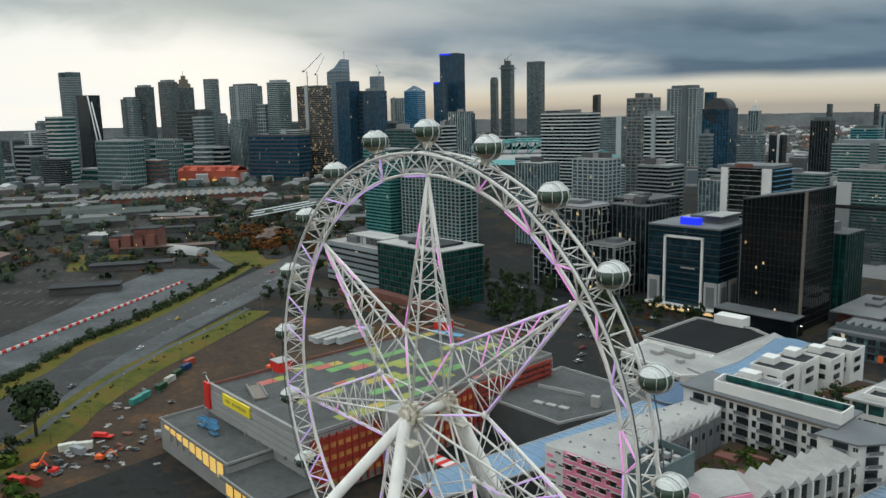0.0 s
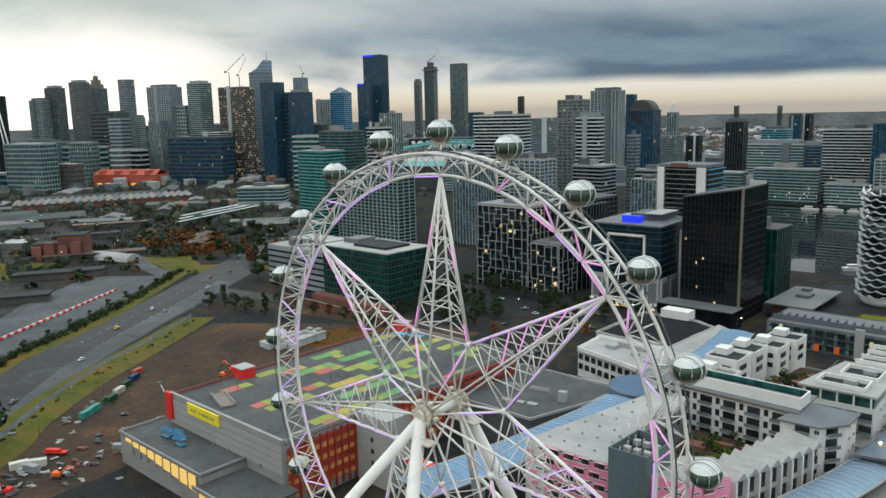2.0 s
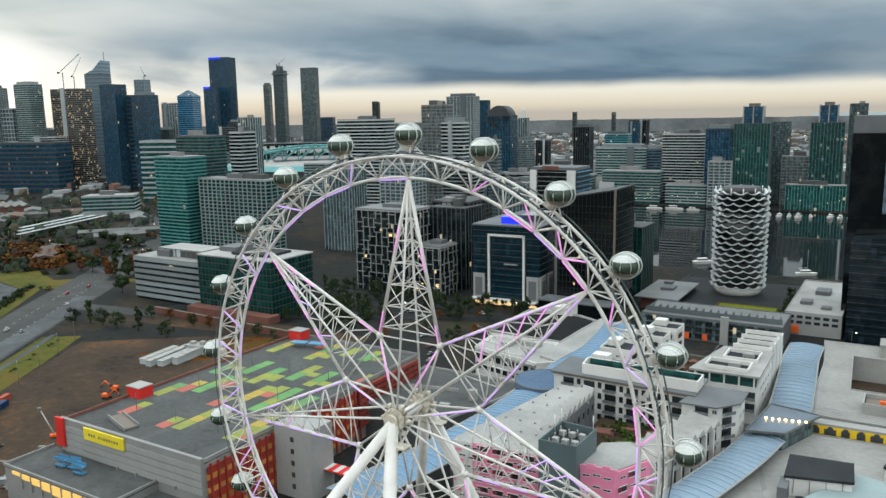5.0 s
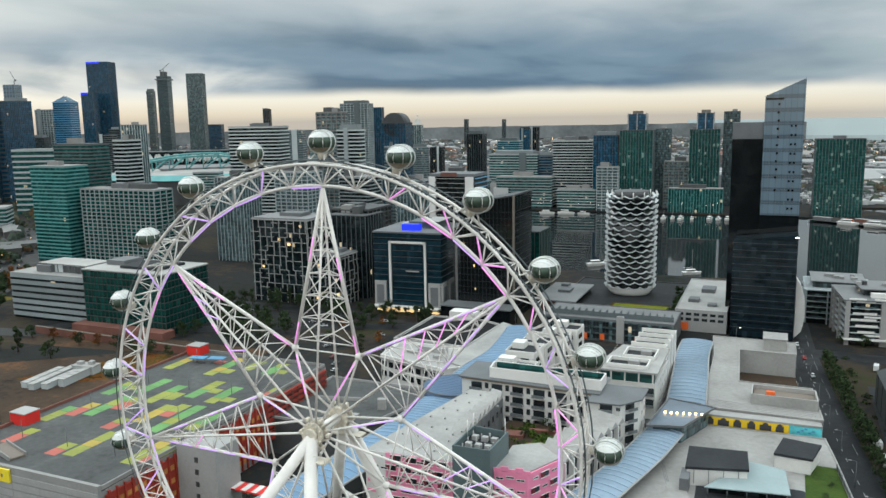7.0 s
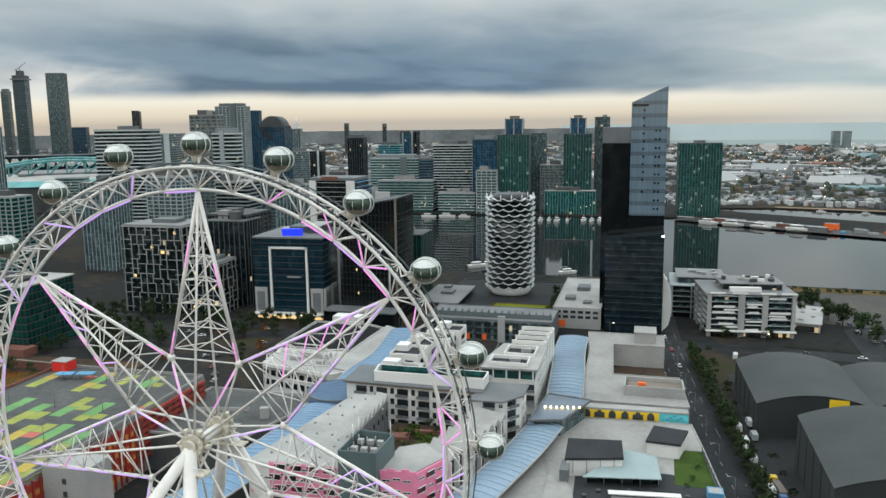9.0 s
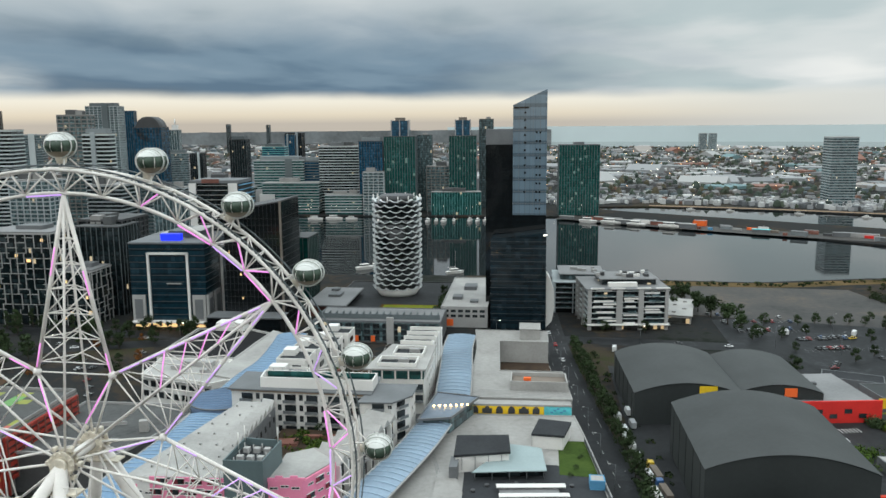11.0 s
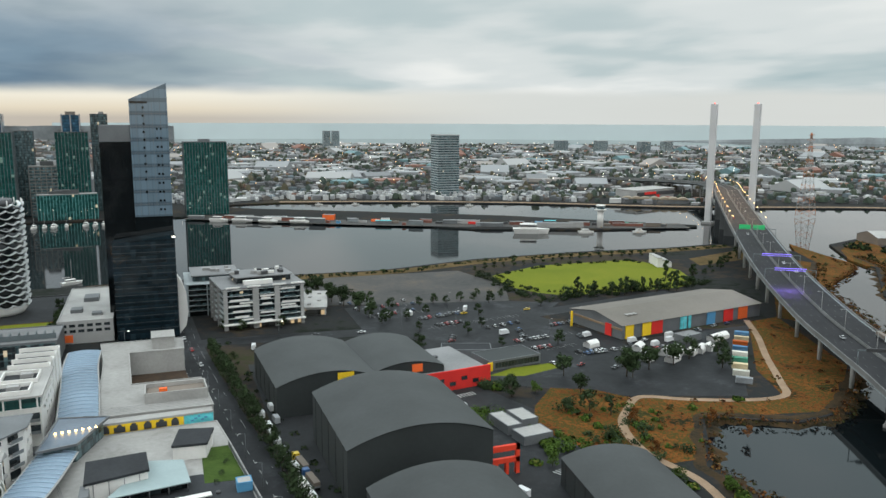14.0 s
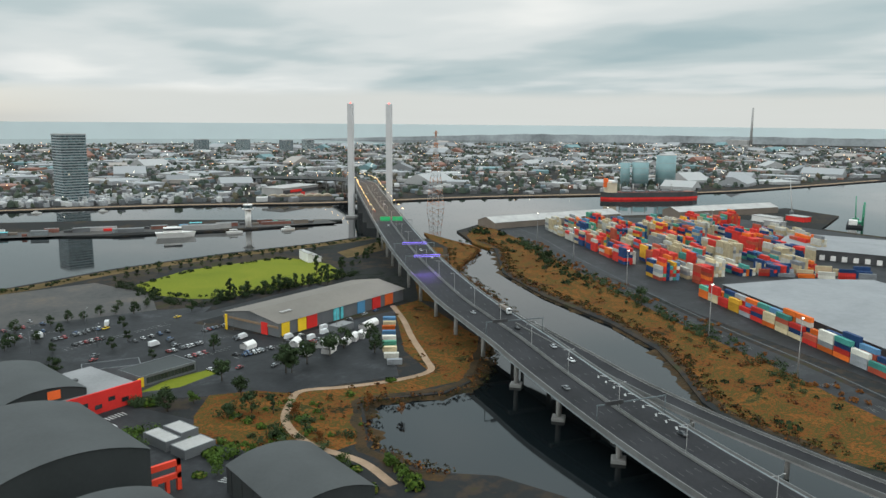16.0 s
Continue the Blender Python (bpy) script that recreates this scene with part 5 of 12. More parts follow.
def checker_block(x, y, w, d, h, label):
    b = thing("checker_apartment_block", label, "building", (x, y, 0))
    part("wall", box(0, 0, h / 2, w, d, h), M["g_dark"], b)
    rng = random.Random(int(x) + 900)
    fh = 3.2
    nf = int(h / fh)
    part("parapet_band", box(0, 0, h - 0.4, w + 1.0, d + 1.0, 0.8), M["pale"], b)
    piers = bmesh.new()
    for side, span in ((0, w), (1, d)):
        n = max(3, round(span / 5.2))
        pw = span / n

        def put_box(u, z, su, sz):
            if side == 0:
                add_box(piers, u, -d / 2 - 0.25, z, su, 0.55, sz)
            else:
                add_box(piers, w / 2 + 0.25, u, z, 0.55, su, sz)
        for j in range(n + 1):
            z = 0.0
            while z < h - 1:                       # uprights shift sideways every few storeys
                run = fh * rng.choice((2, 3, 3, 4))
                run = min(run, h - z)
                put_box(max(-span / 2, min(span / 2, -span / 2 + j * pw + rng.choice((-0.9, 0.0, 0.9)))), z + run / 2, 0.42, run)
                z += run
        for j in range(n):
            z = fh * (1 + (j % 2)) + (fh if rng.random() < 0.3 else 0)
            while z < h:
                put_box(-span / 2 + (j + 0.5) * pw, z, pw + 1.6, 0.42)
                z += fh * rng.choice((2, 2, 3))
    tagged(part("pier_frame", piers, M["pale"], b), kind="stuff")
    for i in range(5):
        part("lit_window", box(rng.uniform(-w / 2 + 2, w / 2 - 2), -d / 2 - 0.05, rng.randint(1, nf - 1) * fh + 1.7, 1.8, 0.2, 1.8), M["pane_lit"], b, "lit warm window")
    part("roof", box(0, 0, h + 0.4, w + 0.4, d + 0.4, 0.8), M["roofgrey"], b)
    part("roof_plant", box(2, 2, h + 2.0, w * 0.4, d * 0.4, 2.5), M["grey"], b)


checker_block(-232, 330, 44, 30, 57, "dark apartment block with a staggered pale concrete frame")
checker_block(-196, 326, 22, 22, 34, "lower dark apartment block with a staggered pale frame")
tower("dark_glass_block", -196, 356, 30, 26, 57, 0, "fins", "g_dark", "grey", 3.2)


def black_white_tower():
    b = thing("black_and_white_tower", "apartment tower with black balconies between white upright walls", "tower", (-133, 395, 0))
    W, D, H = 34, 26, 82
    part("wall", box(0, 0, H / 2, W, D, H), M["g_dark"], b)
    for cx, w in ((-14.5, 5), (13.5, 6)):
        part("white_wall", box(cx, -D / 2 - 0.5, H / 2, w, 1.6, H), M["white"], b)
    sl = part("balcony", box(0, -D / 2 - 1.0, 0, 22, 2.2, 0.35), M["pale"], b)
    sl.location = (-0.6, 0, 4)
    rail = part("balustrade", box(0, -D / 2 - 2.0, 0.6, 22, 0.12, 1.1), M["g_dark"], b)
    rail.location = (-0.6, 0, 4)
    s2 = part("balcony", box(W / 2 + 0.9, 0, 0, 2.0, D, 0.35), M["bluep"], b)
    s2.location = (0, 0, 4)
    for i in range(1, 25):
        again("balcony", sl, b, (-0.6, 0, 4 + i * 3.2))
        again("balustrade", rail, b, (-0.6, 0, 4 + i * 3.2))
        again("balcony", s2, b, (0, 0, 4 + i * 3.2))
    part("roof", box(0, 0, H + 1, W, D, 2), M["grey"], b)
    part("sign_panel", box(-2, -D / 2 - 0.5, H + 1.6, 12, 1, 2.6), M["brick"], b, "dull red-brown sign panel")


black_white_tower()


M["blackmetal"] = mat("black_metal_trim", (0.014, 0.015, 0.016), 0.45, 0, 0.3, 0.1, 1.5, 0.05)


def slant_block():
    b = thing("dark_slanted_office", "dark brown-black glass office with a sloping roof line", "building", (-84, 336, 0))
    W, D, H0, H1 = 34, 38, 70, 76
    bm = box(0, 0, 0.5, W, D, 1)
    for v in bm.verts:
        if v.co.z > 0.5:
            v.co.z = H0 if v.co.x < 0 else H1
        else:
            v.co.z = 0
    part("wall", bm, M["g_black"], b)
    bm = box(0, 0, 0.5, W + 0.6, D + 0.6, 1)
    for v in bm.verts:
        base = H0 if v.co.x < 0 else H1
        v.co.z = base + (0.8 if v.co.z > 0.5 else 0.01)
    part("roof", bm, M["dark"], b)
    f = part("mullion", box(0, 0, 35, 0.2, 0.2, 70), M["blackmetal"], b)
    f.location = (-W / 2, -D / 2 - 0.1, 0)
    for i in range(1, 15):
        again("mullion", f, b, (-W / 2 + i * W / 14, -D / 2 - 0.1, 0), scale=(1, 1, (H0 + (H1 - H0) * i / 14) / H0))
    for i in range(1, 14):
        again("mullion", f, b, (W / 2 + 0.1, -D / 2 + i * D / 13, 0), scale=(1, 1, H1 / H0))
    sb = part("floor_band", box(0, 0, 0, W + 0.3, D + 0.3, 0.25), M["blackmetal"], b)
    sb.location = (0, 0, 4)
    for i in range(1, 17):
        again("floor_band", sb, b, (0, 0, 4 + i * 3.9))
    part("corner_fin", box(W / 2 + 0.8, -D / 2 - 0.8, H1 / 2, 0.5, 3.0, H1 + 2), M["bronze"], b)
    rng = random.Random(3)
    for i in range(5):
        part("lit_window", box(rng.uniform(-15, 15), -D / 2 - 0.06, rng.uniform(8, 54), 0.9, 0.15, 1.5), M["pane_lit"], b, "small lit window")
    part("podium", box(-2, -27, 5, 44, 14, 10), M["g_black"], b)
    part("podium_roof", box(-2, -27, 10.3, 45, 15, 0.6), M["grey"], b)


slant_block()


M["scallop"] = mat("grey_white_scallop_metal", (0.55, 0.57, 0.57), 0.5, 0, 0.15, 0.1, 1, 0.05)


def scallop_tower():
    """Round tower wrapped in white scalloped rings."""
    b = thing("scalloped_round_tower", "round dark glass tower wrapped in rows of white scalloped rings", "tower", (-12, 402, 0))
    R, Z0, Z1 = 15.2, 9.0, 69.0
    bm = bmesh.new()
    add_tube(bm, (0, 0, Z0), (0, 0, Z1 - 1), R, 48)
    part("wall", bm, M["g_black"], b)
    n, levels = 13, 17
    dz = (Z1 - Z0) / levels

    def scallop(odd):
        bm = bmesh.new()
        prev = None
        seg = 8
        for i in range(n * seg + 1):
            u = (i % seg) / seg
            a = 2 * math.pi * (i + (seg / 2 if odd else 0)) / (n * seg)
            dip = math.sin(math.pi * u)
            z = 0.7 - 1.55 * dip
            r0, r1 = R + 0.1, R + 2.0 - 0.6 * dip
            th = 0.26
            cur = [bm.verts.new((rr * math.cos(a), rr * math.sin(a), z + dzz)) for rr, dzz in ((r0, -th), (r1, -th), (r1, th), (r0, th))]
            if prev:
                for q in range(4):
                    bm.faces.new((prev[q], prev[(q + 1) % 4], cur[(q + 1) % 4], cur[q]))
            prev = cur
        return bm
    protos = [part("scallop_ring", scallop(o), M["scallop"], b) for o in (0, 1)]
    for i in range(levels + 1):
        z = Z0 + i * dz + 1.0
        if i < 2:
            protos[i].location = (0, 0, z)
        else:
            again("scallop_ring", protos[i % 2], b, (0, 0, z))
    bm = bmesh.new()
    add_tube(bm, (0, 0, 0), (0, 0, 3), 12, 40, 12)
    add_tube(bm, (0, 0, 3), (0, 0, Z0 + 0.5), 12, 40, R + 1.0)
    part("base_drum", bm, M["white"], b, "white flared base drum")
    bm = bmesh.new()
    add_tube(bm, (0, 0, Z1 - 1), (0, 0, Z1 + 4), 11, 32)
    part("roof_plant", bm, M["dark"], b)
    post = None
    for i in range(14):
        a = 2 * math.pi * i / 14
        p = part("crown_post", tube((0, 0, 0), (0, 0, 4.5), 0.35, 5), M["white"], b) if post is None else again("crown_post", post, b)
        post = post or p
        p.location = ((R + 1.0) * math.cos(a), (R + 1.0) * math.sin(a), Z1 - 0.5)


scallop_tower()


def harbour_tower():
    """Black tower with a silver blade and a lower black wedge in front."""
    b = thing("black_harbour_tower", "tall black glass tower with a slanted silver blade beside it", "tower", (0, 0, 0))

    def slab(name, x0, x1, y0, y1, z0, h0, h1, material, label=""):
        bm = box((x0 + x1) / 2, (y0 + y1) / 2, 0.5, x1 - x0, y1 - y0, 1)
        for v in bm.verts:
            top = v.co.z > 0.5
            v.co.z = (h0 if v.co.x < (x0 + x1) / 2 else h1) if top else z0
        return part(name, bm, material, b, label)
    slab("front_wedge", 56, 88, 326, 344, 0, 54, 58, M["g_wedge"], "black glass front wedge")
    slab("dark_shaft", 52, 68, 346, 372, 0, 108, 108, M["g_black"], "black glass shaft")
    slab("grey_crown", 52, 68, 346, 372, 108.02, 117, 117, M["grey"], "flat grey crown wall")
    slab("lower_blade", 68.1, 88, 345, 366, 0, 66, 66, M["g_black"])
    bl = slab("silver_blade", 68.1, 88, 345, 366, 66.02, 131, 140, M["g_pale"], "slanted silver glass blade")
    w = part("slot_window", box(0, 344.9, 0, 1.0, 0.3, 1.1), M["g_black"], bl)
    w.location = (75, 0, 80)
    for i in range(10):
        again("slot_window", w, bl, (75 + 0.25 * (i % 2), 0, 87 + i * 4.4))
        again("slot_window", w, bl, (82, 0, 70 + i * 5.0), scale=(1, 1, 1))
        again("slot_window", w, bl, (84, 0, 70 + i * 5.0))
    for i in range(8):
        part("panel_joint", box(78, 344.95, 73 + i * 7.2, 19.6, 0.12, 0.15), M["grey"], bl)
    for i in range(4):
        part("panel_joint", box(71.5 + i * 4.2, 344.95, 98, 0.12, 0.12, 63), M["grey"], bl)
    part("slot_window", box(73, 344.85, 129.5, 9, 0.3, 1.0), M["g_black"], bl)
    slab("roof_light", 86.6, 88.2, 325.5, 326, 56.4, 57, 57.2, M["lamp"], "white light at the wedge's corner")
    bm = bmesh.new()
    pr = [(0, 0), (3.5, 4), (5, 12), (4.5, 22), (2, 30), (0, 33)]
    lo = [bm.verts.new((88.5 + x, 334, z)) for x, z in pr]
    hi = [bm.verts.new((88.5 + x, 342, z)) for x, z in pr]
    bm.faces.new(lo[::-1]), bm.faces.new(hi)
    for i in range(len(pr)):
        bm.faces.new((lo[i], lo[(i + 1) % 6], hi[(i + 1) % 6], hi[i]))
    part("white_sail", bm, M["white"], b, "white sail-shaped entrance wall")
    fb = part("floor_band", box(72, 335, 0, 32.3, 18.3, 0.2), M["dark"], b)
    fb.location = (0, 0, 6)
    for i in range(1, 13):
        again("floor_band", fb, b, (0, 0, 6 + i * 3.9))


harbour_tower()


def balcony_block(name, label, x, y, w, d, h, rot=0, trim="white", core="g_dark", bays=5, setback=True):
    b = thing(name, label, "building", (x, y, 0), rot)
    part("wall", box(0, 0, h / 2, w, d, h), M[core], b)
    nf = int(h / 3.3)
    s = part("balcony_slab", box(0, 0, 0, w + 2.4, d + 2.4, 0.45), M[trim], b)
    s.location = (0, 0, 3.3)
    r1 = part("balustrade", box(0, -d / 2 - 1.1, 0.7, w * 0.9, 0.12, 1.0), M["g_grey"], b)
    r1.location = (0, 0, 3.3)
    r2 = part("balustrade", box(w / 2 + 1.1, 0, 0.7, 0.12, d * 0.9, 1.0), M["g_grey"], b)
    r2.location = (0, 0, 3.3)
    rng = random.Random(int(x))
    for i in range(2, nf + 1):
        again("balcony_slab", s, b, (0, 0, i * 3.3))
        if i < nf:
            again("balustrade", r1, b, (rng.uniform(-2, 2), 0, i * 3.3), scale=(rng.uniform(0.6, 1), 1, 1))
            again("balustrade", r2, b, (0, rng.uniform(-2, 2), i * 3.3))
    p = part("pier", box(0, 0, h / 2, 0.7, 2.0, h), M[trim], b)
    p.location = (-w / 2, -d / 2 - 0.2, 0)
    for i in range(1, bays + 1):
        again("pier", p, b, (-w / 2 + w * i / bays, -d / 2 - 0.2, 0))
    for i in range(1, 4):
        again("pier", p, b, (w / 2 + 0.2, -d / 2 + d * i / 3, 0))
    if setback:
        part("penthouse", box(0, 2, h + 1.8, w * 0.8, d * 0.7, 3.4), M["g_grey"], b)
        part("roof", box(0, 2, h + 3.7, w * 0.86, d * 0.78, 0.5), M["roofgrey"], b)
        for i in range(5):
            part("roof_plant", box(rng.uniform(-0.3, 0.3) * w, 2 + rng.uniform(-0.2, 0.2) * d, h + 4.7, rng.uniform(2, 6), rng.uniform(2, 4), 1.6), M["pale"], b)
    return b


def harbour_apartments():
    """Seven storeys of dark glass behind slabs, with white panels and a stepped white roof."""
    b = thing("harbour_apartments", "white and dark glass balcony apartment block with a stepped roof", "building", (134, 351, 0), 6)
    W, D, H = 46, 36, 24
    part("wall", box(0, 0, H / 2, W, D, H), M["g_dark"], b)
    rng = random.Random(12)
    sl = part("balcony_slab", box(0, 0, 0, W + 2.4, D + 2.4, 0.3), M["t_white"], b)
    sl.location = (0, 0, 3.4)
    for k in range(1, 7):
        again("balcony_slab", sl, b, (0, 0, 3.4 + k * 3.3))
    for x, w in ((-22.4, 2.2), (-5.0, 3.4), (7.6, 3.0), (22.6, 1.8)):
        part("pier", box(x, -D / 2 - 0.9, H / 2, w, 1.6, H), M["pale"], b)
    for y in (-6, 8, 17):
        part("pier", box(W / 2 + 0.9, y, H / 2, 1.6, 2.0, H), M["white"], b)
        part("pier", box(-W / 2 - 0.9, y, H / 2, 1.6, 2.0, H), M["pale"], b)
    for k in range(7):
        z = 4.1 + k * 3.3
        for x, w in ((-14, 13), (1.4, 7.4), (15.4, 11)):
            if rng.random() < 0.8:
                white = rng.random() < 0.42
                part("balustrade", box(x + rng.uniform(-1, 1), -D / 2 - 1.15, z, w * rng.uniform(0.6, 1.0), 0.14, 1.1), M["white" if white else "g_grey"], b)
        part("balustrade", box(W / 2 + 1.15, rng.uniform(-4, 4), z, 0.14, D * 0.6, 1.1), M["g_grey"], b)
    part("roof", box(0, 0, H + 0.3, W + 3.4, D + 3.4, 0.6), M["roofgrey"], b)
    part("penthouse", box(3, 4, H + 2.2, W * 0.7, D * 0.6, 3.4), M["g_dark"], b)
    part("penthouse_roof", box(3, 4, H + 4.1, W * 0.76, D * 0.68, 0.5), M["roofgrey"], b)
    part("roof_front", box(-2, -12, H + 1.8, 17, 3, 2.6), M["white"], b)
    for i in range(16):
        part("roof_plant", box(rng.uniform(-14, 18), rng.uniform(-3, 13), H + 5.2, rng.uniform(1.5, 5), rng.uniform(1.4, 3.4), rng.uniform(1.2, 2.6), rng.uniform(-10, 10)), M[rng.choice(("white", "pale", "grey", "dark", "dark"))], b)
    for x in (-18, -6, 9, 20):                     # white frames that fold over the roof edge
        part("portal_frame", box(x, -D / 2 - 1.3, H + 0.9, 8, 1.0, 0.8), M["white"], b)
    for k in range(6):
        part("white_panel", box(-10 + (k % 3) * 12, -D / 2 - 1.25, 5.6 + k * 3.3, 9, 0.3, 1.0), M["white"], b)
    part("street_canopy", box(0, -D / 2 - 2.4, 3.6, W + 2, 3.4, 0.5), M["white"], b)
    part("shopfront", box(0, -D / 2 - 0.3, 1.7, W - 3, 0.5, 3.0), M["g_lit"], b, "partly lit shopfronts")


harbour_apartments()
balcony_block("stepped_apartments", "grey stepped apartment block on the street corner", 112, 392, 34, 40, 20, 0, "t_pale", "g_dark", 3)
cn = thing("white_cafe_building", "low white-roofed building among trees beside the lot", "building", (173, 372, 0), -12)
part("wall", box(0, 0, 2.4, 15, 46, 4.8), M["pale"], cn)
part("roof", box(0, 0, 5.0, 16.4, 47.5, 0.5), M["roofwhite"], cn)
for i in range(4):
    part("roof_unit", box(-3 + (i % 2) * 6, -16 + i * 10, 5.7, 2.4, 3, 1.1), M["pale"], cn)
part("front_glass", box(0, -23.2, 2.0, 13, 0.4, 3.2), M["g_lit"], cn)


def stadium():
    s = thing("stadium", "large oval stadium with teal steel trusses and a pale roof", "stadium", (-800, 915, 0), 40)
    s.scale = (1.22, 1.22, 1.25)
    n = 64

    def ring(a0, b0, z0, a1, b1, z1, material, name, label=""):
        bm = bmesh.new()
        lo = [bm.verts.new((a0 * math.cos(2 * math.pi * i / n), b0 * math.sin(2 * math.pi * i / n), z0)) for i in range(n)]
        hi = [bm.verts.new((a1 * math.cos(2 * math.pi * i / n), b1 * math.sin(2 * math.pi * i / n), z1)) for i in range(n)]
        for i in range(n):
            bm.faces.new((lo[i], lo[(i + 1) % n], hi[(i + 1) % n], hi[i]))
        return part(name, bm, material, s, label)
    ring(122, 100, 0, 126, 104, 30, M["conc_dark"], "wall")
    ring(128, 106, 30, 118, 96, 36, M["teal"], "eave", "teal steel eave")
    ring(118, 96, 36, 60, 46, 40, M["roofwhite"], "roof", "pale sheet roof")
    part("sliding_roof", box(0, 0, 41, 108, 86, 2), M["roofgrey"], s)
    for sy in (-1, 1):
        for i in range(10):
            x0, x1 = -105 + i * 21, -105 + (i + 1) * 21
            zf = lambda x: 40 + 17 * (1 - (x / 108) ** 2)
            bm = bmesh.new()
            add_tube(bm, (x0, sy * 46, zf(x0)), (x1, sy * 46, zf(x1)), 1.5, 5)
            add_tube(bm, (x0, sy * 46, 40), (x1, sy * 46, zf(x1)), 0.8, 4)
            add_tube(bm, (x1, sy * 46, 40), (x1, sy * 46, zf(x1)), 0.8, 4)
            part("truss", bm, M["teal"], s)


stadium()


def pattern_office():
    b = thing("patterned_office", "long dark office with a white leaf-pattern screen", "building", (-1167, 1305, 0), 40)
    b.scale = (1.6, 1.6, 1.15)
    part("wall", box(0, 0, 26, 120, 24, 52), M["g_dark"], b)
    part("roof", box(0, 0, 52.5, 121, 25, 1), M["grey"], b)
    sc = part("screen_panel", box(0, 0, 0, 5, 0.6, 16, 0), M["white"], b)
    for i in range(18):
        sc2 = sc if i == 0 else again("screen_panel", sc, b)
        sc2.location = (-52 + i * 6, -12.6, 40)
        sc2.rotation_euler = (0, 0.35 if i % 2 else -0.35, 0)


pattern_office()

# ---------------- near buildings ----------------
def window_mesh(w, h, frame="white", pane="pane", name="window"):
    """Frame standing proud, glass set back inside it; faces -y, origin at its centre."""
    bm = bmesh.new()
    t = 0.10

    def ring(x, z, y):
        return [bm.verts.new((sx * x, y, sz * z)) for sx, sz in ((-1, -1), (1, -1), (1, 1), (-1, 1))]
    rings = [ring(w / 2, h / 2, 0.0), ring(w / 2, h / 2, -0.14), ring(w / 2 - t, h / 2 - t, -0.14), ring(w / 2 - t, h / 2 - t, -0.03)]
    for u, v in zip(rings, rings[1:]):
        for i in range(4):
            bm.faces.new((u[i], u[(i + 1) % 4], v[(i + 1) % 4], v[i]))
    p = rings[-1]
    m = [bm.verts.new((q, -0.03, sz * (h / 2 - t))) for sz in (-1, 1) for q in (-0.05, 0.05)]
    for f, k in (((p[0], m[0], m[2], p[3]), 1), ((m[0], m[1], m[3], m[2]), 0), ((m[1], p[1], p[2], m[3]), 1)):
        bm.faces.new(f).material_index = k
    me = bpy.data.meshes.new(name)
    bm.to_mesh(me)
    bm.free()
    me.materials.append(M[frame])
    me.materials.append(M[pane])
    return me


WIN = {"std": window_mesh(1.6, 1.5), "dark": window_mesh(2.2, 1.1, "dark"), "tall": window_mesh(1.4, 2.2, "dark"), "wide": window_mesh(3.0, 1.6, "dark"),
       "shop": window_mesh(3.6, 2.8, "dark"), "lit": window_mesh(1.6, 1.5, "white", "pane_lit")}


def windows(parent, kind, x0, x1, y, z0, z1, nx, nz, side="s", jitter=0.0, seed=1, skip=0.0):
    """A field of windows on a wall that faces s (-y), e (+x) or w (-x)."""
    rng = random.Random(seed)
    for i in range(nx):
        for k in range(nz):
            if rng.random() < skip:
                continue
            u = x0 + (x1 - x0) * (i + 0.5) / nx + rng.uniform(-jitter, jitter)
            z = z0 + (z1 - z0) * (k + 0.5) / nz
            ob = new("window", WIN[kind])
            ob.parent = parent
            if side == "s":
                ob.location = (u, y - 0.02, z)
            else:
                ob.location = (y + (0.02 if side == "e" else -0.02), u, z)
                ob.rotation_euler = (0, 0, radians(90 if side == "e" else -90))


def block(name, label, x0, x1, y0, y1, z0, z1, wall, roof, parapet=0.9, category="building", rot=0.0):
    """A flat-roofed body with a roof sheet and a parapet; the origin is its base corner-centre."""
    cx, cy = (x0 + x1) / 2, (y0 + y1) / 2
    w, d = x1 - x0, y1 - y0
    b = thing(name, label, category, (cx, cy, 0), rot)
    part("wall", box(0, 0, (z0 + z1) / 2, w, d, z1 - z0), M[wall], b)
    part("roof", box(0, 0, z1 + 0.06, w - 0.7, d - 0.7, 0.12), M[roof], b)
    if parapet:
        bm = bmesh.new()
        for px, py, sx, sy in ((0, -d / 2 + 0.2, w + 0.1, 0.4), (0, d / 2 - 0.2, w + 0.1, 0.4), (-w / 2 + 0.2, 0, 0.4, d - 0.7), (w / 2 - 0.2, 0, 0.4, d - 0.7)):
            add_box(bm, px, py, z1 + parapet / 2, sx, sy, parapet)
        part("parapet", bm, M[wall], b)
    return b


def plant(parent, spots, z, material="grey"):
    for x, y, w, d, h in spots:
        part("roof_plant", box(x, y, z + h / 2, w, d, h, 0, 0.08), M[material], parent)


M["ochrep"] = mat("ochre_paint", (0.38, 0.28, 0.05), 0.8, 0, 0.2, 0.1, 1.5, 0.05)
M["dim_gallery"] = mat("dim_amber_gallery", (0.22, 0.10, 0.03), 0.4, 0, 0.5, 0.25, 1.2, 0.0, emit=0.7)
M["redscreen"] = mat("dull_red_screen", (0.30, 0.032, 0.020), 0.6, 0, 0.25, 0.2, 2, 0.05)


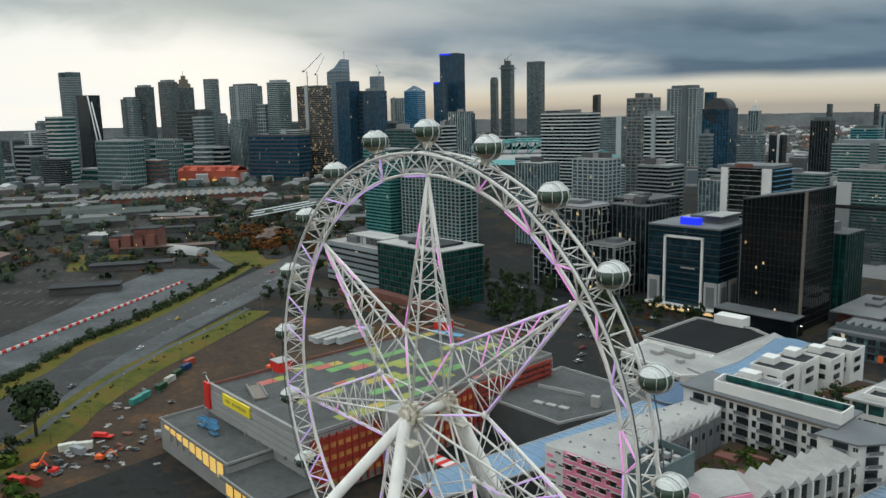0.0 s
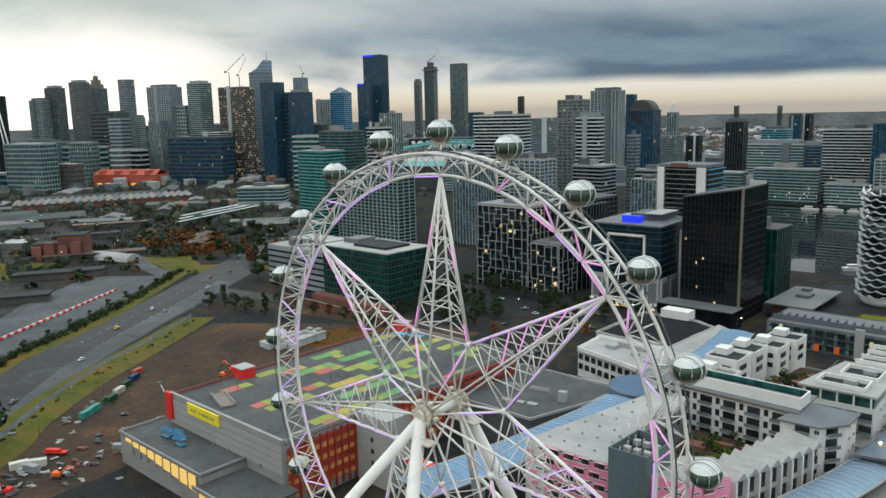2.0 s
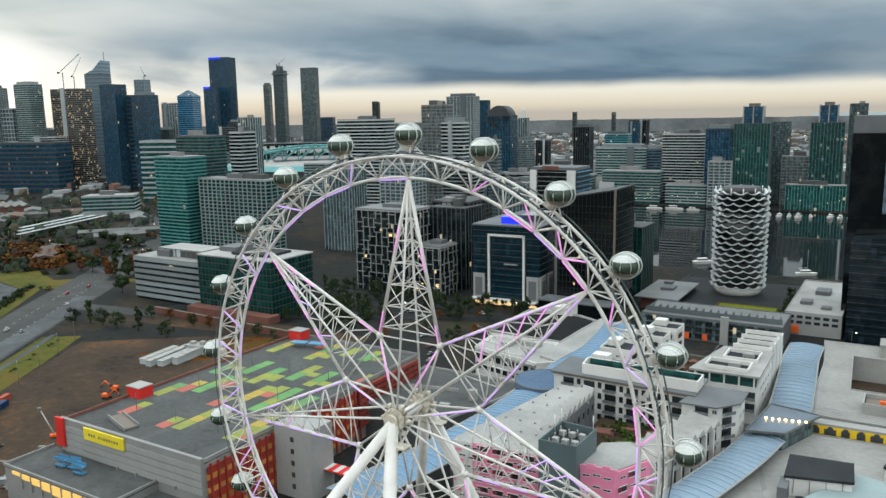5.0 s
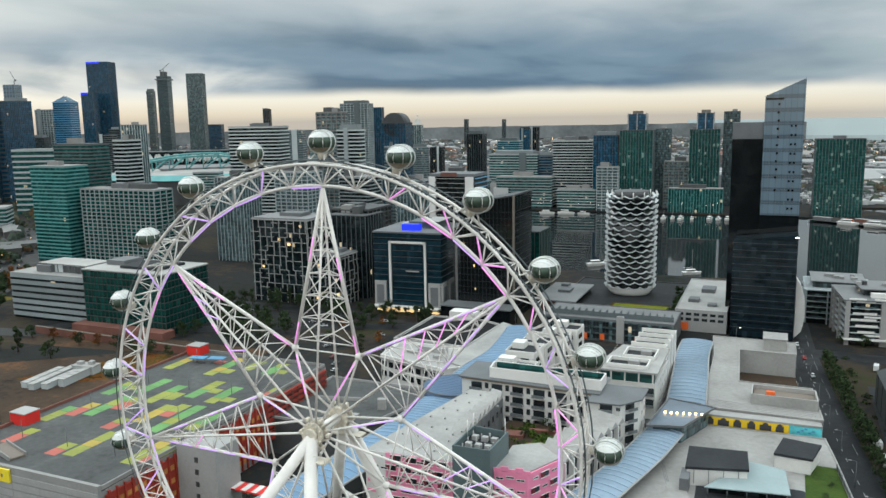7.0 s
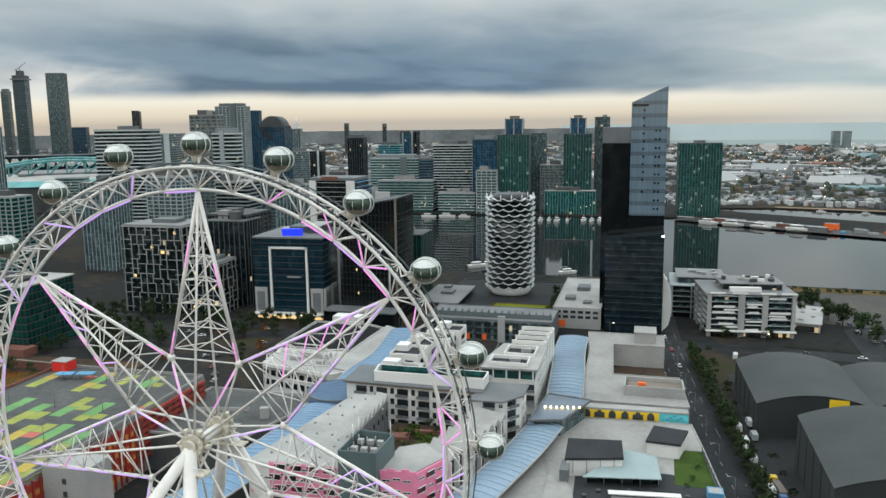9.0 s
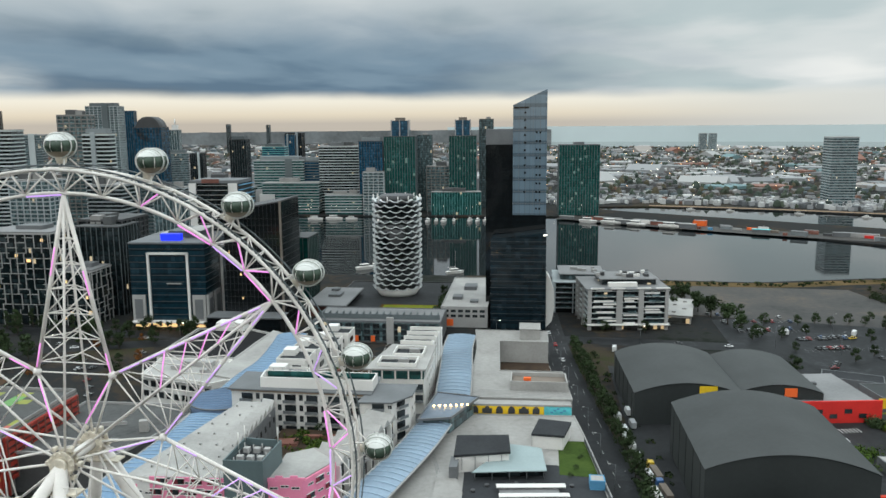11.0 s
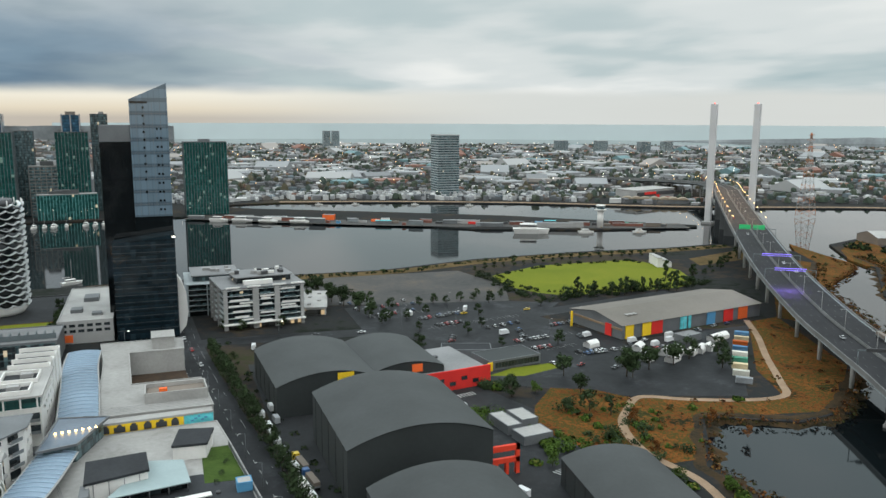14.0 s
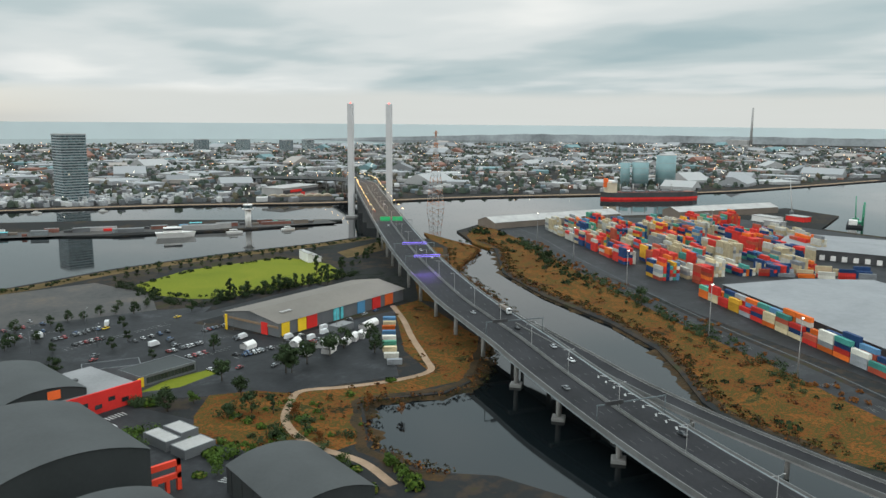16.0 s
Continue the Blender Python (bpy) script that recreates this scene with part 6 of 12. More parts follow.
def district():
    """Multi-level car park over shops, painted parking deck on top."""
    cx, cy = -126, 86
    b = thing("shopping_car_park", "concrete shopping block with a colourfully painted rooftop car park", "building", (cx, cy, 0))
    part("wall", box(0, 0, 10.5, 68, 118, 21), M["concrete"], b)
    part("deck", box(0, 0, 21.2, 67.4, 117.4, 0.5), M["deckroof"], b, "grey rooftop parking deck")
    part("front_wall", box(0, -59.4, 12.2, 68.4, 1.2, 22), M["concrete"], b)
    bd = part("board", box(0, -60.1, 0, 11.2, 0.25, 1.9), M["pale"], b)
    bd.location = (-28, 0, 13)
    for i in range(6):
        for k in range(4):
            if i + k:
                again("board", bd, b, (-28 + i * 11.3, 0, 13 + k * 2.4 - 0.3))
    part("red_panel", box(-33, -60.6, 18.5, 4.2, 0.8, 10), M["red"], b, "red upright panel")
    sg = part("sign", box(-10, -60.5, 20.6, 20, 0.6, 4.0), M["signyellow"], b, "yellow sign with thin dark lettering bars")
    for i, w in enumerate((0.9, 0.9, 0.9, 0.0, 0.9, 0.5, 0.9, 0.9, 0.9, 0.5, 0.9, 0.9)):
        if w:
            part("letter_bar", box(-17 + i * 1.28, -60.85, 20.6, w * 0.7, 0.1, 0.9), M["bronze"], sg)
    for s in (-1,):
        part("kerb_rail", box(s * 33.6, 0, 22.0, 0.5, 117, 1.1), M["brick"], b, "dull red edge barrier")
    part("kerb_rail", box(0, 58.4, 22.0, 67, 0.5, 1.2), M["concrete"], b)
    part("kerb_rail", box(33.7, 0, 22.0, 0.5, 117, 1.2), M["concrete"], b)
    rng = random.Random(21)
    strips = ("limep", "ochrep", "greenp", "limep", "greenp")
    mosaic = ("limep", "greenp", "salmonp", "limep", "ochrep")
    for row in range(6):
        x = -27.0 + row * 10.8
        y = -54.0 + (row * 7) % 12
        while y < 44:
            for dx, chain, odds in ((0, [rng.choice(strips) for _ in range(rng.randint(3, 4))], 0.66), (4.9, ["salmonp", rng.choice(mosaic)] if y < -10 or rng.random() < 0.4 else ["limep"], 0.6)):
                yy = y + (0 if dx == 0 else rng.uniform(2, 9))
                if rng.random() > odds:
                    continue
                for c in chain:
                    n = rng.choice((4.6, 5.2, 7.4))
                    if yy + n < 57:
                        part("painted_bay", box(x + dx, yy + n / 2, 21.47, 4.7, n - 0.15, 0.02), M[c], b)
                    yy += n
            y += rng.uniform(24, 30) if y < -10 else rng.uniform(28, 38)
    for x, y in ((-32, -30), (-30, 55)):
        p = part("lift_house", box(x + 1, y, 23.4, 7, 6, 4.2), M["red"], b, "red lift housing")
        part("lift_roof", box(x + 1, y, 25.6, 7.3, 6.3, 0.3), M["pale"], p)
    for x, y in ((-20, 45), (-12, 47)):
        part("shade_sail", box(x, y, 23.6, 7, 4, 0.3, 12), M["bluep"], b, "blue shade canopy")
        for dx in (-3, 3):
            part("shade_post", tube((x + dx, y, 21.4), (x + dx, y, 23.5), 0.12, 5), M["grey"], b)
    for i in range(4):
        for j in range(3):
            q = part("light_pole", tube((-20 + j * 20, -40 + i * 28, 21.4), (-20 + j * 20, -40 + i * 28, 27.5), 0.1, 5), M["grey"], b)
    part("ramp_cover", box(-14, -50, 21.75, 15, 4.4, 0.7, -18), M["bronze"], b, "brown ramp cover on the deck")
    for k in (-1, 1):
        part("ramp_wall", box(-14 + k * 0.75, -50 + k * 2.3, 22.2, 15.4, 0.35, 1.4, -18), M["concrete"], b)
    # glazed east side with red blades and lit storeys
    for k in range(4):
        part("lit_gallery", box(34.2, -22 + 0, 4 + k * 4.2, 0.5, 72, 1.7), M["dim_gallery"], b, "warm lit parking gallery")
        part("spandrel", box(34.7, -22, 6.2 + k * 4.2, 0.5, 72, 2.2), M["redscreen"], b)
    bl = part("red_blade", box(35.1, 0, 11, 0.7, 0.5, 20), M["redscreen"], b)
    bl.location = (0, -57, 0)
    for i in range(1, 26):
        again("red_blade", bl, b, (0, -57 + i * 2.9, 0))
    # charcoal sheet added so the gaps between louvres come out as shade
    part("screen_backing", box(34.5, 36, 13, 0.3, 42, 15), M["dark"], b)
    for k in range(7):
        part("red_louvre", box(35.1, 36, 6.4 + k * 2.3, 0.9, 42, 1.25), M["redscreen"], b, "long red metal louvre")
    for k in range(11):
        part("screen_post", box(35.7, 16 + k * 4, 13, 0.3, 0.35, 15.4), M["brick"], b)
    part("stair_tower", box(43, -25, 12, 15, 11, 24), M["pale"], b, "pale concrete stair tower")
    for k in range(5):
        part("stair_slot", box(43, -30.6, 4 + k * 4, 1.2, 0.3, 1.6), M["dark"], b)
    # lower shops in front
    part("podium", box(-13, -68, 5.6, 54, 17, 11.2), M["concrete"], b)
    part("podium_roof", box(-13, -68, 11.3, 54.6, 17.6, 0.3), M["deckroof"], b)
    for cx2, cy2, sx2, sy2 in ((-13, -76.6, 54.8, 0.5), (-39.9, -68, 0.5, 17.4), (13.9, -68, 0.5, 17.4)):
        part("podium_parapet", box(cx2, cy2, 11.8, sx2, sy2, 0.9), M["concrete"], b)
    part("low_wing", box(26.5, -68.5, 4.0, 25, 18, 8.0), M["concrete"], b)
    part("low_wing_roof", box(27, -69, 8.3, 27.5, 20.5, 0.6), M["deckroof"], b)
    part("low_wing_parapet", box(27, -79.1, 8.9, 27.5, 0.5, 0.8), M["concrete"], b)
    for i in range(9):                                   # glazing that grows taller towards the entrance
        gh = 1.0 + i * 0.52
        part("clerestory", box(-33 + i * 5.3, -76.7, 10.6 - gh / 2, 4.7, 0.4, gh), M["lamp_gallery"], b, "lit amber clerestory pane")
        part("clerestory_post", box(-30.4 + i * 5.3, -76.8, 8.3, 0.5, 0.5, 5.2), M["concrete"], b)
    for i in range(3):
        part("entrance_glass", box(17.4 + i * 5.6, -77.7, 4.9, 5.0, 0.4, 5.0), M["lamp_gallery"], b, "amber lit entrance glazing")
        part("entrance_mullion", box(20.2 + i * 5.6, -77.9, 4.9, 0.35, 0.4, 5.2), M["dark"], b)
    part("entrance_wall", box(36.4, -77.8, 4.2, 7.6, 0.5, 7.6), M["signyellow"], b, "yellow entrance wall")
    part("entrance_sign", box(35.6, -78.2, 7.0, 6.4, 0.4, 1.5), M["dark"], b, "dark sign board over the entrance")
    for i in range(4):
        part("step_wall", box(-4 + i * 9, -60.4, 11.9, 0.4, 1.4, 1.0), M["concrete"], b)
    st2 = part("striped_awning", box(57, -22, 9.0, 16, 5, 0.5), M["red"], b, "red and white striped entrance awning")
    for i in range(4):
        part("awning_stripe", box(51 + i * 4, -22, 9.27, 1.9, 4.9, 0.05), M["white"], st2)
    return b


M["lamp_gallery"] = glow("amber_lit_glazing", (1.0, 0.62, 0.17), 0.75)
district()


def blue_lift(x, y, z, rz):
    t = thing("scissor_lift", "blue scissor lift parked on the lower roof", "machine", (x, y, z), rz, group="lifts on the roof")
    part("base", box(0, 0, 0.7, 4.2, 1.9, 0.8, 0, 0.1), M["bluep"], t)
    part("platform", box(0, 0, 2.6, 4.4, 2.0, 0.2), M["bluep"], t)
    for s in (-0.9, 0.9):
        part("rail", box(0, s, 3.2, 4.4, 0.1, 1.1), M["bluep"], t)
        part("scissor", tube((-1.8, s * 0.6, 1.1), (1.8, s * 0.6, 2.5), 0.12, 4), M["grey"], t)
        part("scissor", tube((1.8, s * 0.6, 1.1), (-1.8, s * 0.6, 2.5), 0.12, 4), M["grey"], t)
    for sx in (-1.5, 1.5):
        for s in (-0.8, 0.8):
            part("wheel", tube((sx, s - 0.15, 0.35), (sx, s + 0.15, 0.35), 0.35, 10), M["tyre"], t)


blue_lift(-148, 18, 11.45, 8)
blue_lift(-143, 19, 11.45, 12)
blue_lift(-138, 17.5, 11.45, 4)


def low_white_store():
    """Four long prefabricated sheds side by side, of uneven length."""
    for i, (dx, L, h, z) in enumerate(((0, 24, 2.6, 0), (5.4, 29, 2.9, 0), (10.6, 26, 2.6, 0), (15.6, 18, 3.6, 0))):
        sd = thing("site_shed", "long white flat-roofed site shed beside the car park", "shed", (-247 + dx, 136 + i * 1.5, 0), 8, group="site sheds")
        part("wall", box(0, 0, h / 2, 3.4, L, h), M["t_white"], sd)
        part("roof", box(0, 0, h + 0.12, 3.9, L + 0.6, 0.24), M["roofwhite"], sd)
        for k in range(4):
            part("roof_seam", box(0, -L / 2 + (k + 0.5) * L / 4, h + 0.27, 3.8, 0.2, 0.08), M["grey"], sd)
        for k in range(3):
            part("window", box(-1.73, -L / 3 + k * L / 3, h * 0.55, 0.1, 2.0, 1.1), M["pane"], sd)
    pd = thing("site_shed", "low white plant shed with roof units beside the site", "shed", (-236, 152, 0), 8, group="site sheds")
    part("wall", box(0, 0, 2.0, 12, 6, 4.0), M["t_white"], pd)
    part("roof", box(0, 0, 4.15, 12.6, 6.6, 0.3), M["roofwhite"], pd)
    plant(pd, ((-3, 0, 3, 2.4, 1.4), (3, 0.5, 2.6, 2.6, 1.8)), 4.3, "pale")


low_white_store()

M["ribpale"] = mat("pale_rib_steel", (0.30, 0.40, 0.50), 0.5, 0, 0.1, 0.3, 2, 0.0)
M["bluedisc"] = mat("slate_blue_steel", (0.075, 0.12, 0.20), 0.45, 0.1, 0.25, 0.08, 1.0, 0.05)
M["walkglass"] = mat("grey_blue_glass_roof", (0.12, 0.15, 0.19), 0.25, 0, 0.2, 0.1, 1.0, 0.03)
M["paleroof"] = patchy("stained_pale_membrane", ((0.215, 0.205, 0.192), (0.265, 0.254, 0.24), (0.295, 0.284, 0.27), (0.33, 0.32, 0.305)), 0.06, 0.5, 0.7, 0.1, 0.3)
M["mintroof"] = mat("pale_mint_sheet", (0.27, 0.335, 0.34), 0.5, 0, 0.12, 0.1, 1.2, 0.05)
M["grassdark"] = patchy("lawn_grass", ((0.03, 0.05, 0.012), (0.045, 0.075, 0.016), (0.06, 0.09, 0.02)), 0.1, 0.8)


# ---------------- the lane of shops and apartments ----------------
def solid(parent, name, outline, z0, z1, material, label=""):
    return part(name, plate(outline, z0, z1), material, parent, label)


def rim(parent, outline, z, h, material, t=0.45, name="parapet"):
    """A low wall round a roof's outline."""
    bm = bmesh.new()
    n = len(outline)
    rows = []
    for i in range(n):
        p, a, b = (Vector(outline[k % n]) for k in (i, i - 1, i + 1))
        u, v = (p - a).normalized(), (b - p).normalized()
        m = Vector((u.y + v.y, -u.x - v.x))
        m = m / max(0.4, m.dot(Vector((u.y, -u.x))))
        rows.append([bm.verts.new((p.x + m.x * q, p.y + m.y * q, zz)) for q, zz in ((t / 2, z), (t / 2, z + h), (-t / 2, z + h), (-t / 2, z))])
    for i in range(n):
        for k in range(4):
            bm.faces.new((rows[i][k], rows[(i + 1) % n][k], rows[(i + 1) % n][(k + 1) % 4], rows[i][(k + 1) % 4]))
    bmesh.ops.recalc_face_normals(bm, faces=bm.faces)
    return part(name, bm, material, parent)


M["blackfelt"] = mat("wet_black_felt", (0.009, 0.009, 0.010), 0.8, 0, 0.4, 0.08, 0.9, 0.1, spec=0.15)


def low_blocks():
    b = thing("low_grey_roof", "low block with a grey parking roof and a white vent box", "building")
    o = [(-94, 106), (-56, 106), (-48, 134), (-47, 153), (-94, 153)]
    solid(b, "wall", o, 0, 13.6, M["conc_dark"])
    solid(b, "roof", [(-93.4, 106.6), (-56.4, 106.6), (-48.6, 134.2), (-47.6, 152.4), (-93.4, 152.4)], 13.6, 13.75, M["deckroof"])
    rim(b, o, 13.6, 1.0, M["pale"])
    part("vent_box", box(-57, 128, 15.8, 3.2, 2.2, 4.2, 20, 0.1), M["roofwhite"], b, "white vent box")
    for i in range(3):
        part("skylight", box(-74 + i * 5, 116 + i * 1.2, 14.1, 4.0, 2.2, 0.6, 8), M["roofwhite"], b)
    part("ramp_wall", box(-76, 131, 14.4, 20, 0.4, 1.4, 12), M["pale"], b)
    b = thing("dark_roofed_store", "white-rimmed store with a large dark flat roof", "building")
    o = [(-96, 216), (-57, 214), (-55, 258), (-66, 264), (-96, 264)]
    solid(b, "wall", o, 0, 13.4, M["white"])
    solid(b, "roof", [(-95, 217), (-58, 215), (-56, 257.5), (-66.4, 263), (-95, 263)], 13.4, 13.6, M["blackfelt"], "black felt roof")
    rim(b, o, 13.4, 0.9, M["roofwhite"], 0.9)
    solid(b, "roof_strip", [(-57, 190), (-46, 186), (-45, 210), (-46, 258), (-55, 264), (-57, 240)], 0, 14.0, M["roofwhite"], "pale curving roof strip")
    part("roof_room", box(-78, 266, 15.6, 15, 8, 4.6), M["white"], b)
    b = thing("white_terrace_block", "white two-storey terrace block with shaded openings", "building")
    o = [(-90, 190), (-54, 180), (-48, 186), (-58, 213), (-92, 213)]
    solid(b, "wall", o, 0, 13.0, M["white"])
    solid(b, "roof", [(-89, 191.5), (-55, 182), (-50, 186.6), (-59, 212), (-91, 212)], 13.0, 13.15, M["roofwhite"])
    rim(b, o, 13.0, 0.9, M["white"])
    for i in range(9):
        u = (i + 0.5) / 9
        for k in range(2):
            part("window", box(-90 + 36 * u, 190 - 10 * u - 0.1, 5.2 + k * 4.6, 2.6, 0.4, 2.6, -15.5), M["pane"], b)
    part("shade_slab", box(-72, 184.2, 12.6, 36, 1.6, 0.5, -15.5), M["roofwhite"], b)
    for i, (x, y, w, d, h) in enumerate(((-70, 205, 14, 4, 2.2), (-78, 200, 5, 4, 1.6), (-64, 196, 3, 3, 1.4))):
        part("roof_plant", box(x, y, 13.2 + h / 2, w, d, h, -6, 0.1), M["pale"], b)


low_blocks()


def loggia_mesh(w, h, back):
    """Recessed opening with a coloured lining, faces -y."""
    bm = bmesh.new()
    add_box(bm, 0, 0.02, 0, w, 0.06, h)
    add_box(bm, 0, -0.12, h / 2 + 0.06, w + 0.24, 0.3, 0.12)
    add_box(bm, 0, -0.12, -h / 2 - 0.06, w + 0.24, 0.3, 0.12)
    add_box(bm, w * 0.18, -0.03, 0, w * 0.5, 0.06, h * 0.86)
    bm.faces.ensure_lookup_table()
    for f in bm.faces[6:18]:
        f.material_index = 1
    for f in bm.faces[18:]:
        f.material_index = 2
    me = bpy.data.meshes.new("window")
    bm.to_mesh(me)
    bm.free()
    for k in (back, "white", "pane"):
        me.materials.append(M[k])
    return me


M["wine"] = mat("wine_red_lining", (0.16, 0.015, 0.025), 0.7, 0, 0.2, 0.5, 2, 0.05)
LOGGIA = {"big": loggia_mesh(3.4, 1.7, "wine"), "slot": window_mesh(2.3, 0.75, "white")}


def put(name, me, parent, loc, rz=0.0):
    ob = new(name, me)
    ob.parent, ob.location, ob.rotation_euler = parent, loc, (0, 0, radians(rz))
    return ob


def pink_building():
    b = thing("pink_apartments", "pink apartment building with dark loggias and a sawtooth white roof", "building")
    solid(b, "podium", [(-33, 73), (16, 74.5), (32, 132), (30, 140), (-34, 140)], 0, 8, M["conc_dark"])
    # west wing: white roof, sawtooth edge over the courtyard
    ww = [(-33.5, 73.5), (-5, 74.5), (-5, 88), (-14, 92), (-14, 133), (-23, 133)]
    solid(b, "west_wing", ww, 8, 23.6, M["pale"])
    solid(b, "roof", [(-33.8, 73.2), (-4.8, 74.2), (-4.8, 88.4), (-13.6, 92.4), (-13.4, 133.4), (-23.2, 133.4)], 23.6, 24.0, M["roofwhite"], "pale sheet roof")
    for i in range(9):
        y = 93.5 + i * 4.4
        bm = bmesh.new()
        v = [bm.verts.new(p) for p in ((-14.6, y, 23.9), (-10.6, y, 22.4), (-10.6, y + 4.3, 22.4), (-14.6, y + 4.3, 23.9), (-14.6, y + 4.3, 25.6), (-10.6, y + 4.3, 25.0))]
        for f in ((0, 1, 5, 4), (1, 2, 5), (0, 4, 3), (2, 3, 4, 5), (0, 3, 2, 1)):
            bm.faces.new([v[k] for k in f])
        part("sawtooth_roof", bm, M["roofwhite"], b)
        part("courtyard_wall", box(-12.2, y + 2.1, 15.2, 3.6, 4.1, 14.2), M["grey"], b)
        put("window", WIN["tall"], b, (-10.38, y + 2.1, 18.5), 90)
    pf = part("pink_face", plate([(-27, 73.2), (-5, 74.0), (-5, 74.5), (-27, 73.7)], 3, 23.9), M["pink"], b)
    part("white_corner", plate([(-33.6, 72.9), (-27, 73.2), (-27, 73.7), (-33.6, 73.5)], 3, 23.9), M["white"], b)
    for k in range(6):
        z = 6.6 + k * 3.25
        for i in range(5):
            x = -29.6 + i * 5.0 + (1.1 if k % 2 else -0.6)
            yy = 73.5 + (x + 33) * 0.0365 - 0.80
            if x > -28:
                put("window", LOGGIA["big"], pf, (x, yy, z), 2)
            else:
                put("window", LOGGIA["slot"], pf, (x, yy, z), 2)
            put("window", LOGGIA["slot"], pf, (x + 2.9, yy + 0.08, z + (0.9 if i % 2 else -0.4)), 2)
        part("pink_band", box(-30.4 - k * 0.25, 72.86, z - 1.7, 5.6 - k * 0.7, 0.3, 0.9, 2), M["pink"], b)
    for i in range(26):
        part("roof_vent", box(-29 + (i % 4) * 5.2 + (i // 4) * 1.1, 79 + (i // 4) * 8.2, 24.3, 0.55, 0.55, 0.6), M["pale"], b)
    # stair and plant block with a sunken top
    st = part("stair_block", plate([(-4.6, 71.6), (6.6, 71.9), (7.2, 86.6), (-4.2, 87.4)], 0, 28.3), M["greengrey"], b, "grey-green stair and plant block")
    rim(b, [(-4.4, 71.8), (6.4, 72.1), (7.0, 86.4), (-4.0, 87.2)], 28.3, 2.1, M["greengrey"], 0.4, "plant_screen")
    solid(b, "plant_floor", [(-4.2, 72.1), (6.2, 72.4), (6.8, 86.2), (-3.8, 86.9)], 28.3, 28.42, M["roofdark"])
    rng = random.Random(5)
    for i in range(11):
        x, y = -2.6 + (i % 4) * 2.6, 74.5 + (i // 4) * 4.3
        part("vent_pipe", tube((x, y, 28.3), (x, y, 29.2 + rng.uniform(0, 1.5)), 0.2, 7), M["pale"], st)
    for i in range(6):
        part("roof_unit", box(-1.5 + (i % 3) * 3.0, 76.5 + (i // 3) * 5.5, 29.1, 1.9, 1.6, 1.5, 0, 0.1), M["pale"], st)
    for x, y in ((-3.8, 86.6), (6.4, 85.8), (-3.6, 81)):
        part("aerial", tube((x, y, 29.8), (x, y, 34.5), 0.16, 6), M["white"], st)
    # south wing with a pink south-east front
    sw = [(6.8, 74.6), (16.4, 75.6), (22.6, 88.6), (13.5, 96.5), (6.8, 92)]
    solid(b, "south_wing", sw, 8, 23.3, M["pink"])
    solid(b, "roof", [(6.6, 75.2), (16.1, 76.1), (22.2, 88.8), (13.4, 96.9), (6.6, 92.4)], 23.3, 23.7, M["roofwhite"])
    for i in range(5):
        part("wave_parapet", box(7.8 + i * 2.1, 74.75 + i * 0.21, 23.6 + (0.7 if i % 2 else 0.1), 2.15, 0.4, 1.2, 6), M["pink"], b)
    for k in range(5):
        z = 7.5 + k * 3.5
        for i in range(3):
            put("window", LOGGIA["slot"], b, (8.6 + i * 3.0, 74.35 + i * 0.31, z + 0.5 * (i % 2)), 6)
        for i in range(3):
            u = 0.2 + i * 0.28
            put("window", LOGGIA["big" if (i + k) % 2 else "slot"], b, (16.6 + 6.2 * u + 0.15, 75.6 + 13 * u - 0.1, z), 64.5)
    # town houses in a sawtooth row
    ux2, uy2 = 0.262, 0.965
    for i in range(8):
        s0, s1 = i * 5.0, (i + 1) * 5.0
        P0 = (12.8, 94.6)

        def at(s, w, z):
            return (P0[0] + ux2 * s + uy2 * w, P0[1] + uy2 * s - ux2 * w, z)
        h = part("town_house", plate([at(s0, 0.2, 0)[:2], at(s0, 9.0, 0)[:2], at(s1, 9.0, 0)[:2], at(s1, 0.2, 0)[:2]], 6, 20.6), M["white"], b)
        bm = bmesh.new()
        pts = [at(s0, -0.3, 20.6), at(s0, 10.4, 20.6), at(s1, 10.4, 20.6), at(s1, -0.3, 20.6), at((s0 + s1) / 2 + 1.0, -0.3, 23.4), at((s0 + s1) / 2 + 1.0, 10.4, 22.6)]
        v = [bm.verts.new(p) for p in pts]
        for f in ((0, 1, 5, 4), (1, 2, 5), (2, 3, 4, 5), (3, 0, 4), (0, 3, 2, 1)):
            bm.faces.new([v[k] for k in f])
        bmesh.ops.recalc_face_normals(bm, faces=bm.faces)
        part("sawtooth_roof", bm, M["roofwhite"], h)
        c1 = at(s0 + 0.3, 9.8, 13.4)
        part("party_wall", box(c1[0], c1[1], 13.2, 1.8, 0.6, 14.6, -15.2), M["white"], h)
        c4 = at((s0 + s1) / 2 + 0.3, 9.02, 13)
        part("recess", box(c4[0], c4[1], 13.2, 0.3, 3.9, 13.4, -15.2), M["g_dark"], h, "dark recessed glazing")
        for k in range(3):
            c2 = at((s0 + s1) / 2 + 0.2, 9.22, 8.6 + k * 4.2)
            put("window", WIN["wide"], h, c2, 74.8)
        c3 = at((s0 + s1) / 2 + 0.2, 9.6, 14.2)
        part("balcony", box(c3[0], c3[1], 14.8, 1.2, 3.6, 0.9, -15.2), M["pale"], h)
    # courtyard garden
    solid(b, "garden", [(-10, 93), (6, 93), (14, 98), (24, 138), (-10, 139)], 8, 12.0, M["mud"], "brown paved courtyard with beds")
    solid(b, "lawn", [(2, 112), (16, 112), (19, 128), (4, 130)], 12.0, 12.15, M["grassdark"], "courtyard lawn")
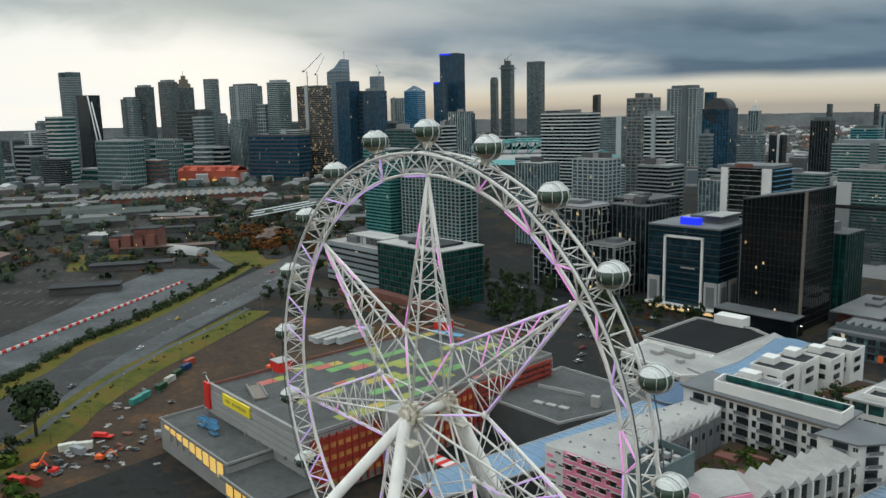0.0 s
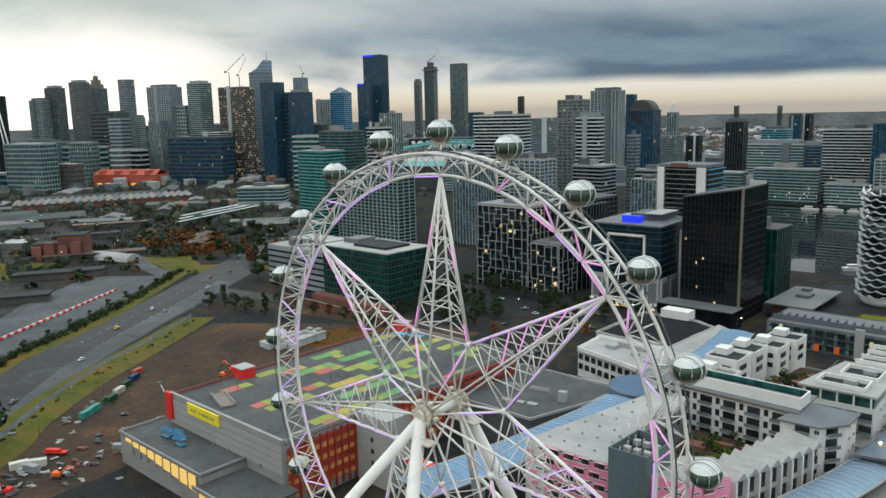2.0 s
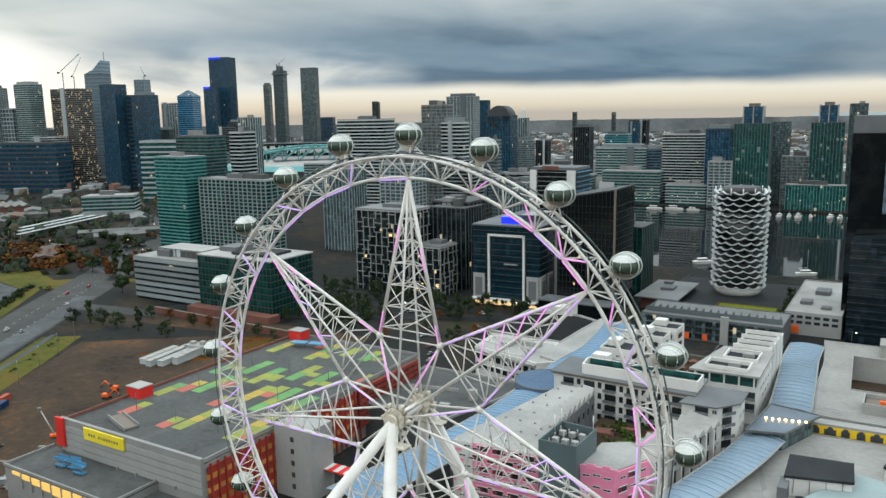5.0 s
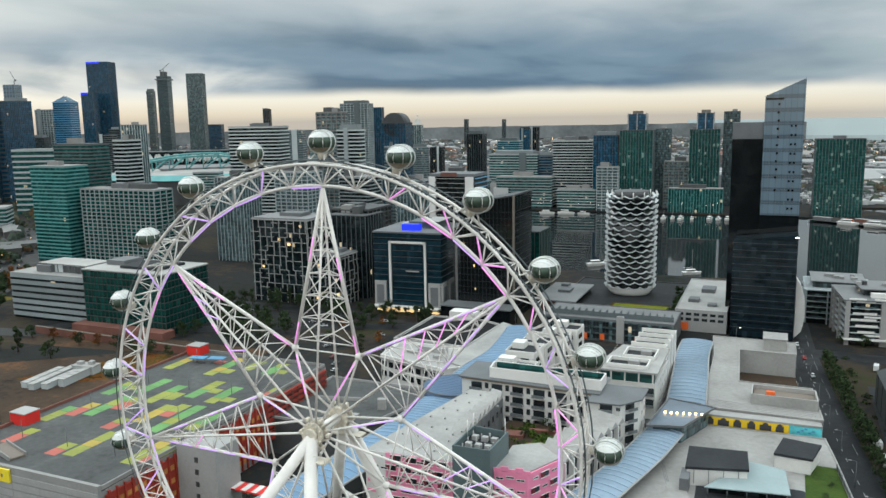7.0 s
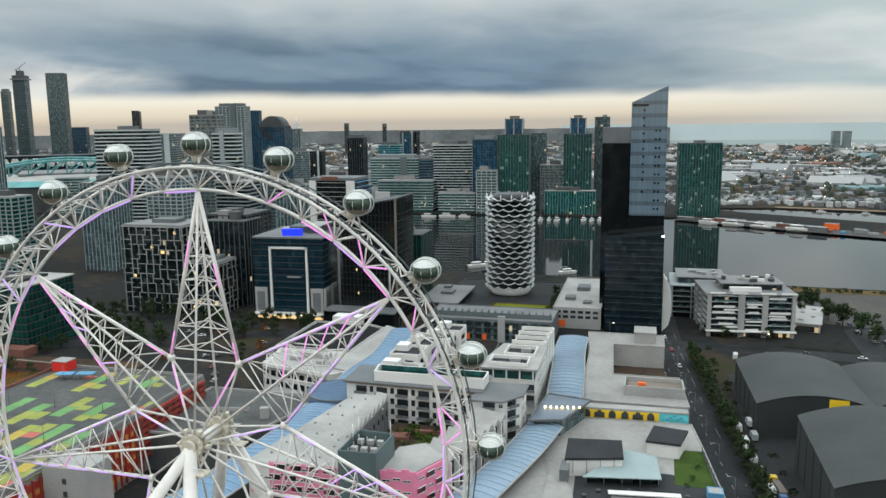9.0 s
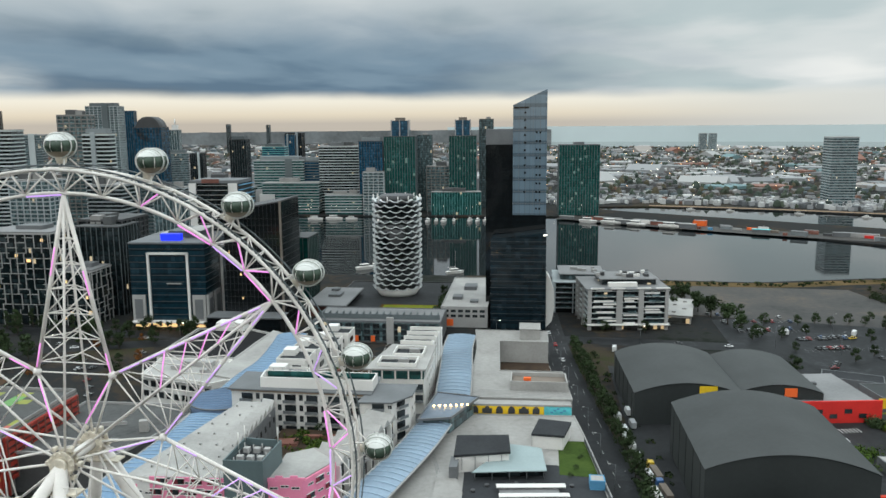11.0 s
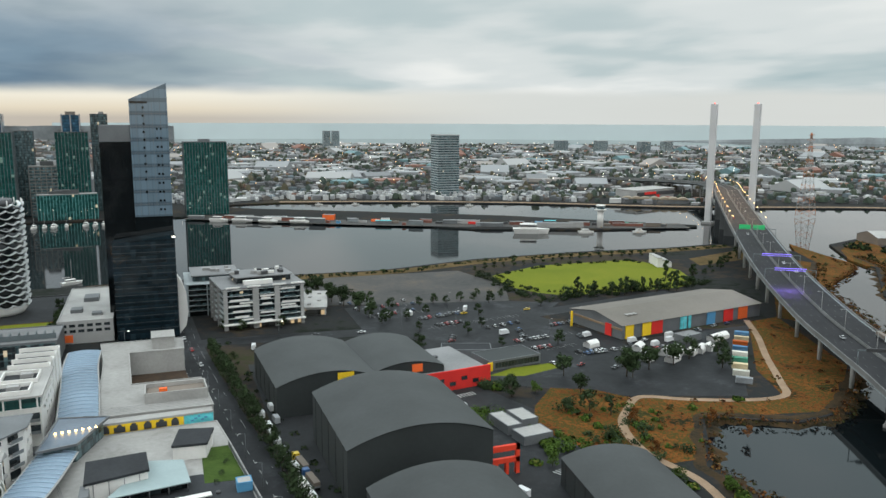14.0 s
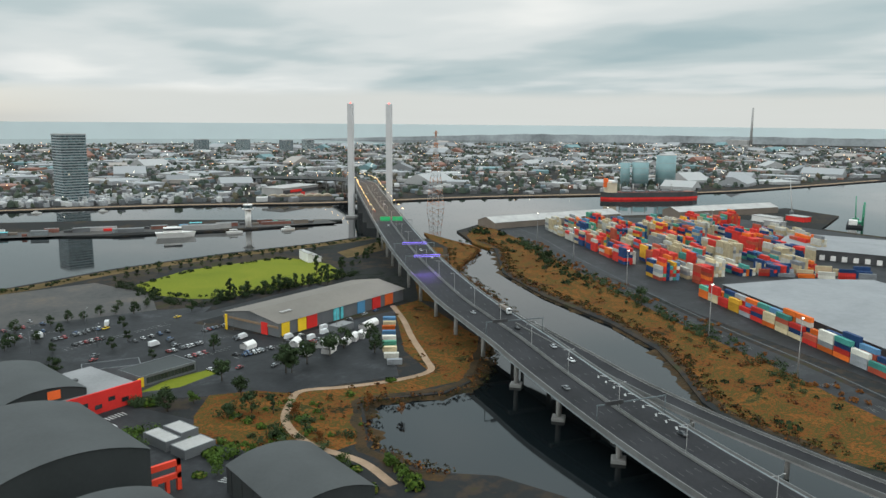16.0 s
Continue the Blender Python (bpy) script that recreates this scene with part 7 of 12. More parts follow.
    for x, y, w, d in ((9, 119, 12, 2.4), (7, 132, 14, 1.6), (-4, 126, 7, 5), (-6, 104, 5, 8), (8, 104, 8, 3)):
        part("planter", box(x, y, 12.5, w, d, 1.0, 6), M["brick"], b)


M["greengrey"] = mat("grey_green_cladding", (0.095, 0.130, 0.135), 0.6, 0, 0.15, 0.1, 1.2, 0.08)
pink_building()


def balcony_bay(parent, proto, x, y, z, w, rz=0.0):
    """Recessed dark opening, slab and grey balustrade."""
    for nm, bx, mt in (("balcony_door", (0, -0.05, 1.35, w * 0.92, 0.2, 2.5), "pane"), ("balcony_slab", (0, -0.9, -0.1, w, 1.9, 0.22), "pale"), ("balustrade", (0, -1.78, 0.5, w, 0.12, 1.05), "railgrey")):
        key = (nm, w)
        if key in proto:
            again(nm, proto[key], parent, (x, y, z), radians(rz))
        else:
            proto[key] = part(nm, box(*bx), M[mt], parent)
            proto[key].location, proto[key].rotation_euler = (x, y, z), (0, 0, radians(rz))


M["railgrey"] = mat("grey_balustrade_panel", (0.13, 0.14, 0.145), 0.5, 0, 0.2, 0.5, 3, 0.05)


def white_apartments():
    b = thing("white_courtyard_apartments", "white apartment wing with recessed balconies and a walled roof terrace", "building")
    o = [(-30, 142.4), (22, 140.4), (22, 158), (-30, 160)]
    solid(b, "wall", o, 0, 25.4, M["white"])
    solid(b, "roof", [(-31, 141.2), (23, 139.2), (23, 159), (-31, 161)], 25.4, 25.9, M["grey"])
    part("cornice", box(-4, 140.9, 25.1, 52, 1.0, 0.35, -2.2), M["path"], b, "timber-coloured cornice strip")
    tw = [(-19, 143.6), (22.6, 143.0), (22.6, 151.5), (-20, 151.5)]
    rim(b, tw, 25.9, 3.8, M["white"], 0.5, "terrace_wall")
    part("terrace_floor", box(1.6, 147.3, 26.0, 41, 7.8, 0.2), M["roofdark"], b, "dark roof terrace floor")
    part("terrace_glass", box(1.6, 150.9, 28.6, 41, 0.3, 2.2), M["g_teal"], b)
    for i in range(9):
        part("roof_light", box(-15 + i * 4.2, 147.3, 26.25, 2.6, 5.4, 0.3), M["g_grey"], b, "grey roof light pane")
    for i in range(12):
        part("pergola_post", box(-17 + i * 3.4, 151.9, 28.2, 0.25, 0.25, 4.4), M["pale"], b)
    proto = {}
    for i in range(6):
        x = -24 + i * 8.2
        y = 142.4 - (x + 30) * 0.0385
        for k in range(4):
            balcony_bay(b, proto, x, y, 9.4 + k * 4.0, 4.6, -2.2)
            if i < 5:
                put("window", WIN["tall"], b, (x + 4.1, y - 0.18, 11.0 + k * 4.0), -2.2)
    c = thing("white_corner_apartments", "white corner apartment block with square windows and balconies", "building")
    o = [(20, 133), (31.0, 133.6), (36.6, 141), (36.8, 152), (23, 152)]
    solid(c, "wall", o, 0, 25.0, M["white"])
    solid(c, "roof", [(19.2, 132), (31.5, 132.6), (37.6, 140.6), (37.8, 152.4), (22.4, 152.4)], 25.0, 25.5, M["grey"])
    for k in range(5):
        z = 6.5 + k * 4.0
        put("window", WIN["std"], c, (36.78, 144.5, z + 1), 90)
        put("window", WIN["std"], c, (36.8, 149.5, z + 1), 90)
        balcony_bay(c, proto, 33.8, 137.3, z, 4.2, 52.5)
        balcony_bay(c, proto, 26.5, 133.25, z, 4.6, 2.7)
        put("window", WIN["std"], c, (30.6, 133.45, z + 1), 2.7)
    d = thing("white_stepped_apartments", "white stepped apartment block with stacked roof terraces", "building")
    solid(d, "wall", [(15, 167), (38, 168), (38.4, 200), (20, 200)], 0, 22.0, M["white"])
    solid(d, "roof", [(14.4, 165), (39, 166), (39, 200), (20, 200)], 26.2, 26.9, M["roofwhite"], "pale flat roof with panel joints")
    part("glazed_level", box(27, 176, 24.1, 21, 16, 4.2, 2), M["g_teal"], d, "teal glazed top storey")
    for x, y, w, dd in ((27, 173, 15, 9), (29.5, 187, 12, 11)):
        part("roof_well", box(x, y, 27.0, w, dd, 0.12), M["roofdark"], d, "dark sunken roof terrace")
        rim(d, [(x - w / 2, y - dd / 2), (x + w / 2, y - dd / 2), (x + w / 2, y + dd / 2), (x - w / 2, y + dd / 2)], 26.95, 1.5, M["white"], 0.5, "well_parapet")
        part("roof_unit", box(x + 2, y + 1, 27.9, 4.2, 2.4, 1.6, 0, 0.1), M["pale"], d)
    for i in range(6):
        part("roof_joint", box(18 + i * 4, 182, 26.93, 0.12, 34, 0.06), M["pale"], d)
    for i in range(5):
        part("roof_column", box(16.4 + i * 5.2, 166.6, 24.1, 0.5, 0.5, 4.3), M["white"], d)
    for i in range(5):
        balcony_bay(d, proto, 18 + i * 4.4, 167 + i * 0.19, 17.6, 4.2, 2.5)
        balcony_bay(d, proto, 18 + i * 4.4, 167 + i * 0.19, 13.2, 4.2, 2.5)
    windows(d, "std", 172, 200, 38.3, 6, 22, 5, 4, "e", 0.3, 4, 0.1)
    for i in range(4):
        y = 203 + i * 6.6
        u = part("house", box(30.5 + 0.4 * i, y, 13.5, 14, 6.4, 27 + 0.6 * i), M["white"], d)
        part("roof_terrace", box(30.5 + 0.4 * i, y + 0.6, 27.2 + 0.3 * i, 11.5, 4.4, 0.4), M["roofdark"], u)
        part("roof_parapet", box(30.5 + 0.4 * i, y - 3.1, 27.7 + 0.3 * i, 14.2, 0.4, 1.8), M["white"], u)
        put("window", WIN["wide"], u, (31 + 0.4 * i, y - 3.24, 24.3), 0)
    e = thing("white_villa_block", "cluster of white cube town houses with dark roof terraces", "building")
    for x, y, w, dd, h in ((-20, 176, 17, 11, 20.5), (-20, 190, 13, 13, 23.5), (-19, 206, 12, 13, 23.0), (-15, 220, 13, 11, 22.0), (-12, 232, 13, 11, 23.0)):
        u = part("house", box(x, y, h / 2, w, dd, h, -4), M["white"], e)
        part("roof_terrace", box(x, y, h + 0.05, w - 1.0, dd - 1.0, 0.1, -4), M["roofdark" if h > 21.5 else "roofgrey"], u)
        rim(u, [(x - w / 2, y - dd / 2), (x + w / 2, y - dd / 2), (x + w / 2, y + dd / 2), (x - w / 2, y + dd / 2)], h, 0.9, M["white"], 0.35, "roof_parapet")
        part("roof_room", box(x - w * 0.22, y + dd * 0.18, h + 1.4, w * 0.4, dd * 0.45, 2.7), M["white"], u)
        for k in range(2):
            part("window", box(x + w * 0.2, y - dd / 2 - 0.1, h - 3 - 4 * k, w * 0.35, 0.4, 2.0), M["pane"], u)
            part("window", box(x - w * 0.26, y - dd / 2 - 0.1, h - 3.2 - 4 * k, w * 0.28, 0.4, 2.3), M["pane"], u)
            part("window", box(x + w / 2 + 0.1, y - dd * 0.1, h - 3 - 4 * k, 0.4, dd * 0.45, 2.0), M["pane"], u)
    solid(e, "podium", [(-32, 162), (40, 162), (40, 240), (-20, 244), (-32, 200)], 0, 8, M["conc_dark"])
    solid(e, "garden", [(-10, 170), (14, 170), (19, 228), (-4, 228)], 8, 12.0, M["mud"], "brown planted courtyard")
    for x, y, w, dd in ((2, 178, 14, 3), (8, 192, 4, 12), (-2, 206, 10, 3), (8, 218, 12, 4)):
        part("planter", box(x, y, 12.5, w, dd, 1.0, 4), M["brick"], e)


white_apartments()


def north_row():
    b = block("terrace_row", "long grey terrace row with glass fronts and orange doors", -42, 30, 293, 325, 0, 12, "grey", "roofgrey", 0.6)
    part("glass_front", box(0, -16.1, 6.2, 70, 0.4, 10.5), M["g_grey"], b, "glazed front with pale frames")
    windows(b, "shop", -34, 34, -16.3, 1, 11.5, 13, 3, "s")
    for i in range(7):
        part("orange_screen", box(-30 + i * 9.4, -16.8, 2.6, 2.4, 0.3, 3.4), M["orange"], b)
    part("pale_core", box(8, -17.0, 7.5, 4, 1.4, 15), M["pale"], b)
    for i in range(18):
        part("roof_louvre", box(-33 + i * 3.9, -6, 13.6, 0.4, 8, 2.4), M["t_grey"], b)
    part("roof_screen", box(0, -10, 13.6, 70, 0.3, 2.6), M["t_grey"], b)


north_row()
b = block("tower_podium", "grey podium with planting and railings round the round tower", -52, 28, 334, 440, 0, 4, "conc_dark", "asphalt", 0.8)
part("lawn", box(14, -30, 4.35, 34, 18, 0.3), M["grass"], b, "oval lawn with an orange edge")
part("lawn_edge", box(14, -30, 4.3, 38, 21, 0.2), M["clay"], b)
b = block("wharf_store", "low wharf building with dark glass under a wide pale roof", -60, -38, 350, 398, 0, 7.5, "brick", "roofgrey", 0)
part("roof_slab", box(0, -2, 8.0, 27, 54, 0.7), M["roofgrey"], b, "wide pale grey roof slab")
part("glass_front", box(11.2, 0, 4.0, 0.4, 44, 6.0), M["g_dark"], b)
plant(b, ((0, 0, 8, 10, 1.6), (-4, 16, 5, 6, 1.6)), 8.35)
tower("dark_glass_block", -80, 390, 24, 26, 46, 0, "fins", "g_green", "dark", 3.6)
b = block("harbour_school", "low white and grey building with roof units beside the black tower", 26, 54, 330, 420, 0, 12, "pale", "roofwhite", 0.7)
plant(b, ((0, 10, 8, 12, 2.5), (-6, -20, 6, 8, 2), (5, -30, 5, 5, 1.6)), 12)
part("orange_front", box(-9, -45.2, 3, 5, 0.4, 4), M["orange"], b)
windows(b, "wide", -13, 13, -45, 5.5, 11.5, 6, 2, "s")


# ---------------- curved blue canopies ----------------
def canopy(name, label, line, width, z, rise, ribs=True, metal="bluemetal"):
    """Arched steel roof along a line, with standing ribs across it."""
    c = thing(name, label, "canopy")
    P = [Vector(p) for p in smooth_line(line, 8)]
    bm = bmesh.new()
    n = 8
    rows = []
    for i, p in enumerate(P):
        d = P[min(i + 1, len(P) - 1)] - P[max(i - 1, 0)]
        s = Vector((d.y, -d.x, 0)).normalized()
        rows.append([bm.verts.new(p + s * (width * (j / n - 0.5)) + Vector((0, 0, z + rise * (1 - (2 * j / n - 1) ** 2)))) for j in range(n + 1)])
    for a, b2 in zip(rows, rows[1:]):
        for j in range(n):
            f = bm.faces.new((a[j], a[j + 1], b2[j + 1], b2[j]))
            f.smooth = True
    bmesh.ops.recalc_face_normals(bm, faces=bm.faces)
    part("roof_sheet", bm, M[metal], c)
    if ribs:
        for i in range(0, len(P) - 1):
            d = P[i + 1] - P[i]
            s = Vector((d.y, -d.x, 0)).normalized()
            for q in range(1):
                p = P[i]
                bm = bmesh.new()
                pts = [p + s * (width * (j / n - 0.5)) + Vector((0, 0, z + 0.12 + rise * (1 - (2 * j / n - 1) ** 2))) for j in range(n + 1)]
                add_loop(bm, pts, 0.17, 4)
                part("rib", bm, M["ribpale"], c)
    for sgn in (-1, 1):
        bm = bmesh.new()
        edge = []
        for i, p in enumerate(P):
            d = P[min(i + 1, len(P) - 1)] - P[max(i - 1, 0)]
            s = Vector((d.y, -d.x, 0)).normalized()
            edge.append(p + s * (sgn * width / 2) + Vector((0, 0, z)))
        add_loop(bm, edge, 0.35, 5)
        part("gutter", bm, M["pale"], c)
    for i in range(2, len(P), 5):
        part("post", tube((P[i].x, P[i].y, 0), (P[i].x, P[i].y, z + rise * 0.9), 0.4, 8), M["pale"], c)
    return c


canopy("blue_street_canopy", "long curved blue steel canopy over a shopping lane", ((-50, 40, 0), (-44, 70, 0), (-40, 100, 0), (-38, 122, 0), (-38, 141, 0)), 15.5, 15.6, 1.0)
canopy("blue_street_canopy", "narrowing blue steel canopy curving between white roofs", ((-38, 164, 0), (-38, 185, 0), (-36, 206, 0), (-38, 230, 0), (-41, 252, 0)), 15, 15.6, 0.9)
canopy("blue_street_canopy", "wide blue steel canopy with pale ribs between the shops", ((45, 258, 0), (45, 235, 0), (47, 205, 0), (49, 171, 0)), 14, 15.0, 0.8, True, "greybluemetal")
canopy("blue_street_canopy", "curved blue steel canopy descending beside white roofs", ((45, 144, 0), (41, 122, 0), (35, 98, 0), (27, 68, 0), (16, 34, 0)), 12.5, 14.0, 0.8, True, "greybluemetal")
bm = bmesh.new()
add_tube(bm, (-37.5, 152.5, 13), (-37.5, 152.5, 17.6), 12.2, 48)
dome = tagged(part("blue_disc_roof", bm, M["bluedisc"], None), "round flat dark blue steel roof at the lane's bend", "roof")
edge = bmesh.new()
add_loop(edge, [(-37.5 + 12.3 * math.cos(2 * math.pi * i / 48), 152.5 + 12.3 * math.sin(2 * math.pi * i / 48), 17.55) for i in range(48)], 0.3, 5, True)
part("rim", edge, M["grey"], dome)
for i in range(13):
    yy = 142 + i * 1.75
    part("seam", box(-37.5, yy, 17.66, 2 * math.sqrt(max(0.1, 148 - (yy - 152.5) ** 2)) * 0.97, 0.14, 0.14), M["bluemetal"], dome)
wk = thing("lit_glass_walkway", "grey-blue glass walkway roof with a row of small lamps", "walkway")
o = [(39.5, 140), (51, 143), (59.5, 165), (43, 169)]
solid(wk, "roof_sheet", o, 16.2, 16.7, M["walkglass"])
solid(wk, "wall", [(41, 142), (50.4, 144.6), (57.6, 163.6), (44.2, 167)], 0, 16.2, M["g_grey"])
rim(wk, o, 16.2, 0.8, M["grey"], 0.5, "edge_beam")
for i in range(7):
    part("lamp", box(43.6 + i * 2.05, 153.4 + i * 0.35, 17.1, 0.7, 0.5, 0.5), M["lamp_warm"], wk)


# ---------------- white shop roofs by the street ----------------
def shops():
    b = thing("white_shop_block", "white flat-roofed shop block with a sunken planted yard", "building")
    zt = 14.0
    for nm, o in (("west_part", [(54.5, 172), (64, 172), (66, 206), (64, 250), (64, 272), (51, 272), (54, 240)]), ("north_part", [(64, 252), (88, 252), (88, 272), (64, 272)]), ("south_part", [(64, 172), (95.5, 172), (93, 206), (66, 206)])):
        wl = solid(b, nm, o, 0, zt, M["roofwhite"])
        solid(b, "roof", o, zt, zt + 0.12, M["paleroof"])
    rim(b, [(54.5, 172), (95.5, 172), (93, 206), (66, 206), (64, 252), (88, 252), (88, 272), (51, 272), (54, 240)], zt, 0.5, M["roofwhite"], 0.4)
    solid(b, "sunken_yard", [(65, 206), (92, 206), (88, 252), (64, 252)], 0, 3.6, M["mud"], "brown sunken yard")
    part("stair_box", box(79, 262, 16.8, 10, 12, 5.2), M["roofwhite"], b)
    part("box_cap", box(79, 262, 19.5, 10.6, 12.6, 0.3), M["paleroof"], b)
    o = [(71.5, 181.5), (94, 181.5), (93.5, 193), (71.5, 193)]
    rim(b, o, zt, 4.0, M["roofwhite"], 0.5, "roof_enclosure")
    solid(b, "enclosure_floor", [(72, 182), (93.6, 182), (93.2, 192.6), (72, 192.6)], zt + 0.1, zt + 2.4, M["bronze"])
    part("orange_unit", box(78, 187, 17.2, 3, 1.6, 1.2), M["orange"], b)
    for x, y in ((68, 222), (69.6, 222), (71.2, 222.4)):
        part("white_tank", box(x, y, 5.6, 1.3, 1.2, 4.0), M["white"], b)
    for i in range(5):
        part("roof_joint", box(75, 174 + i * 1.6, zt + 0.14, 38, 0.1, 0.05), M["grey"], b)
    mw = thing("mural_shop_wall", "yellow and turquoise painted shop wall with dark arches", "wall", (75, 166.5, 0), 2)
    part("wall", box(0, 2.4, 6.8, 40, 5.2, 13.6), M["roofwhite"], mw)
    part("fascia", box(0, -0.35, 13.5, 40.4, 0.5, 0.9), M["roofwhite"], mw)
    mu = part("mural", box(-5, -0.4, 11.6, 29, 0.4, 3.2), M["yellow"], mw, "yellow wall with dark arched openings")
    for i in range(6):
        a = part("arch_opening", box(-17 + i * 4.7, -0.65, 11.2, 2.6 + (1.2 if i in (1, 4) else 0), 0.2, 2.0), M["dark"], mu)
        part("arch_head", tube((-17 + i * 4.7, -0.76, 12.1), (-17 + i * 4.7, -0.56, 12.1), 1.0, 14), M["dark"], a)
    part("mural", box(14.8, -0.4, 11.2, 10.4, 0.4, 4.4), M["cyan"], mw, "turquoise wall with a painted tree")
    for i in range(5):
        part("painted_leaf", box(12.5 + i * 1.2, -0.64, 11 + (i % 3) * 0.7, 1.0, 0.1, 0.6, 0), M["bluep"], mw)
    d = thing("white_shop_block", "long white shop roof with roof houses and a small garden", "building")
    o = [(53, 163), (96, 165), (98.5, 146), (104, 96), (98, 30), (34, 30), (38, 99), (50, 157)]
    solid(d, "wall", o, 0, 10.0, M["roofwhite"])
    solid(d, "roof", o, 10.0, 10.14, M["paleroof"])
    rim(d, o, 10.0, 0.5, M["roofwhite"], 0.4)
    for i in range(4):
        part("roof_joint", box(46 + i * 3, 130 - i * 14, 10.17, 0.12, 44, 0.05, 14), M["grey"], d)
    solid(d, "dark_terrace", [(58, 121), (88, 121), (101, 112), (103, 92), (98, 60), (60, 60)], 10.14, 10.24, M["roofdark"], "dark roof terrace")
    h = part("roof_house", plate([(55.5, 112.5), (72.5, 117), (71.5, 129.5), (55, 127.5)], 10.2, 15.6), M["white"], d)
    solid(h, "dark_roof", [(55, 112), (73, 116.5), (72, 130.2), (54.5, 128.2)], 15.6, 16.4, M["roofdark"], "dark green-grey roof")
    for i in range(4):
        part("panel_joint", box(57.5 + i * 4.2, 112.9 + i * 1.1, 13.2, 0.14, 0.2, 4.4, 15), M["grey"], h)
    part("dark_side", box(55.2, 111, 12.4, 2.6, 8, 4.6), M["grey"], h)
    pc = part("pale_canopy", plate([(61, 107), (84.5, 110.5), (83, 127.5), (72.8, 130)], 12.9, 13.2), M["mintroof"], d, "pale mint canopy roof")
    for i in range(5):
        part("canopy_post", tube((62 + i * 5.4, 107.6 + i * 0.8, 10.2), (62 + i * 5.4, 107.6 + i * 0.8, 12.9), 0.16, 5), M["grey"], pc)
    part("canopy_glass", box(73, 111.2, 11.6, 22, 0.2, 2.4, 8), M["g_dark"], pc)
    h2 = part("roof_house", plate([(80, 134), (90.4, 133), (93.4, 144.8), (82.6, 147)], 10.2, 14.9), M["white"], d)
    solid(h2, "dark_roof", [(79.6, 133.6), (90.8, 132.6), (93.8, 145.2), (82.4, 147.6)], 14.9, 15.7, M["roofdark"])
    solid(d, "lawn", [(89, 141), (98, 141), (101, 113), (88.6, 114)], 10.16, 10.3, M["grassdark"], "small roof lawn")
    for x0, y0, x1, y1, w in ((69, 100.5, 90, 103.5, 2.4), (70, 95, 91, 97, 2.2)):
        part("shade_strip", box((x0 + x1) / 2, (y0 + y1) / 2, 12.0, 21, w, 0.3, 6), M["white"], d)
    part("shade_slab", box(79, 99.6, 11.2, 18, 4.0, 0.3, 6), M["roofgrey"], d)
    solid(d, "step_slab", [(50, 111), (55, 111), (59, 98), (59, 80), (50, 80)], 10.14, 11.0, M["paleroof"])
    for i in range(12):
        part("fence_post", box(98.2 + i * 0.45, 140 - i * 4, 11.2, 0.2, 0.2, 2.2), M["grey"], d)
    part("side_fence", box(100.8, 117.5, 11.0, 0.12, 48, 1.6, 6.3), M["grey"], d)
    for i, (x, y) in enumerate(((66, 104), (75, 106), (62, 100), (86, 104), (92, 106))):
        t = part("cafe_table", tube((x, y, 10.24), (x, y, 11.0), 0.7, 10), M["dark"], d)
    e = block("small_kiosk", "small white-roofed blue rooftop kiosk", 97.4, 102, 104.5, 109, 10.2, 13.0, "bluep", "roofwhite", 0.2, "kiosk")


shops()


# ---------------- film-studio sheds ----------------
def arched_shed(label, x0, x1, y0, y1, eave, rise, panel=None, rot=0):
    w, d = x1 - x0, y1 - y0
    s = thing("arched_shed", label, "shed", ((x0 + x1) / 2, (y0 + y1) / 2, 0), rot, group="studio sheds")
    n = 16
    prof = [(-w / 2 + w * i / n, eave + rise * (1 - (2 * i / n - 1) ** 2)) for i in range(n + 1)]
    for nm, yy in (("gable", -d / 2), ("gable", d / 2)):
        bm = bmesh.new()
        vs = [bm.verts.new((x, yy, z)) for x, z in [(-w / 2, 0)] + prof + [(w / 2, 0)]]
        bm.faces.new(vs if yy < 0 else vs[::-1])
        bmesh.ops.recalc_face_normals(bm, faces=bm.faces)
        part(nm, bm, M["shed"], s)
    for sx in (-1, 1):
        part("side_wall", box(sx * (w / 2 - 0.15), 0, eave / 2, 0.3, d - 0.05, eave), M["shed"], s)
    bm = bmesh.new()
    rows = [[bm.verts.new((x * 1.012, yy, z + 0.25)) for x, z in prof] for yy in (-d / 2 - 0.4, d / 2 + 0.4)]
    for j in range(n):
        f = bm.faces.new((rows[0][j], rows[0][j + 1], rows[1][j + 1], rows[1][j]))
        f.smooth = True
    part("roof", bm, M["shed_roof"], s)
    for i in range(5):
        part("wall_rib", box(-w / 2 - 0.05, -d / 2 + d * (i + 0.5) / 5, eave / 2, 0.25, 0.4, eave), M["shed"], s)
    if panel:
        px, pz, pw, ph, col = panel
        part("sign_panel", box(px, -d / 2 - 0.25, pz, pw, 0.3, ph), M[col], s, "%s square sign panel" % col)
    return s


M["shed_roof"] = mat("matt_grey_roof_sheet", (0.043, 0.046, 0.046), 0.6, 0, 0.22, 0.05, 0.7, 0.05, spec=0.25)
arched_shed("large charcoal metal studio shed with an arched roof", 131, 181, 104, 160, 18.5, 5.5)
arched_shed("charcoal metal studio shed with a yellow sign panel", 120, 163, 186, 243, 13, 4.5, (7.5, 14.2, 7, 4.5, "yellow"), 2)
arched_shed("smaller charcoal studio shed with an orange panel", 163, 197, 196, 246, 11, 3.5, (4, 11.4, 5, 3.6, "orange"), 2)
arched_shed("low charcoal studio shed beside the creek", 199, 230, 52, 93, 9, 3.5, None, -8)
arched_shed("charcoal studio shed with an arched roof beside the street", 132, 174, 36, 84, 15, 5)


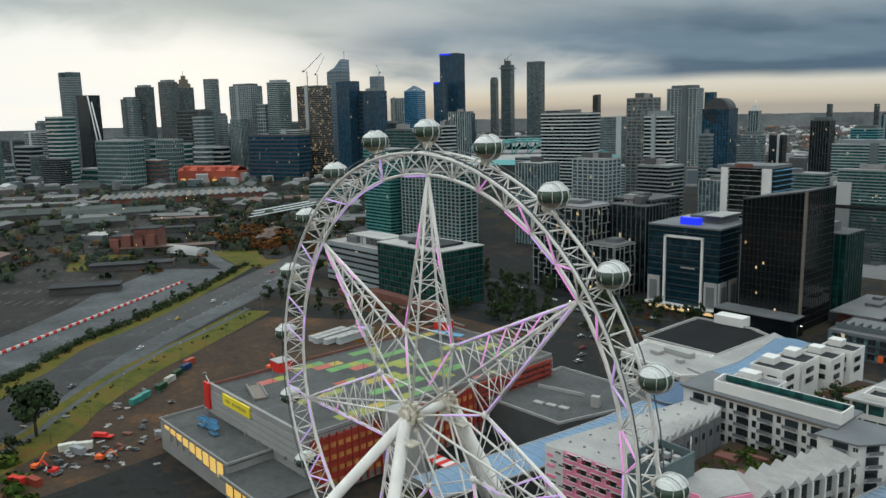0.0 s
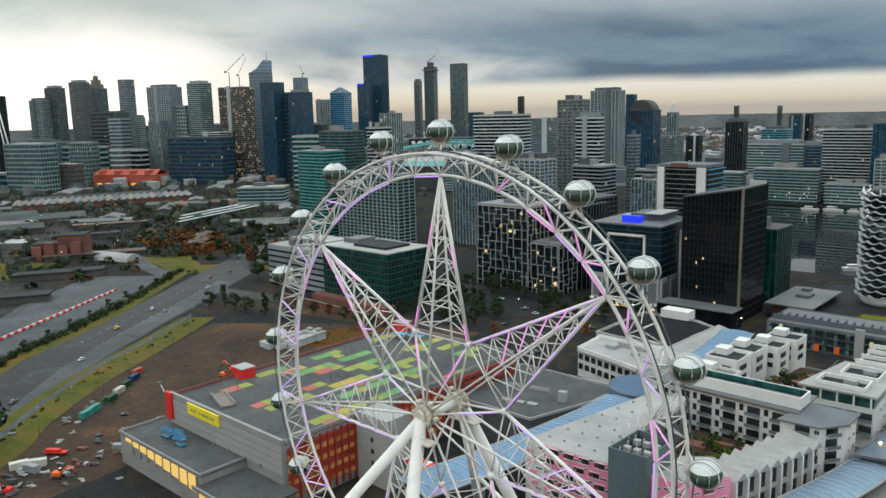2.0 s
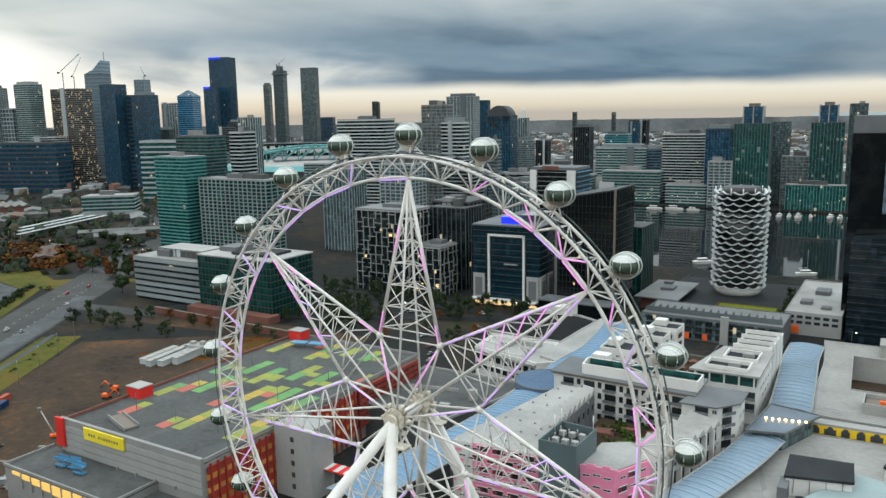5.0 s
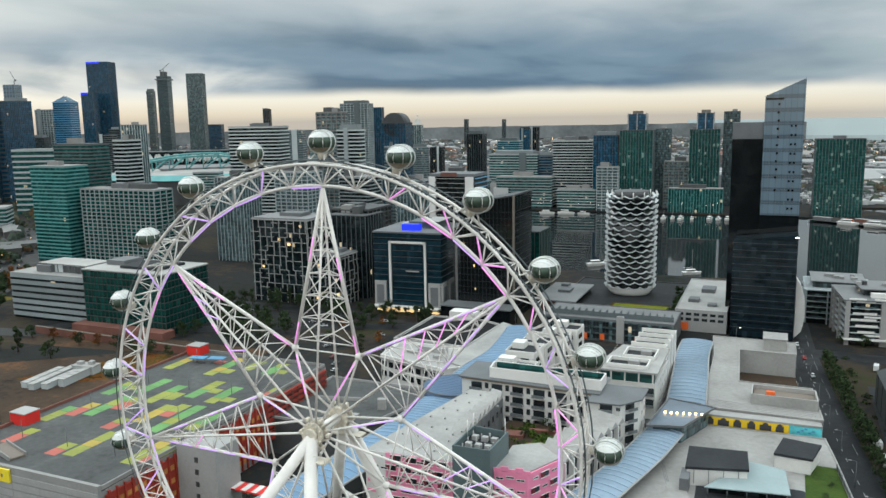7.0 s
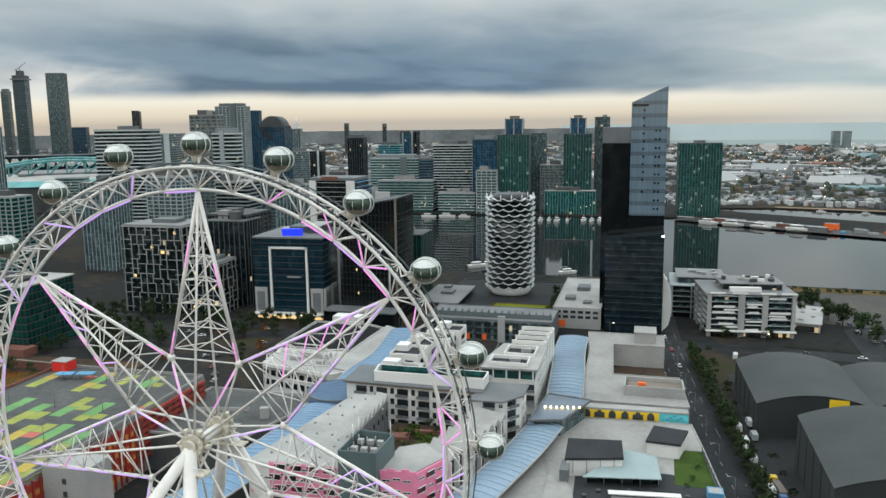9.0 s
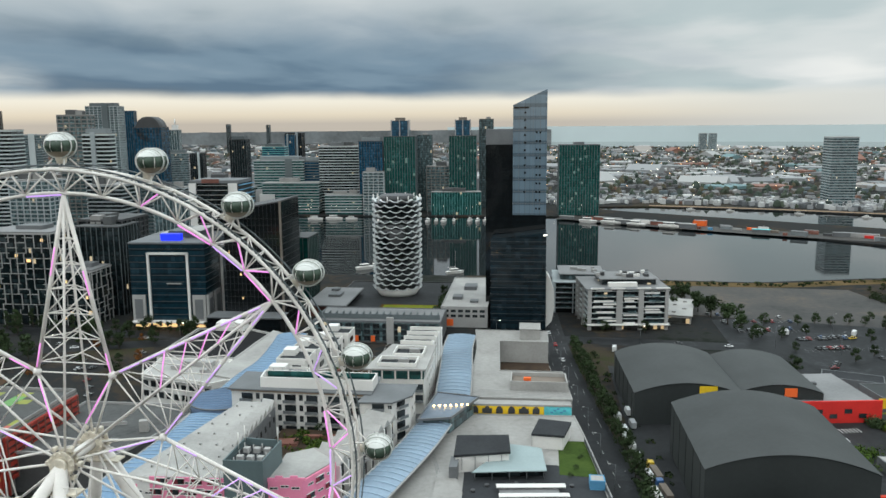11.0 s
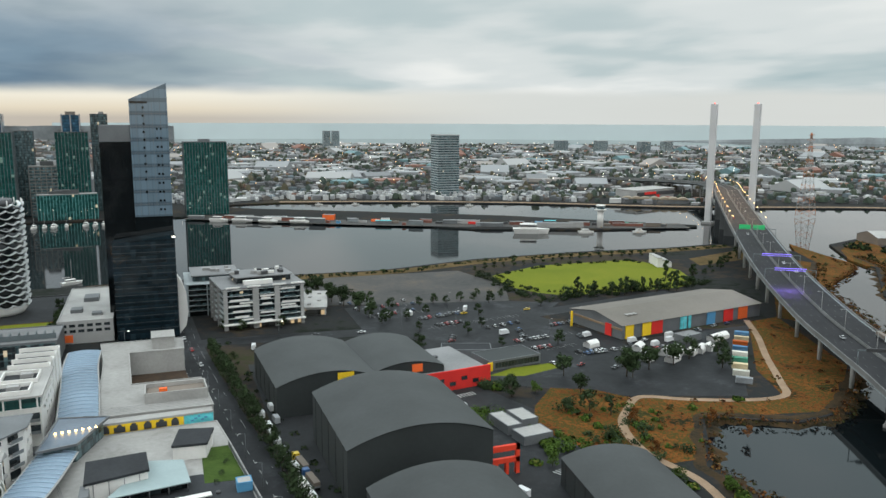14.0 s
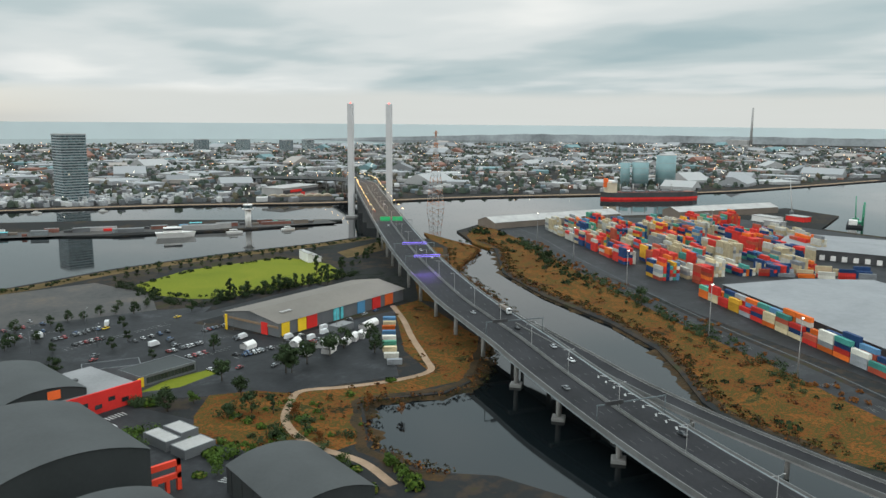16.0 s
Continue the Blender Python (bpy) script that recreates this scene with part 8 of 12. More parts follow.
M["portal"] = mat("orange_red_steel", (0.70, 0.06, 0.03), 0.5, 0, 0.12, 0.3, 2, 0.05, spec=0.15)


def red_office():
    b = thing("red_fronted_office", "low office with a bright red front and pale metal roof", "building", (200, 206, 0), 8)
    part("wall", box(0, 6, 4, 34, 36, 8), M["grey"], b)
    part("roof", box(0, 6, 8.2, 34.6, 36.6, 0.4), M["roofgrey"], b)
    part("red_front", box(0, -12.4, 4.6, 38, 0.8, 9.2), M["red"], b, "bright red sloping front")
    part("red_side", box(17.5, 2, 4, 0.6, 24, 6), M["red"], b)
    for i in range(5):
        part("window", box(-13 + i * 6, -12.95, 3.0 + (i % 2) * 2, 3, 0.3, 1.8), M["pane"], b)
    plant(b, ((-4, 10, 2, 2, 1), (-1, 10, 2, 2, 1), (2, 10, 2, 2, 1)), 8.4, "conc_dark")
    p = thing("red_portal", "orange-red steel entrance portal frame beside the shed", "frame", (187.5, 108, 0), 0)
    for x, z, w, h in ((0, 9.6, 10.4, 2.0), (0, 5.2, 10.4, 1.8), (-3.5, 2.15, 1.2, 4.3), (0.5, 2.15, 1.2, 4.3), (4.5, 5.3, 1.4, 10.6)):
        part("bar", box(x, 0, z, w, 1.2, h), M["portal"], p)


red_office()
b = block("park_cafe", "low dark pavilion with a flat roof and yellow corner", 226, 256, 214, 232, 0, 4.5, "grey", "shed", 0.4, rot=8)
part("yellow_corner", box(-15, -9.2, 2.2, 3, 0.5, 4.4), M["yellow"], b)
windows(b, "shop", -12, 14, -9, 0.6, 4.2, 7, 1, "s")
block("park_cafe", "low dark pavilion with a pale roof edge", 214, 240, 236, 248, 0, 4, "grey", "roofdark", 0.3, rot=-20)
for x, y, w, d, h in ((205, 146, 6.5, 15, 3.6), (213, 147, 7.5, 12, 4.2), (210, 132, 13, 9, 3.4)):
    block("site_office", "low grey office wing with a white metal roof", x - w / 2, x + w / 2, y - d / 2, y + d / 2, 0, h, "grey", "roofwhite", 0.2, "office", rot=6)


# ---------------- long shed with coloured doors ----------------
def long_shed():
    s = thing("long_market_shed", "long grey metal shed with brightly coloured roller doors", "shed", (372, 270, 0), 9.2)
    L2, W2, E, RZ = 57, 23, 8, 12
    part("wall", box(0, 0, E / 2, 2 * L2, 2 * W2, E), M["grey"], s)
    bm = bmesh.new()
    for sy in (-1, 1):
        v = [bm.verts.new(p) for p in ((-L2 - 1, sy * (W2 + 1), E), (L2 + 1, sy * (W2 + 1), E), (L2 + 1, 0, RZ), (-L2 - 1, 0, RZ))]
        bm.faces.new(v if sy < 0 else v[::-1])
    part("roof", bm, M["roofshed"], s, "worn grey pitched metal roof")
    for sx in (-1, 1):
        bm = bmesh.new()
        v = [bm.verts.new(p) for p in ((sx * L2, -W2, E), (sx * L2, W2, E), (sx * L2, 0, RZ - 0.1))]
        bm.faces.new(v)
        part("gable", bm, M["grey"], s)
    for x, c, w in ((-52, "yellow", 6), (-39, "yellow", 6.5), (-31, "red", 8.5), (-10, "cyan", 5), (-5, "cyan", 2.2), (13, "bluep", 7), (28, "red", 8), (41, "orange", 8)):
        part("roller_door", box(x, -W2 - 0.3, 3.9, w, 0.5, 7.4), M[c], s, "%s roller door" % c.replace("bluep", "blue"))
    part("timber_band", box(-L2 - 0.4, 0, 5.5, 0.5, 2 * W2, 1.2), M["path"], s)
    part("red_door", box(-L2 - 0.5, -12, 3.5, 0.5, 5, 7), M["red"], s)
    for i in range(3):
        part("skylight", box(-44 + i * 3, -12, 10.4, 2, 3, 0.3), M["roofwhite"], s)
    fr = part("yellow_frame", box(-L2 - 6, 14, 4.5, 1, 1, 9), M["yellow"], s, "yellow steel frame post")


M["roofshed"] = mat("weathered_roof_sheet", (0.135, 0.118, 0.098), 0.7, 0, 0.2, 0.03, 0.7, 0.1)
long_shed()

# ---------------- high road bridge ----------------
DECK = [(262, -190, 4.5), (286, -90, 6.5), (307, -31, 8.6), (324, 13, 11.2), (347, 64, 14.6), (369, 105, 16.3), (388, 142, 17.2), (416, 193, 18.2), (479, 293, 21.5), (576, 430, 26), (720, 626, 31),
        (812, 745, 29), (880, 860, 25), (920, 980, 19), (930, 1120, 12), (900, 1300, 5)]


def strip_solid(line, offset, width, z_lo, z_hi):
    """A solid strip along a 3D line, sideways by offset."""
    bm = bmesh.new()
    P = [Vector(p) for p in line]
    prev = None
    for i, p in enumerate(P):
        d = P[min(i + 1, len(P) - 1)] - P[max(i - 1, 0)]
        s = Vector((d.y, -d.x, 0)).normalized()
        a, b = p + s * (offset - width / 2), p + s * (offset + width / 2)
        cur = [bm.verts.new(q + Vector((0, 0, z))) for q, z in ((a, z_lo), (b, z_lo), (b, z_hi), (a, z_hi))]
        if prev:
            for k in range(4):
                bm.faces.new((prev[k], cur[k], cur[(k + 1) % 4], prev[(k + 1) % 4]))
        else:
            bm.faces.new(cur[::-1])
        prev = cur
    bm.faces.new(prev)
    bmesh.ops.recalc_face_normals(bm, faces=bm.faces)
    return bm


def along(line, step):
    """Points and headings every step metres along a line."""
    out, rest = [], 0.0
    P = [Vector(p) for p in line]
    for a, b in zip(P, P[1:]):
        L = (b - a).length
        s = rest
        while s < L:
            out.append((a.lerp(b, s / L), (b - a).normalized()))
            s += step
        rest = s - L
    return out


def bridge():
    br = thing("road_bridge", "long curving concrete freeway bridge with twin tall towers", "bridge")
    line = smooth_line(DECK, 8)
    part("deck", strip_solid(line, 0, 31.5, -2.0, 0.0), M["t_conc"], br)
    part("carriageway", strip_solid(line, -7.6, 13.6, 0.0, 0.06), M["bridge_road"], br)
    part("carriageway", strip_solid(line, 7.6, 13.6, 0.0, 0.06), M["bridge_road"], br)
    part("girder", strip_solid(line, 0, 20, -4.0, -2.0), M["conc_dark"], br)
    for off in (-15.6, 15.6):
        part("barrier", strip_solid(line, off, 0.4, -1.2, 1.0), M["barrier_conc"], br)
    for off in (-0.55, 0.55):
        part("median_barrier", strip_solid(line, off, 0.35, 0.0, 0.9), M["barrier_conc"], br)
    # lane dashes, one mesh for all
    bm = bmesh.new()
    for off in (-11.2, -7.6, -4.0, 4.0, 7.6, 11.2):
        for p, d in along(line, 12.0):
            s = Vector((d.y, -d.x, 0)).normalized()
            q = p + s * off + Vector((0, 0, 0.085))
            h = Vector((d.x, d.y, d.z)) * 1.6
            v = [bm.verts.new(c) for c in (q - h - s * 0.07, q - h + s * 0.07, q + h + s * 0.07, q + h - s * 0.07)]
            bm.faces.new(v)
    tagged(part("lane_dash", bm, M["worn_line"], br), kind="stuff")
    part("edge_line", strip_solid(line, -14.2, 0.16, 0.06, 0.075), M["worn_line"], br)
    part("edge_line", strip_solid(line, 14.2, 0.16, 0.06, 0.075), M["worn_line"], br)
    # piers: pairs of columns on pads under a crosshead
    for i, (p, d) in enumerate(along(line, 43.0)):
        if p.z < 6 or (610 < p.x < 830):
            continue
        s = Vector((d.y, -d.x, 0)).normalized()
        part("crosshead", box(p.x, p.y, p.z - 4.6, 1.9, 24, 1.6, math.degrees(math.atan2(d.y, d.x)), 0.2), M["concrete"], br)
        for off in (-8.5, 8.5):
            q = p + s * off
            col = part("column", tube((q.x, q.y, -2.5), (q.x, q.y, p.z - 5.2), 1.05, 12, 1.15), M["concrete"], br)
            part("pad", box(q.x, q.y, -1.0, 5.5, 5.5, 1.6, 30, 0.2), M["concrete"], col)
    # twin towers
    for x, y in ((702, 641), (738, 610)):
        t = part("tower_shaft", box(x, y, 69, 6.6, 7.2, 142, 36, 0.5), M["tower_white"], br, "slender pale tower shaft")
        part("beacon", box(x, y, 140.6, 1.2, 1.2, 1.0), M["beacon"], t, "red beacon")
        part("footing", box(x, y, -0.5, 13, 13, 3, 36, 0.4), M["concrete"], t)
    for x, y in ((745, 662), (690, 588), (776, 702), (660, 545)):
        part("river_pier", box(x, y, 12, 5, 22, 28, 36, 0.5), M["conc_dark"], br)
    # gantries
    pts = along(line, 2.0)

    def near(x, y):
        return min(pts, key=lambda t: (t[0].x - x) ** 2 + (t[0].y - y) ** 2)
    for x, y, kind in ((452, 262, "violet"), (482, 300, "violet"), (548, 392, "green"), (372, 112, "plain"), (327, 20, "plain")):
        p, d = near(x, y)
        s = Vector((d.y, -d.x, 0)).normalized()
        rot = math.degrees(math.atan2(s.y, s.x))
        g = part("gantry", box(p.x, p.y, p.z + 7.2, 31, 0.4, 0.45, rot), M["t_grey"], br)
        for off in (-15.2, 15.2):
            q = p + s * off
            part("gantry_post", tube((q.x, q.y, p.z), (q.x, q.y, p.z + 7.2), 0.2, 6), M["t_grey"], g)
        if kind == "violet":
            part("gantry_light", box(p.x, p.y, p.z + 7.8, 19, 0.4, 0.25, rot), M["violet_bar"], g, "violet lit toll bar")
            part("gantry_light", box(p.x, p.y, p.z + 6.6, 19, 0.4, 0.18, rot), M["violet_bar"], g, "violet lit toll bar")
        elif kind == "green":
            for off in (-9, 2):
                q = p + s * off
                part("road_sign", box(q.x, q.y, p.z + 8.4, 9, 0.4, 3.8, rot), M["green_sign"], g, "green road sign with pale bars")
        else:
            q = p + s * (-8)
            part("road_sign", box(q.x, q.y, p.z + 7.4, 8, 0.5, 1.6, rot), M["dark"], g)
    for i, (p, d) in enumerate(along(line, 38.0)):
        if p.z < 7 or p.y > 600:
            continue
        s = Vector((d.y, -d.x, 0)).normalized()
        lp = part("lamp_post", tube((p.x, p.y, p.z), (p.x, p.y, p.z + 11), 0.14, 6, 0.09), M["pale"], br)
        for sg in (-1, 1):
            q = p + s * sg * 2.2
            part("lamp_arm", tube((p.x, p.y, p.z + 10.8), (q.x, q.y, p.z + 11.1), 0.07, 5), M["pale"], lp)
            part("lamp_head", box(q.x, q.y, p.z + 11.05, 0.9, 0.4, 0.18, math.degrees(math.atan2(s.y, s.x))), M["pale"], lp)
    for i, (p, d) in enumerate(along(line, 34.0)):
        if p.y > 430 and p.y < 1000:
            s = Vector((d.y, -d.x, 0)).normalized()
            for sg in (-1, 1):
                q = p + s * sg * 15
                lp = part("lamp_post", tube((q.x, q.y, p.z), (q.x, q.y, p.z + 9), 0.14, 5), M["pale"], br)
                part("lamp_head", box(q.x - s.x * sg, q.y - s.y * sg, p.z + 9, 0.9, 0.9, 0.35), M["lamp_warm"], lp, "warm lit lamp head")
    # slip road on the east side
    slip = smooth_line([(392, 122, 16.9), (374, 74, 14.6), (362, 40, 12.2), (352, 0, 10.0), (346, -34, 8.4), (341, -66, 7.0), (334, -120, 5.0), (322, -190, 2)], 6)
    part("slip_deck", strip_solid(slip, 0, 9.4, -1.6, 0.0), M["concrete"], br)
    part("slip_road", strip_solid(slip, 0, 8.2, 0.0, 0.05), M["bridge_road"], br)
    for off in (-4.7, 4.7):
        part("barrier", strip_solid(slip, off, 0.35, -0.8, 1.0), M["barrier_conc"], br)
    for p, d in along(slip, 40):
        if p.z > 4:
            part("slip_column", tube((p.x, p.y, -2.5), (p.x, p.y, p.z - 1.5), 0.9, 10), M["concrete"], br)
    # hatched nose between the lanes
    for i in range(9):
        p, d = near(322 + i * 2.9, 8 + i * 6.0)
        s = Vector((d.y, -d.x, 0)).normalized()
        for sg in (-1, 1):
            q = p + s * (12.4 + sg * 1.15)
            part("chevron", box(q.x, q.y, p.z + 0.1, 3.9, 0.75, 0.02, math.degrees(math.atan2(d.y, d.x)) + sg * 32), M["line"], br)


M["barrier_conc"] = mat("stained_barrier_concrete", (0.125, 0.125, 0.122), 0.85, 0, 0.3, 0.06, 1.0, 0.1)
M["bridge_road"] = mat("bridge_asphalt", (0.019, 0.019, 0.021), 0.75, 0, 0.35, 0.06, 0.8, 0.15, spec=0.15)
M["tower_white"] = mat("pale_tower_concrete", (0.50, 0.49, 0.49), 0.7, 0, 0.1, 0.03, 0.8, 0.08)
M["violet_bar"] = glow("violet_light_bar", (0.26, 0.17, 1.0), 1.7)
M["beacon"] = glow("red_beacon", (1.0, 0.06, 0.03), 3.0)
M["green_sign"] = mat("green_road_sign", (0.02, 0.30, 0.10), 0.5, 0, 0.1, 0.5, 3, 0.02, emit=0.5)
bridge()


M["pylonp"] = mat("faded_orange_paint", (0.36, 0.13, 0.05), 0.6, 0, 0.2, 0.2, 2, 0.1)


def pylon():
    p = thing("power_pylon", "tall orange and white lattice transmission pylon by the river", "pylon", (866, 654, 0), 20)
    H = 106

    def half(z):
        return 8.5 * (1 - z / H) ** 1.25 + 0.7
    levels = [H * (1 - (1 - i / 13) ** 1.0) for i in range(14)]
    for k in range(13):
        z0, z1 = levels[k], levels[k + 1]
        a, b = half(z0), half(z1)
        bm = bmesh.new()
        co = ((-1, -1), (1, -1), (1, 1), (-1, 1))
        for i in range(4):
            (x0, y0), (x1, y1) = co[i], co[(i + 1) % 4]
            add_tube(bm, (x0 * a, y0 * a, z0), (x0 * b, y0 * b, z1), 0.3, 4)
            add_tube(bm, (x0 * a, y0 * a, z0), (x1 * b, y1 * b, z1), 0.15, 4)
            add_tube(bm, (x1 * a, y1 * a, z0), (x0 * b, y0 * b, z1), 0.15, 4)
        part("lattice_bay", bm, M["pylonp" if k % 2 == 0 else "pale"], p)
    for z, w in ((88, 12), (97, 10), (103, 8)):
        part("cross_arm", box(0, 0, z, 2 * w, 0.6, 0.6), M["pylonp"], p)


pylon()

# violet lamps under the toll gantry shine on the road
lt = bpy.data.lights.new("gantry_lamp", "AREA")
lt.energy, lt.color, lt.shape, lt.size, lt.size_y = 5200, (0.30, 0.16, 1.0), "RECTANGLE", 14, 1.0
lo = new("gantry_lamp", lt)
lo.location, lo.rotation_euler = (436, 240, 25.5), (0, 0, radians(-36))

# sodium lamps over the river span
for i, (p, d) in enumerate(along(smooth_line(DECK, 8), 46.0)):
    if 430 < p.y < 800:
        ld = bpy.data.lights.new("span_lamp", "AREA")
        ld.energy, ld.color, ld.shape, ld.size, ld.size_y = 5200, (1.0, 0.60, 0.28), "RECTANGLE", 24, 2.0
        sl = new("span_lamp", ld)
        sl.location, sl.rotation_euler = (p.x, p.y, p.z + 10.5), (0, 0, math.atan2(d.y, d.x) + math.pi / 2)

# ---------------- container port ----------------
BOXCOL = {"red": (0.44, 0.032, 0.025), "rust": (0.30, 0.06, 0.035), "navy": (0.016, 0.04, 0.105), "white": (0.52, 0.50, 0.44), "cream": (0.46, 0.38, 0.24), "orange": (0.50, 0.11, 0.02),
          "green": (0.09, 0.30, 0.20), "yellow": (0.52, 0.28, 0.03), "grey": (0.22, 0.23, 0.24), "sky": (0.10, 0.22, 0.36), "teal": (0.05, 0.20, 0.17), "moss": (0.02, 0.06, 0.03)}
BOXMAT = {k: mat(k + "_container_steel", tuple(v * 1.05 for v in c), 0.65, 0, 0.2, 0.3, 2, 0.1, rnd=0.3, spec=0.15) for k, c in BOXCOL.items()}


def container_mesh(col, L=12.2):
    """Corrugated box with corner posts and end doors, long axis x, standing on z = 0."""
    W, H = 2.44, 2.75
    side = []
    for i in range(9):
        x = -L / 2 + 0.35 + i * (L - 0.7) / 9
        p = (L - 0.7) / 9
        side += [(x, 0.0), (x + p * 0.45, 0.0), (x + p * 0.55, 0.14), (x + p * 0.9, 0.14)]
    side = [(-L / 2, 0.0)] + side + [(L / 2 - 0.35, 0.0), (L / 2, 0.0)]
    outline = [(x, -W / 2 + y) for x, y in side] + [(x, W / 2 - y) for x, y in side[::-1]]
    bm = plate(outline, 0.0, H)
    me = bpy.data.meshes.new("container")
    bm.to_mesh(me)
    bm.free()
    me.materials.append(BOXMAT[col])
    return me


CMESH = {k: container_mesh(k) for k in BOXCOL}
PICK = ("red", "red", "orange", "navy", "white", "cream", "navy", "red", "cream", "orange", "rust", "red", "green", "yellow", "teal", "sky", "rust", "navy", "grey", "red")
ux, uy = -0.583, -0.812          # along the rails, towards the camera
vx, vy = 0.812, -0.583           # away from the creek
RZ = math.atan2(uy, ux)


def container_yard():
    rng = random.Random(4)
    made = 0
    rest = []
    spots = []
    # the near row beside the white warehouse
    for u in range(0, 17):
        for v in range(2):
            h = rng.choice((2, 3, 3, 4, 4)) if v == 0 else rng.choice((3, 4, 4, 5))
            tone = rng.choice((0, 0, 0, 2))
            spots.append((586 + ux * (u * 13.0 + v * 2) + vx * (3 + v * 3.0), 118 + uy * (u * 13.0 + v * 2) + vy * (3 + v * 3.0), h, RZ, tone))
    # blocks of the main yard
    for blk_v in range(10):
        for blk_u in range(10):
            if rng.random() < 0.12:
                continue
            base = rng.choice((2, 3, 4, 5, 5, 6))
            tone = rng.choice((0, 0, 0, 0, 1, 1, 2, 3, 3))
            jog, gap = rng.uniform(-5, 5), rng.choice((3, 4, 5, 6))
            for i in range(2):
                for j in range(gap):
                    u = -64 + blk_u * 33 + i * 12.8 + jog
                    v = 6 + blk_v * 24 + j * 2.75
                    px, py = 744 + ux * u + vx * v, 350 + uy * u + vy * v
                    if (u > 235 and v > 30) or (u > 150 and v > 175) or py > 402 + 0.22 * (px - 780) or v > 60 + (300 - u) * 0.9:
                        continue
                    h = max(1, base + rng.choice((-1, 0, 0, 0, 1)))
                    spots.append((744 + ux * u + vx * v, 350 + uy * u + vy * v, h, RZ, tone))
    # low rows between the two white warehouses
    for i in range(7):
        for j in range(4):
            if rng.random() < 0.8:
                spots.append((692 + i * 7.6 + j * 4.6, 130 - i * 12.6 + j * 2.8, rng.choice((1, 2, 2, 3)), math.atan2(-12.6, 7.6), rng.choice((0, 1, 2))))
    for x, y, h, rz, tone in sorted(spots, key=lambda s: (s[0] - 470) ** 2 + (s[1] + 30) ** 2):
        picks = (PICK, ("cream", "white", "cream", "cream", "grey", "white"), ("navy", "navy", "red", "white", "navy", "red"), ("red", "red", "rust", "orange"))[tone]
        run = rng.choice(picks)
        for k in range(h):
            col = run if rng.random() < 0.45 else rng.choice(picks)
            if made < 300:
                ob = new("shipping_container", CMESH[col])
                ob.location, ob.rotation_euler = (x, y, 0.03 + k * 2.76), (0, 0, rz)
                tagged(ob, "%s corrugated steel shipping container stacked in the yard" % col, "container", "containers in the yard")
                made += 1
            else:
                rest.append((x, y, 0.03 + k * 2.76, rz, col))
    groups = {}
    for x, y, z, rz, col in rest:
        groups.setdefault(col, []).append((x, y, z, rz))
    for col, items in groups.items():
        V, F = [], []
        for x, y, z, rz in items:
            c, s = math.cos(rz), math.sin(rz)
            o = len(V)
            for dz in (0, 2.7):
                for dx, dy in ((-6.1, -1.2), (6.1, -1.2), (6.1, 1.2), (-6.1, 1.2)):
                    V.append((x + c * dx - s * dy, y + s * dx + c * dy, z + dz))
            F += [(o, o + 1, o + 5, o + 4), (o + 1, o + 2, o + 6, o + 5), (o + 2, o + 3, o + 7, o + 6), (o + 3, o, o + 4, o + 7), (o + 4, o + 5, o + 6, o + 7)]
        me = bpy.data.meshes.new("container_stacks")
        me.from_pydata(V, [], F)
        me.materials.append(BOXMAT[col])
        tagged(new("container_stacks", me), "far stacks of %s shipping containers" % col, "containers", kind="stuff")


container_yard()


def warehouse(label, x, y, L, W, h, rot, roof="roofwhite", wall="grey", ridge=3.0):
    s = thing("port_warehouse", label, "warehouse", (x, y, 0), rot)
    part("wall", box(0, 0, h / 2, W, L, h), M[wall], s)
    bm = bmesh.new()
    for sx in (-1, 1):
        v = [bm.verts.new(p) for p in ((sx * (W / 2 + 0.6), -L / 2 - 0.6, h), (sx * (W / 2 + 0.6), L / 2 + 0.6, h), (0, L / 2 + 0.6, h + ridge), (0, -L / 2 - 0.6, h + ridge))]
        bm.faces.new(v if sx > 0 else v[::-1])
    part("roof", bm, M[roof], s)
    for sy in (-1, 1):
        bm = bmesh.new()
        bm.faces.new([bm.verts.new(p) for p in ((-W / 2, sy * L / 2, h), (W / 2, sy * L / 2, h), (0, sy * L / 2, h + ridge))])
        part("gable", bm, M[wall], s)
    n = max(4, int(L / 9))
    for i in range(n):
        part("bay_door", box(-W / 2 - 0.15, -L / 2 + L * (i + 0.5) / n, 2.4, 0.3, 4.2, 4.4), M["dark" if wall != "dark" else "white"], s)
    return s


warehouse("vast white-roofed container warehouse beside the rail line", 600, 8, 162, 118, 9, -35.7, "bigroof", "dark", 2.5)
warehouse("white-roofed warehouse with lit loading doors", 862, 112, 100, 104, 9, 10, "bigroof", "dark", 2.5)
warehouse("long pale-roofed wharf shed with an ochre end wall", 843, 434, 192, 34, 7, -104.5, "roofwhite", "bronze", 5)
warehouse("long wharf shed beside the river basin", 1080, 330, 170, 32, 8, -112, "roofwhite", "bronze", 5)


def light_mast(x, y, h=30):
    m = thing("light_mast", "tall thin yard light mast", "lamp", (x, y, 0), group="yard light masts")
    part("pole", tube((0, 0, 0), (0, 0, h), 0.28, 6, 0.16), M["pale"], m)
    part("head", box(0, 0, h, 2.6, 0.8, 0.5), M["pale"], m)
    part("lamp", box(0, -0.45, h - 0.1, 2.2, 0.2, 0.3), M["lamp"], m)


for x, y in ((498, 70), (566, 165), (640, 262), (704, 350), (455, 5), (800, 330), (860, 240)):
    light_mast(x, y)


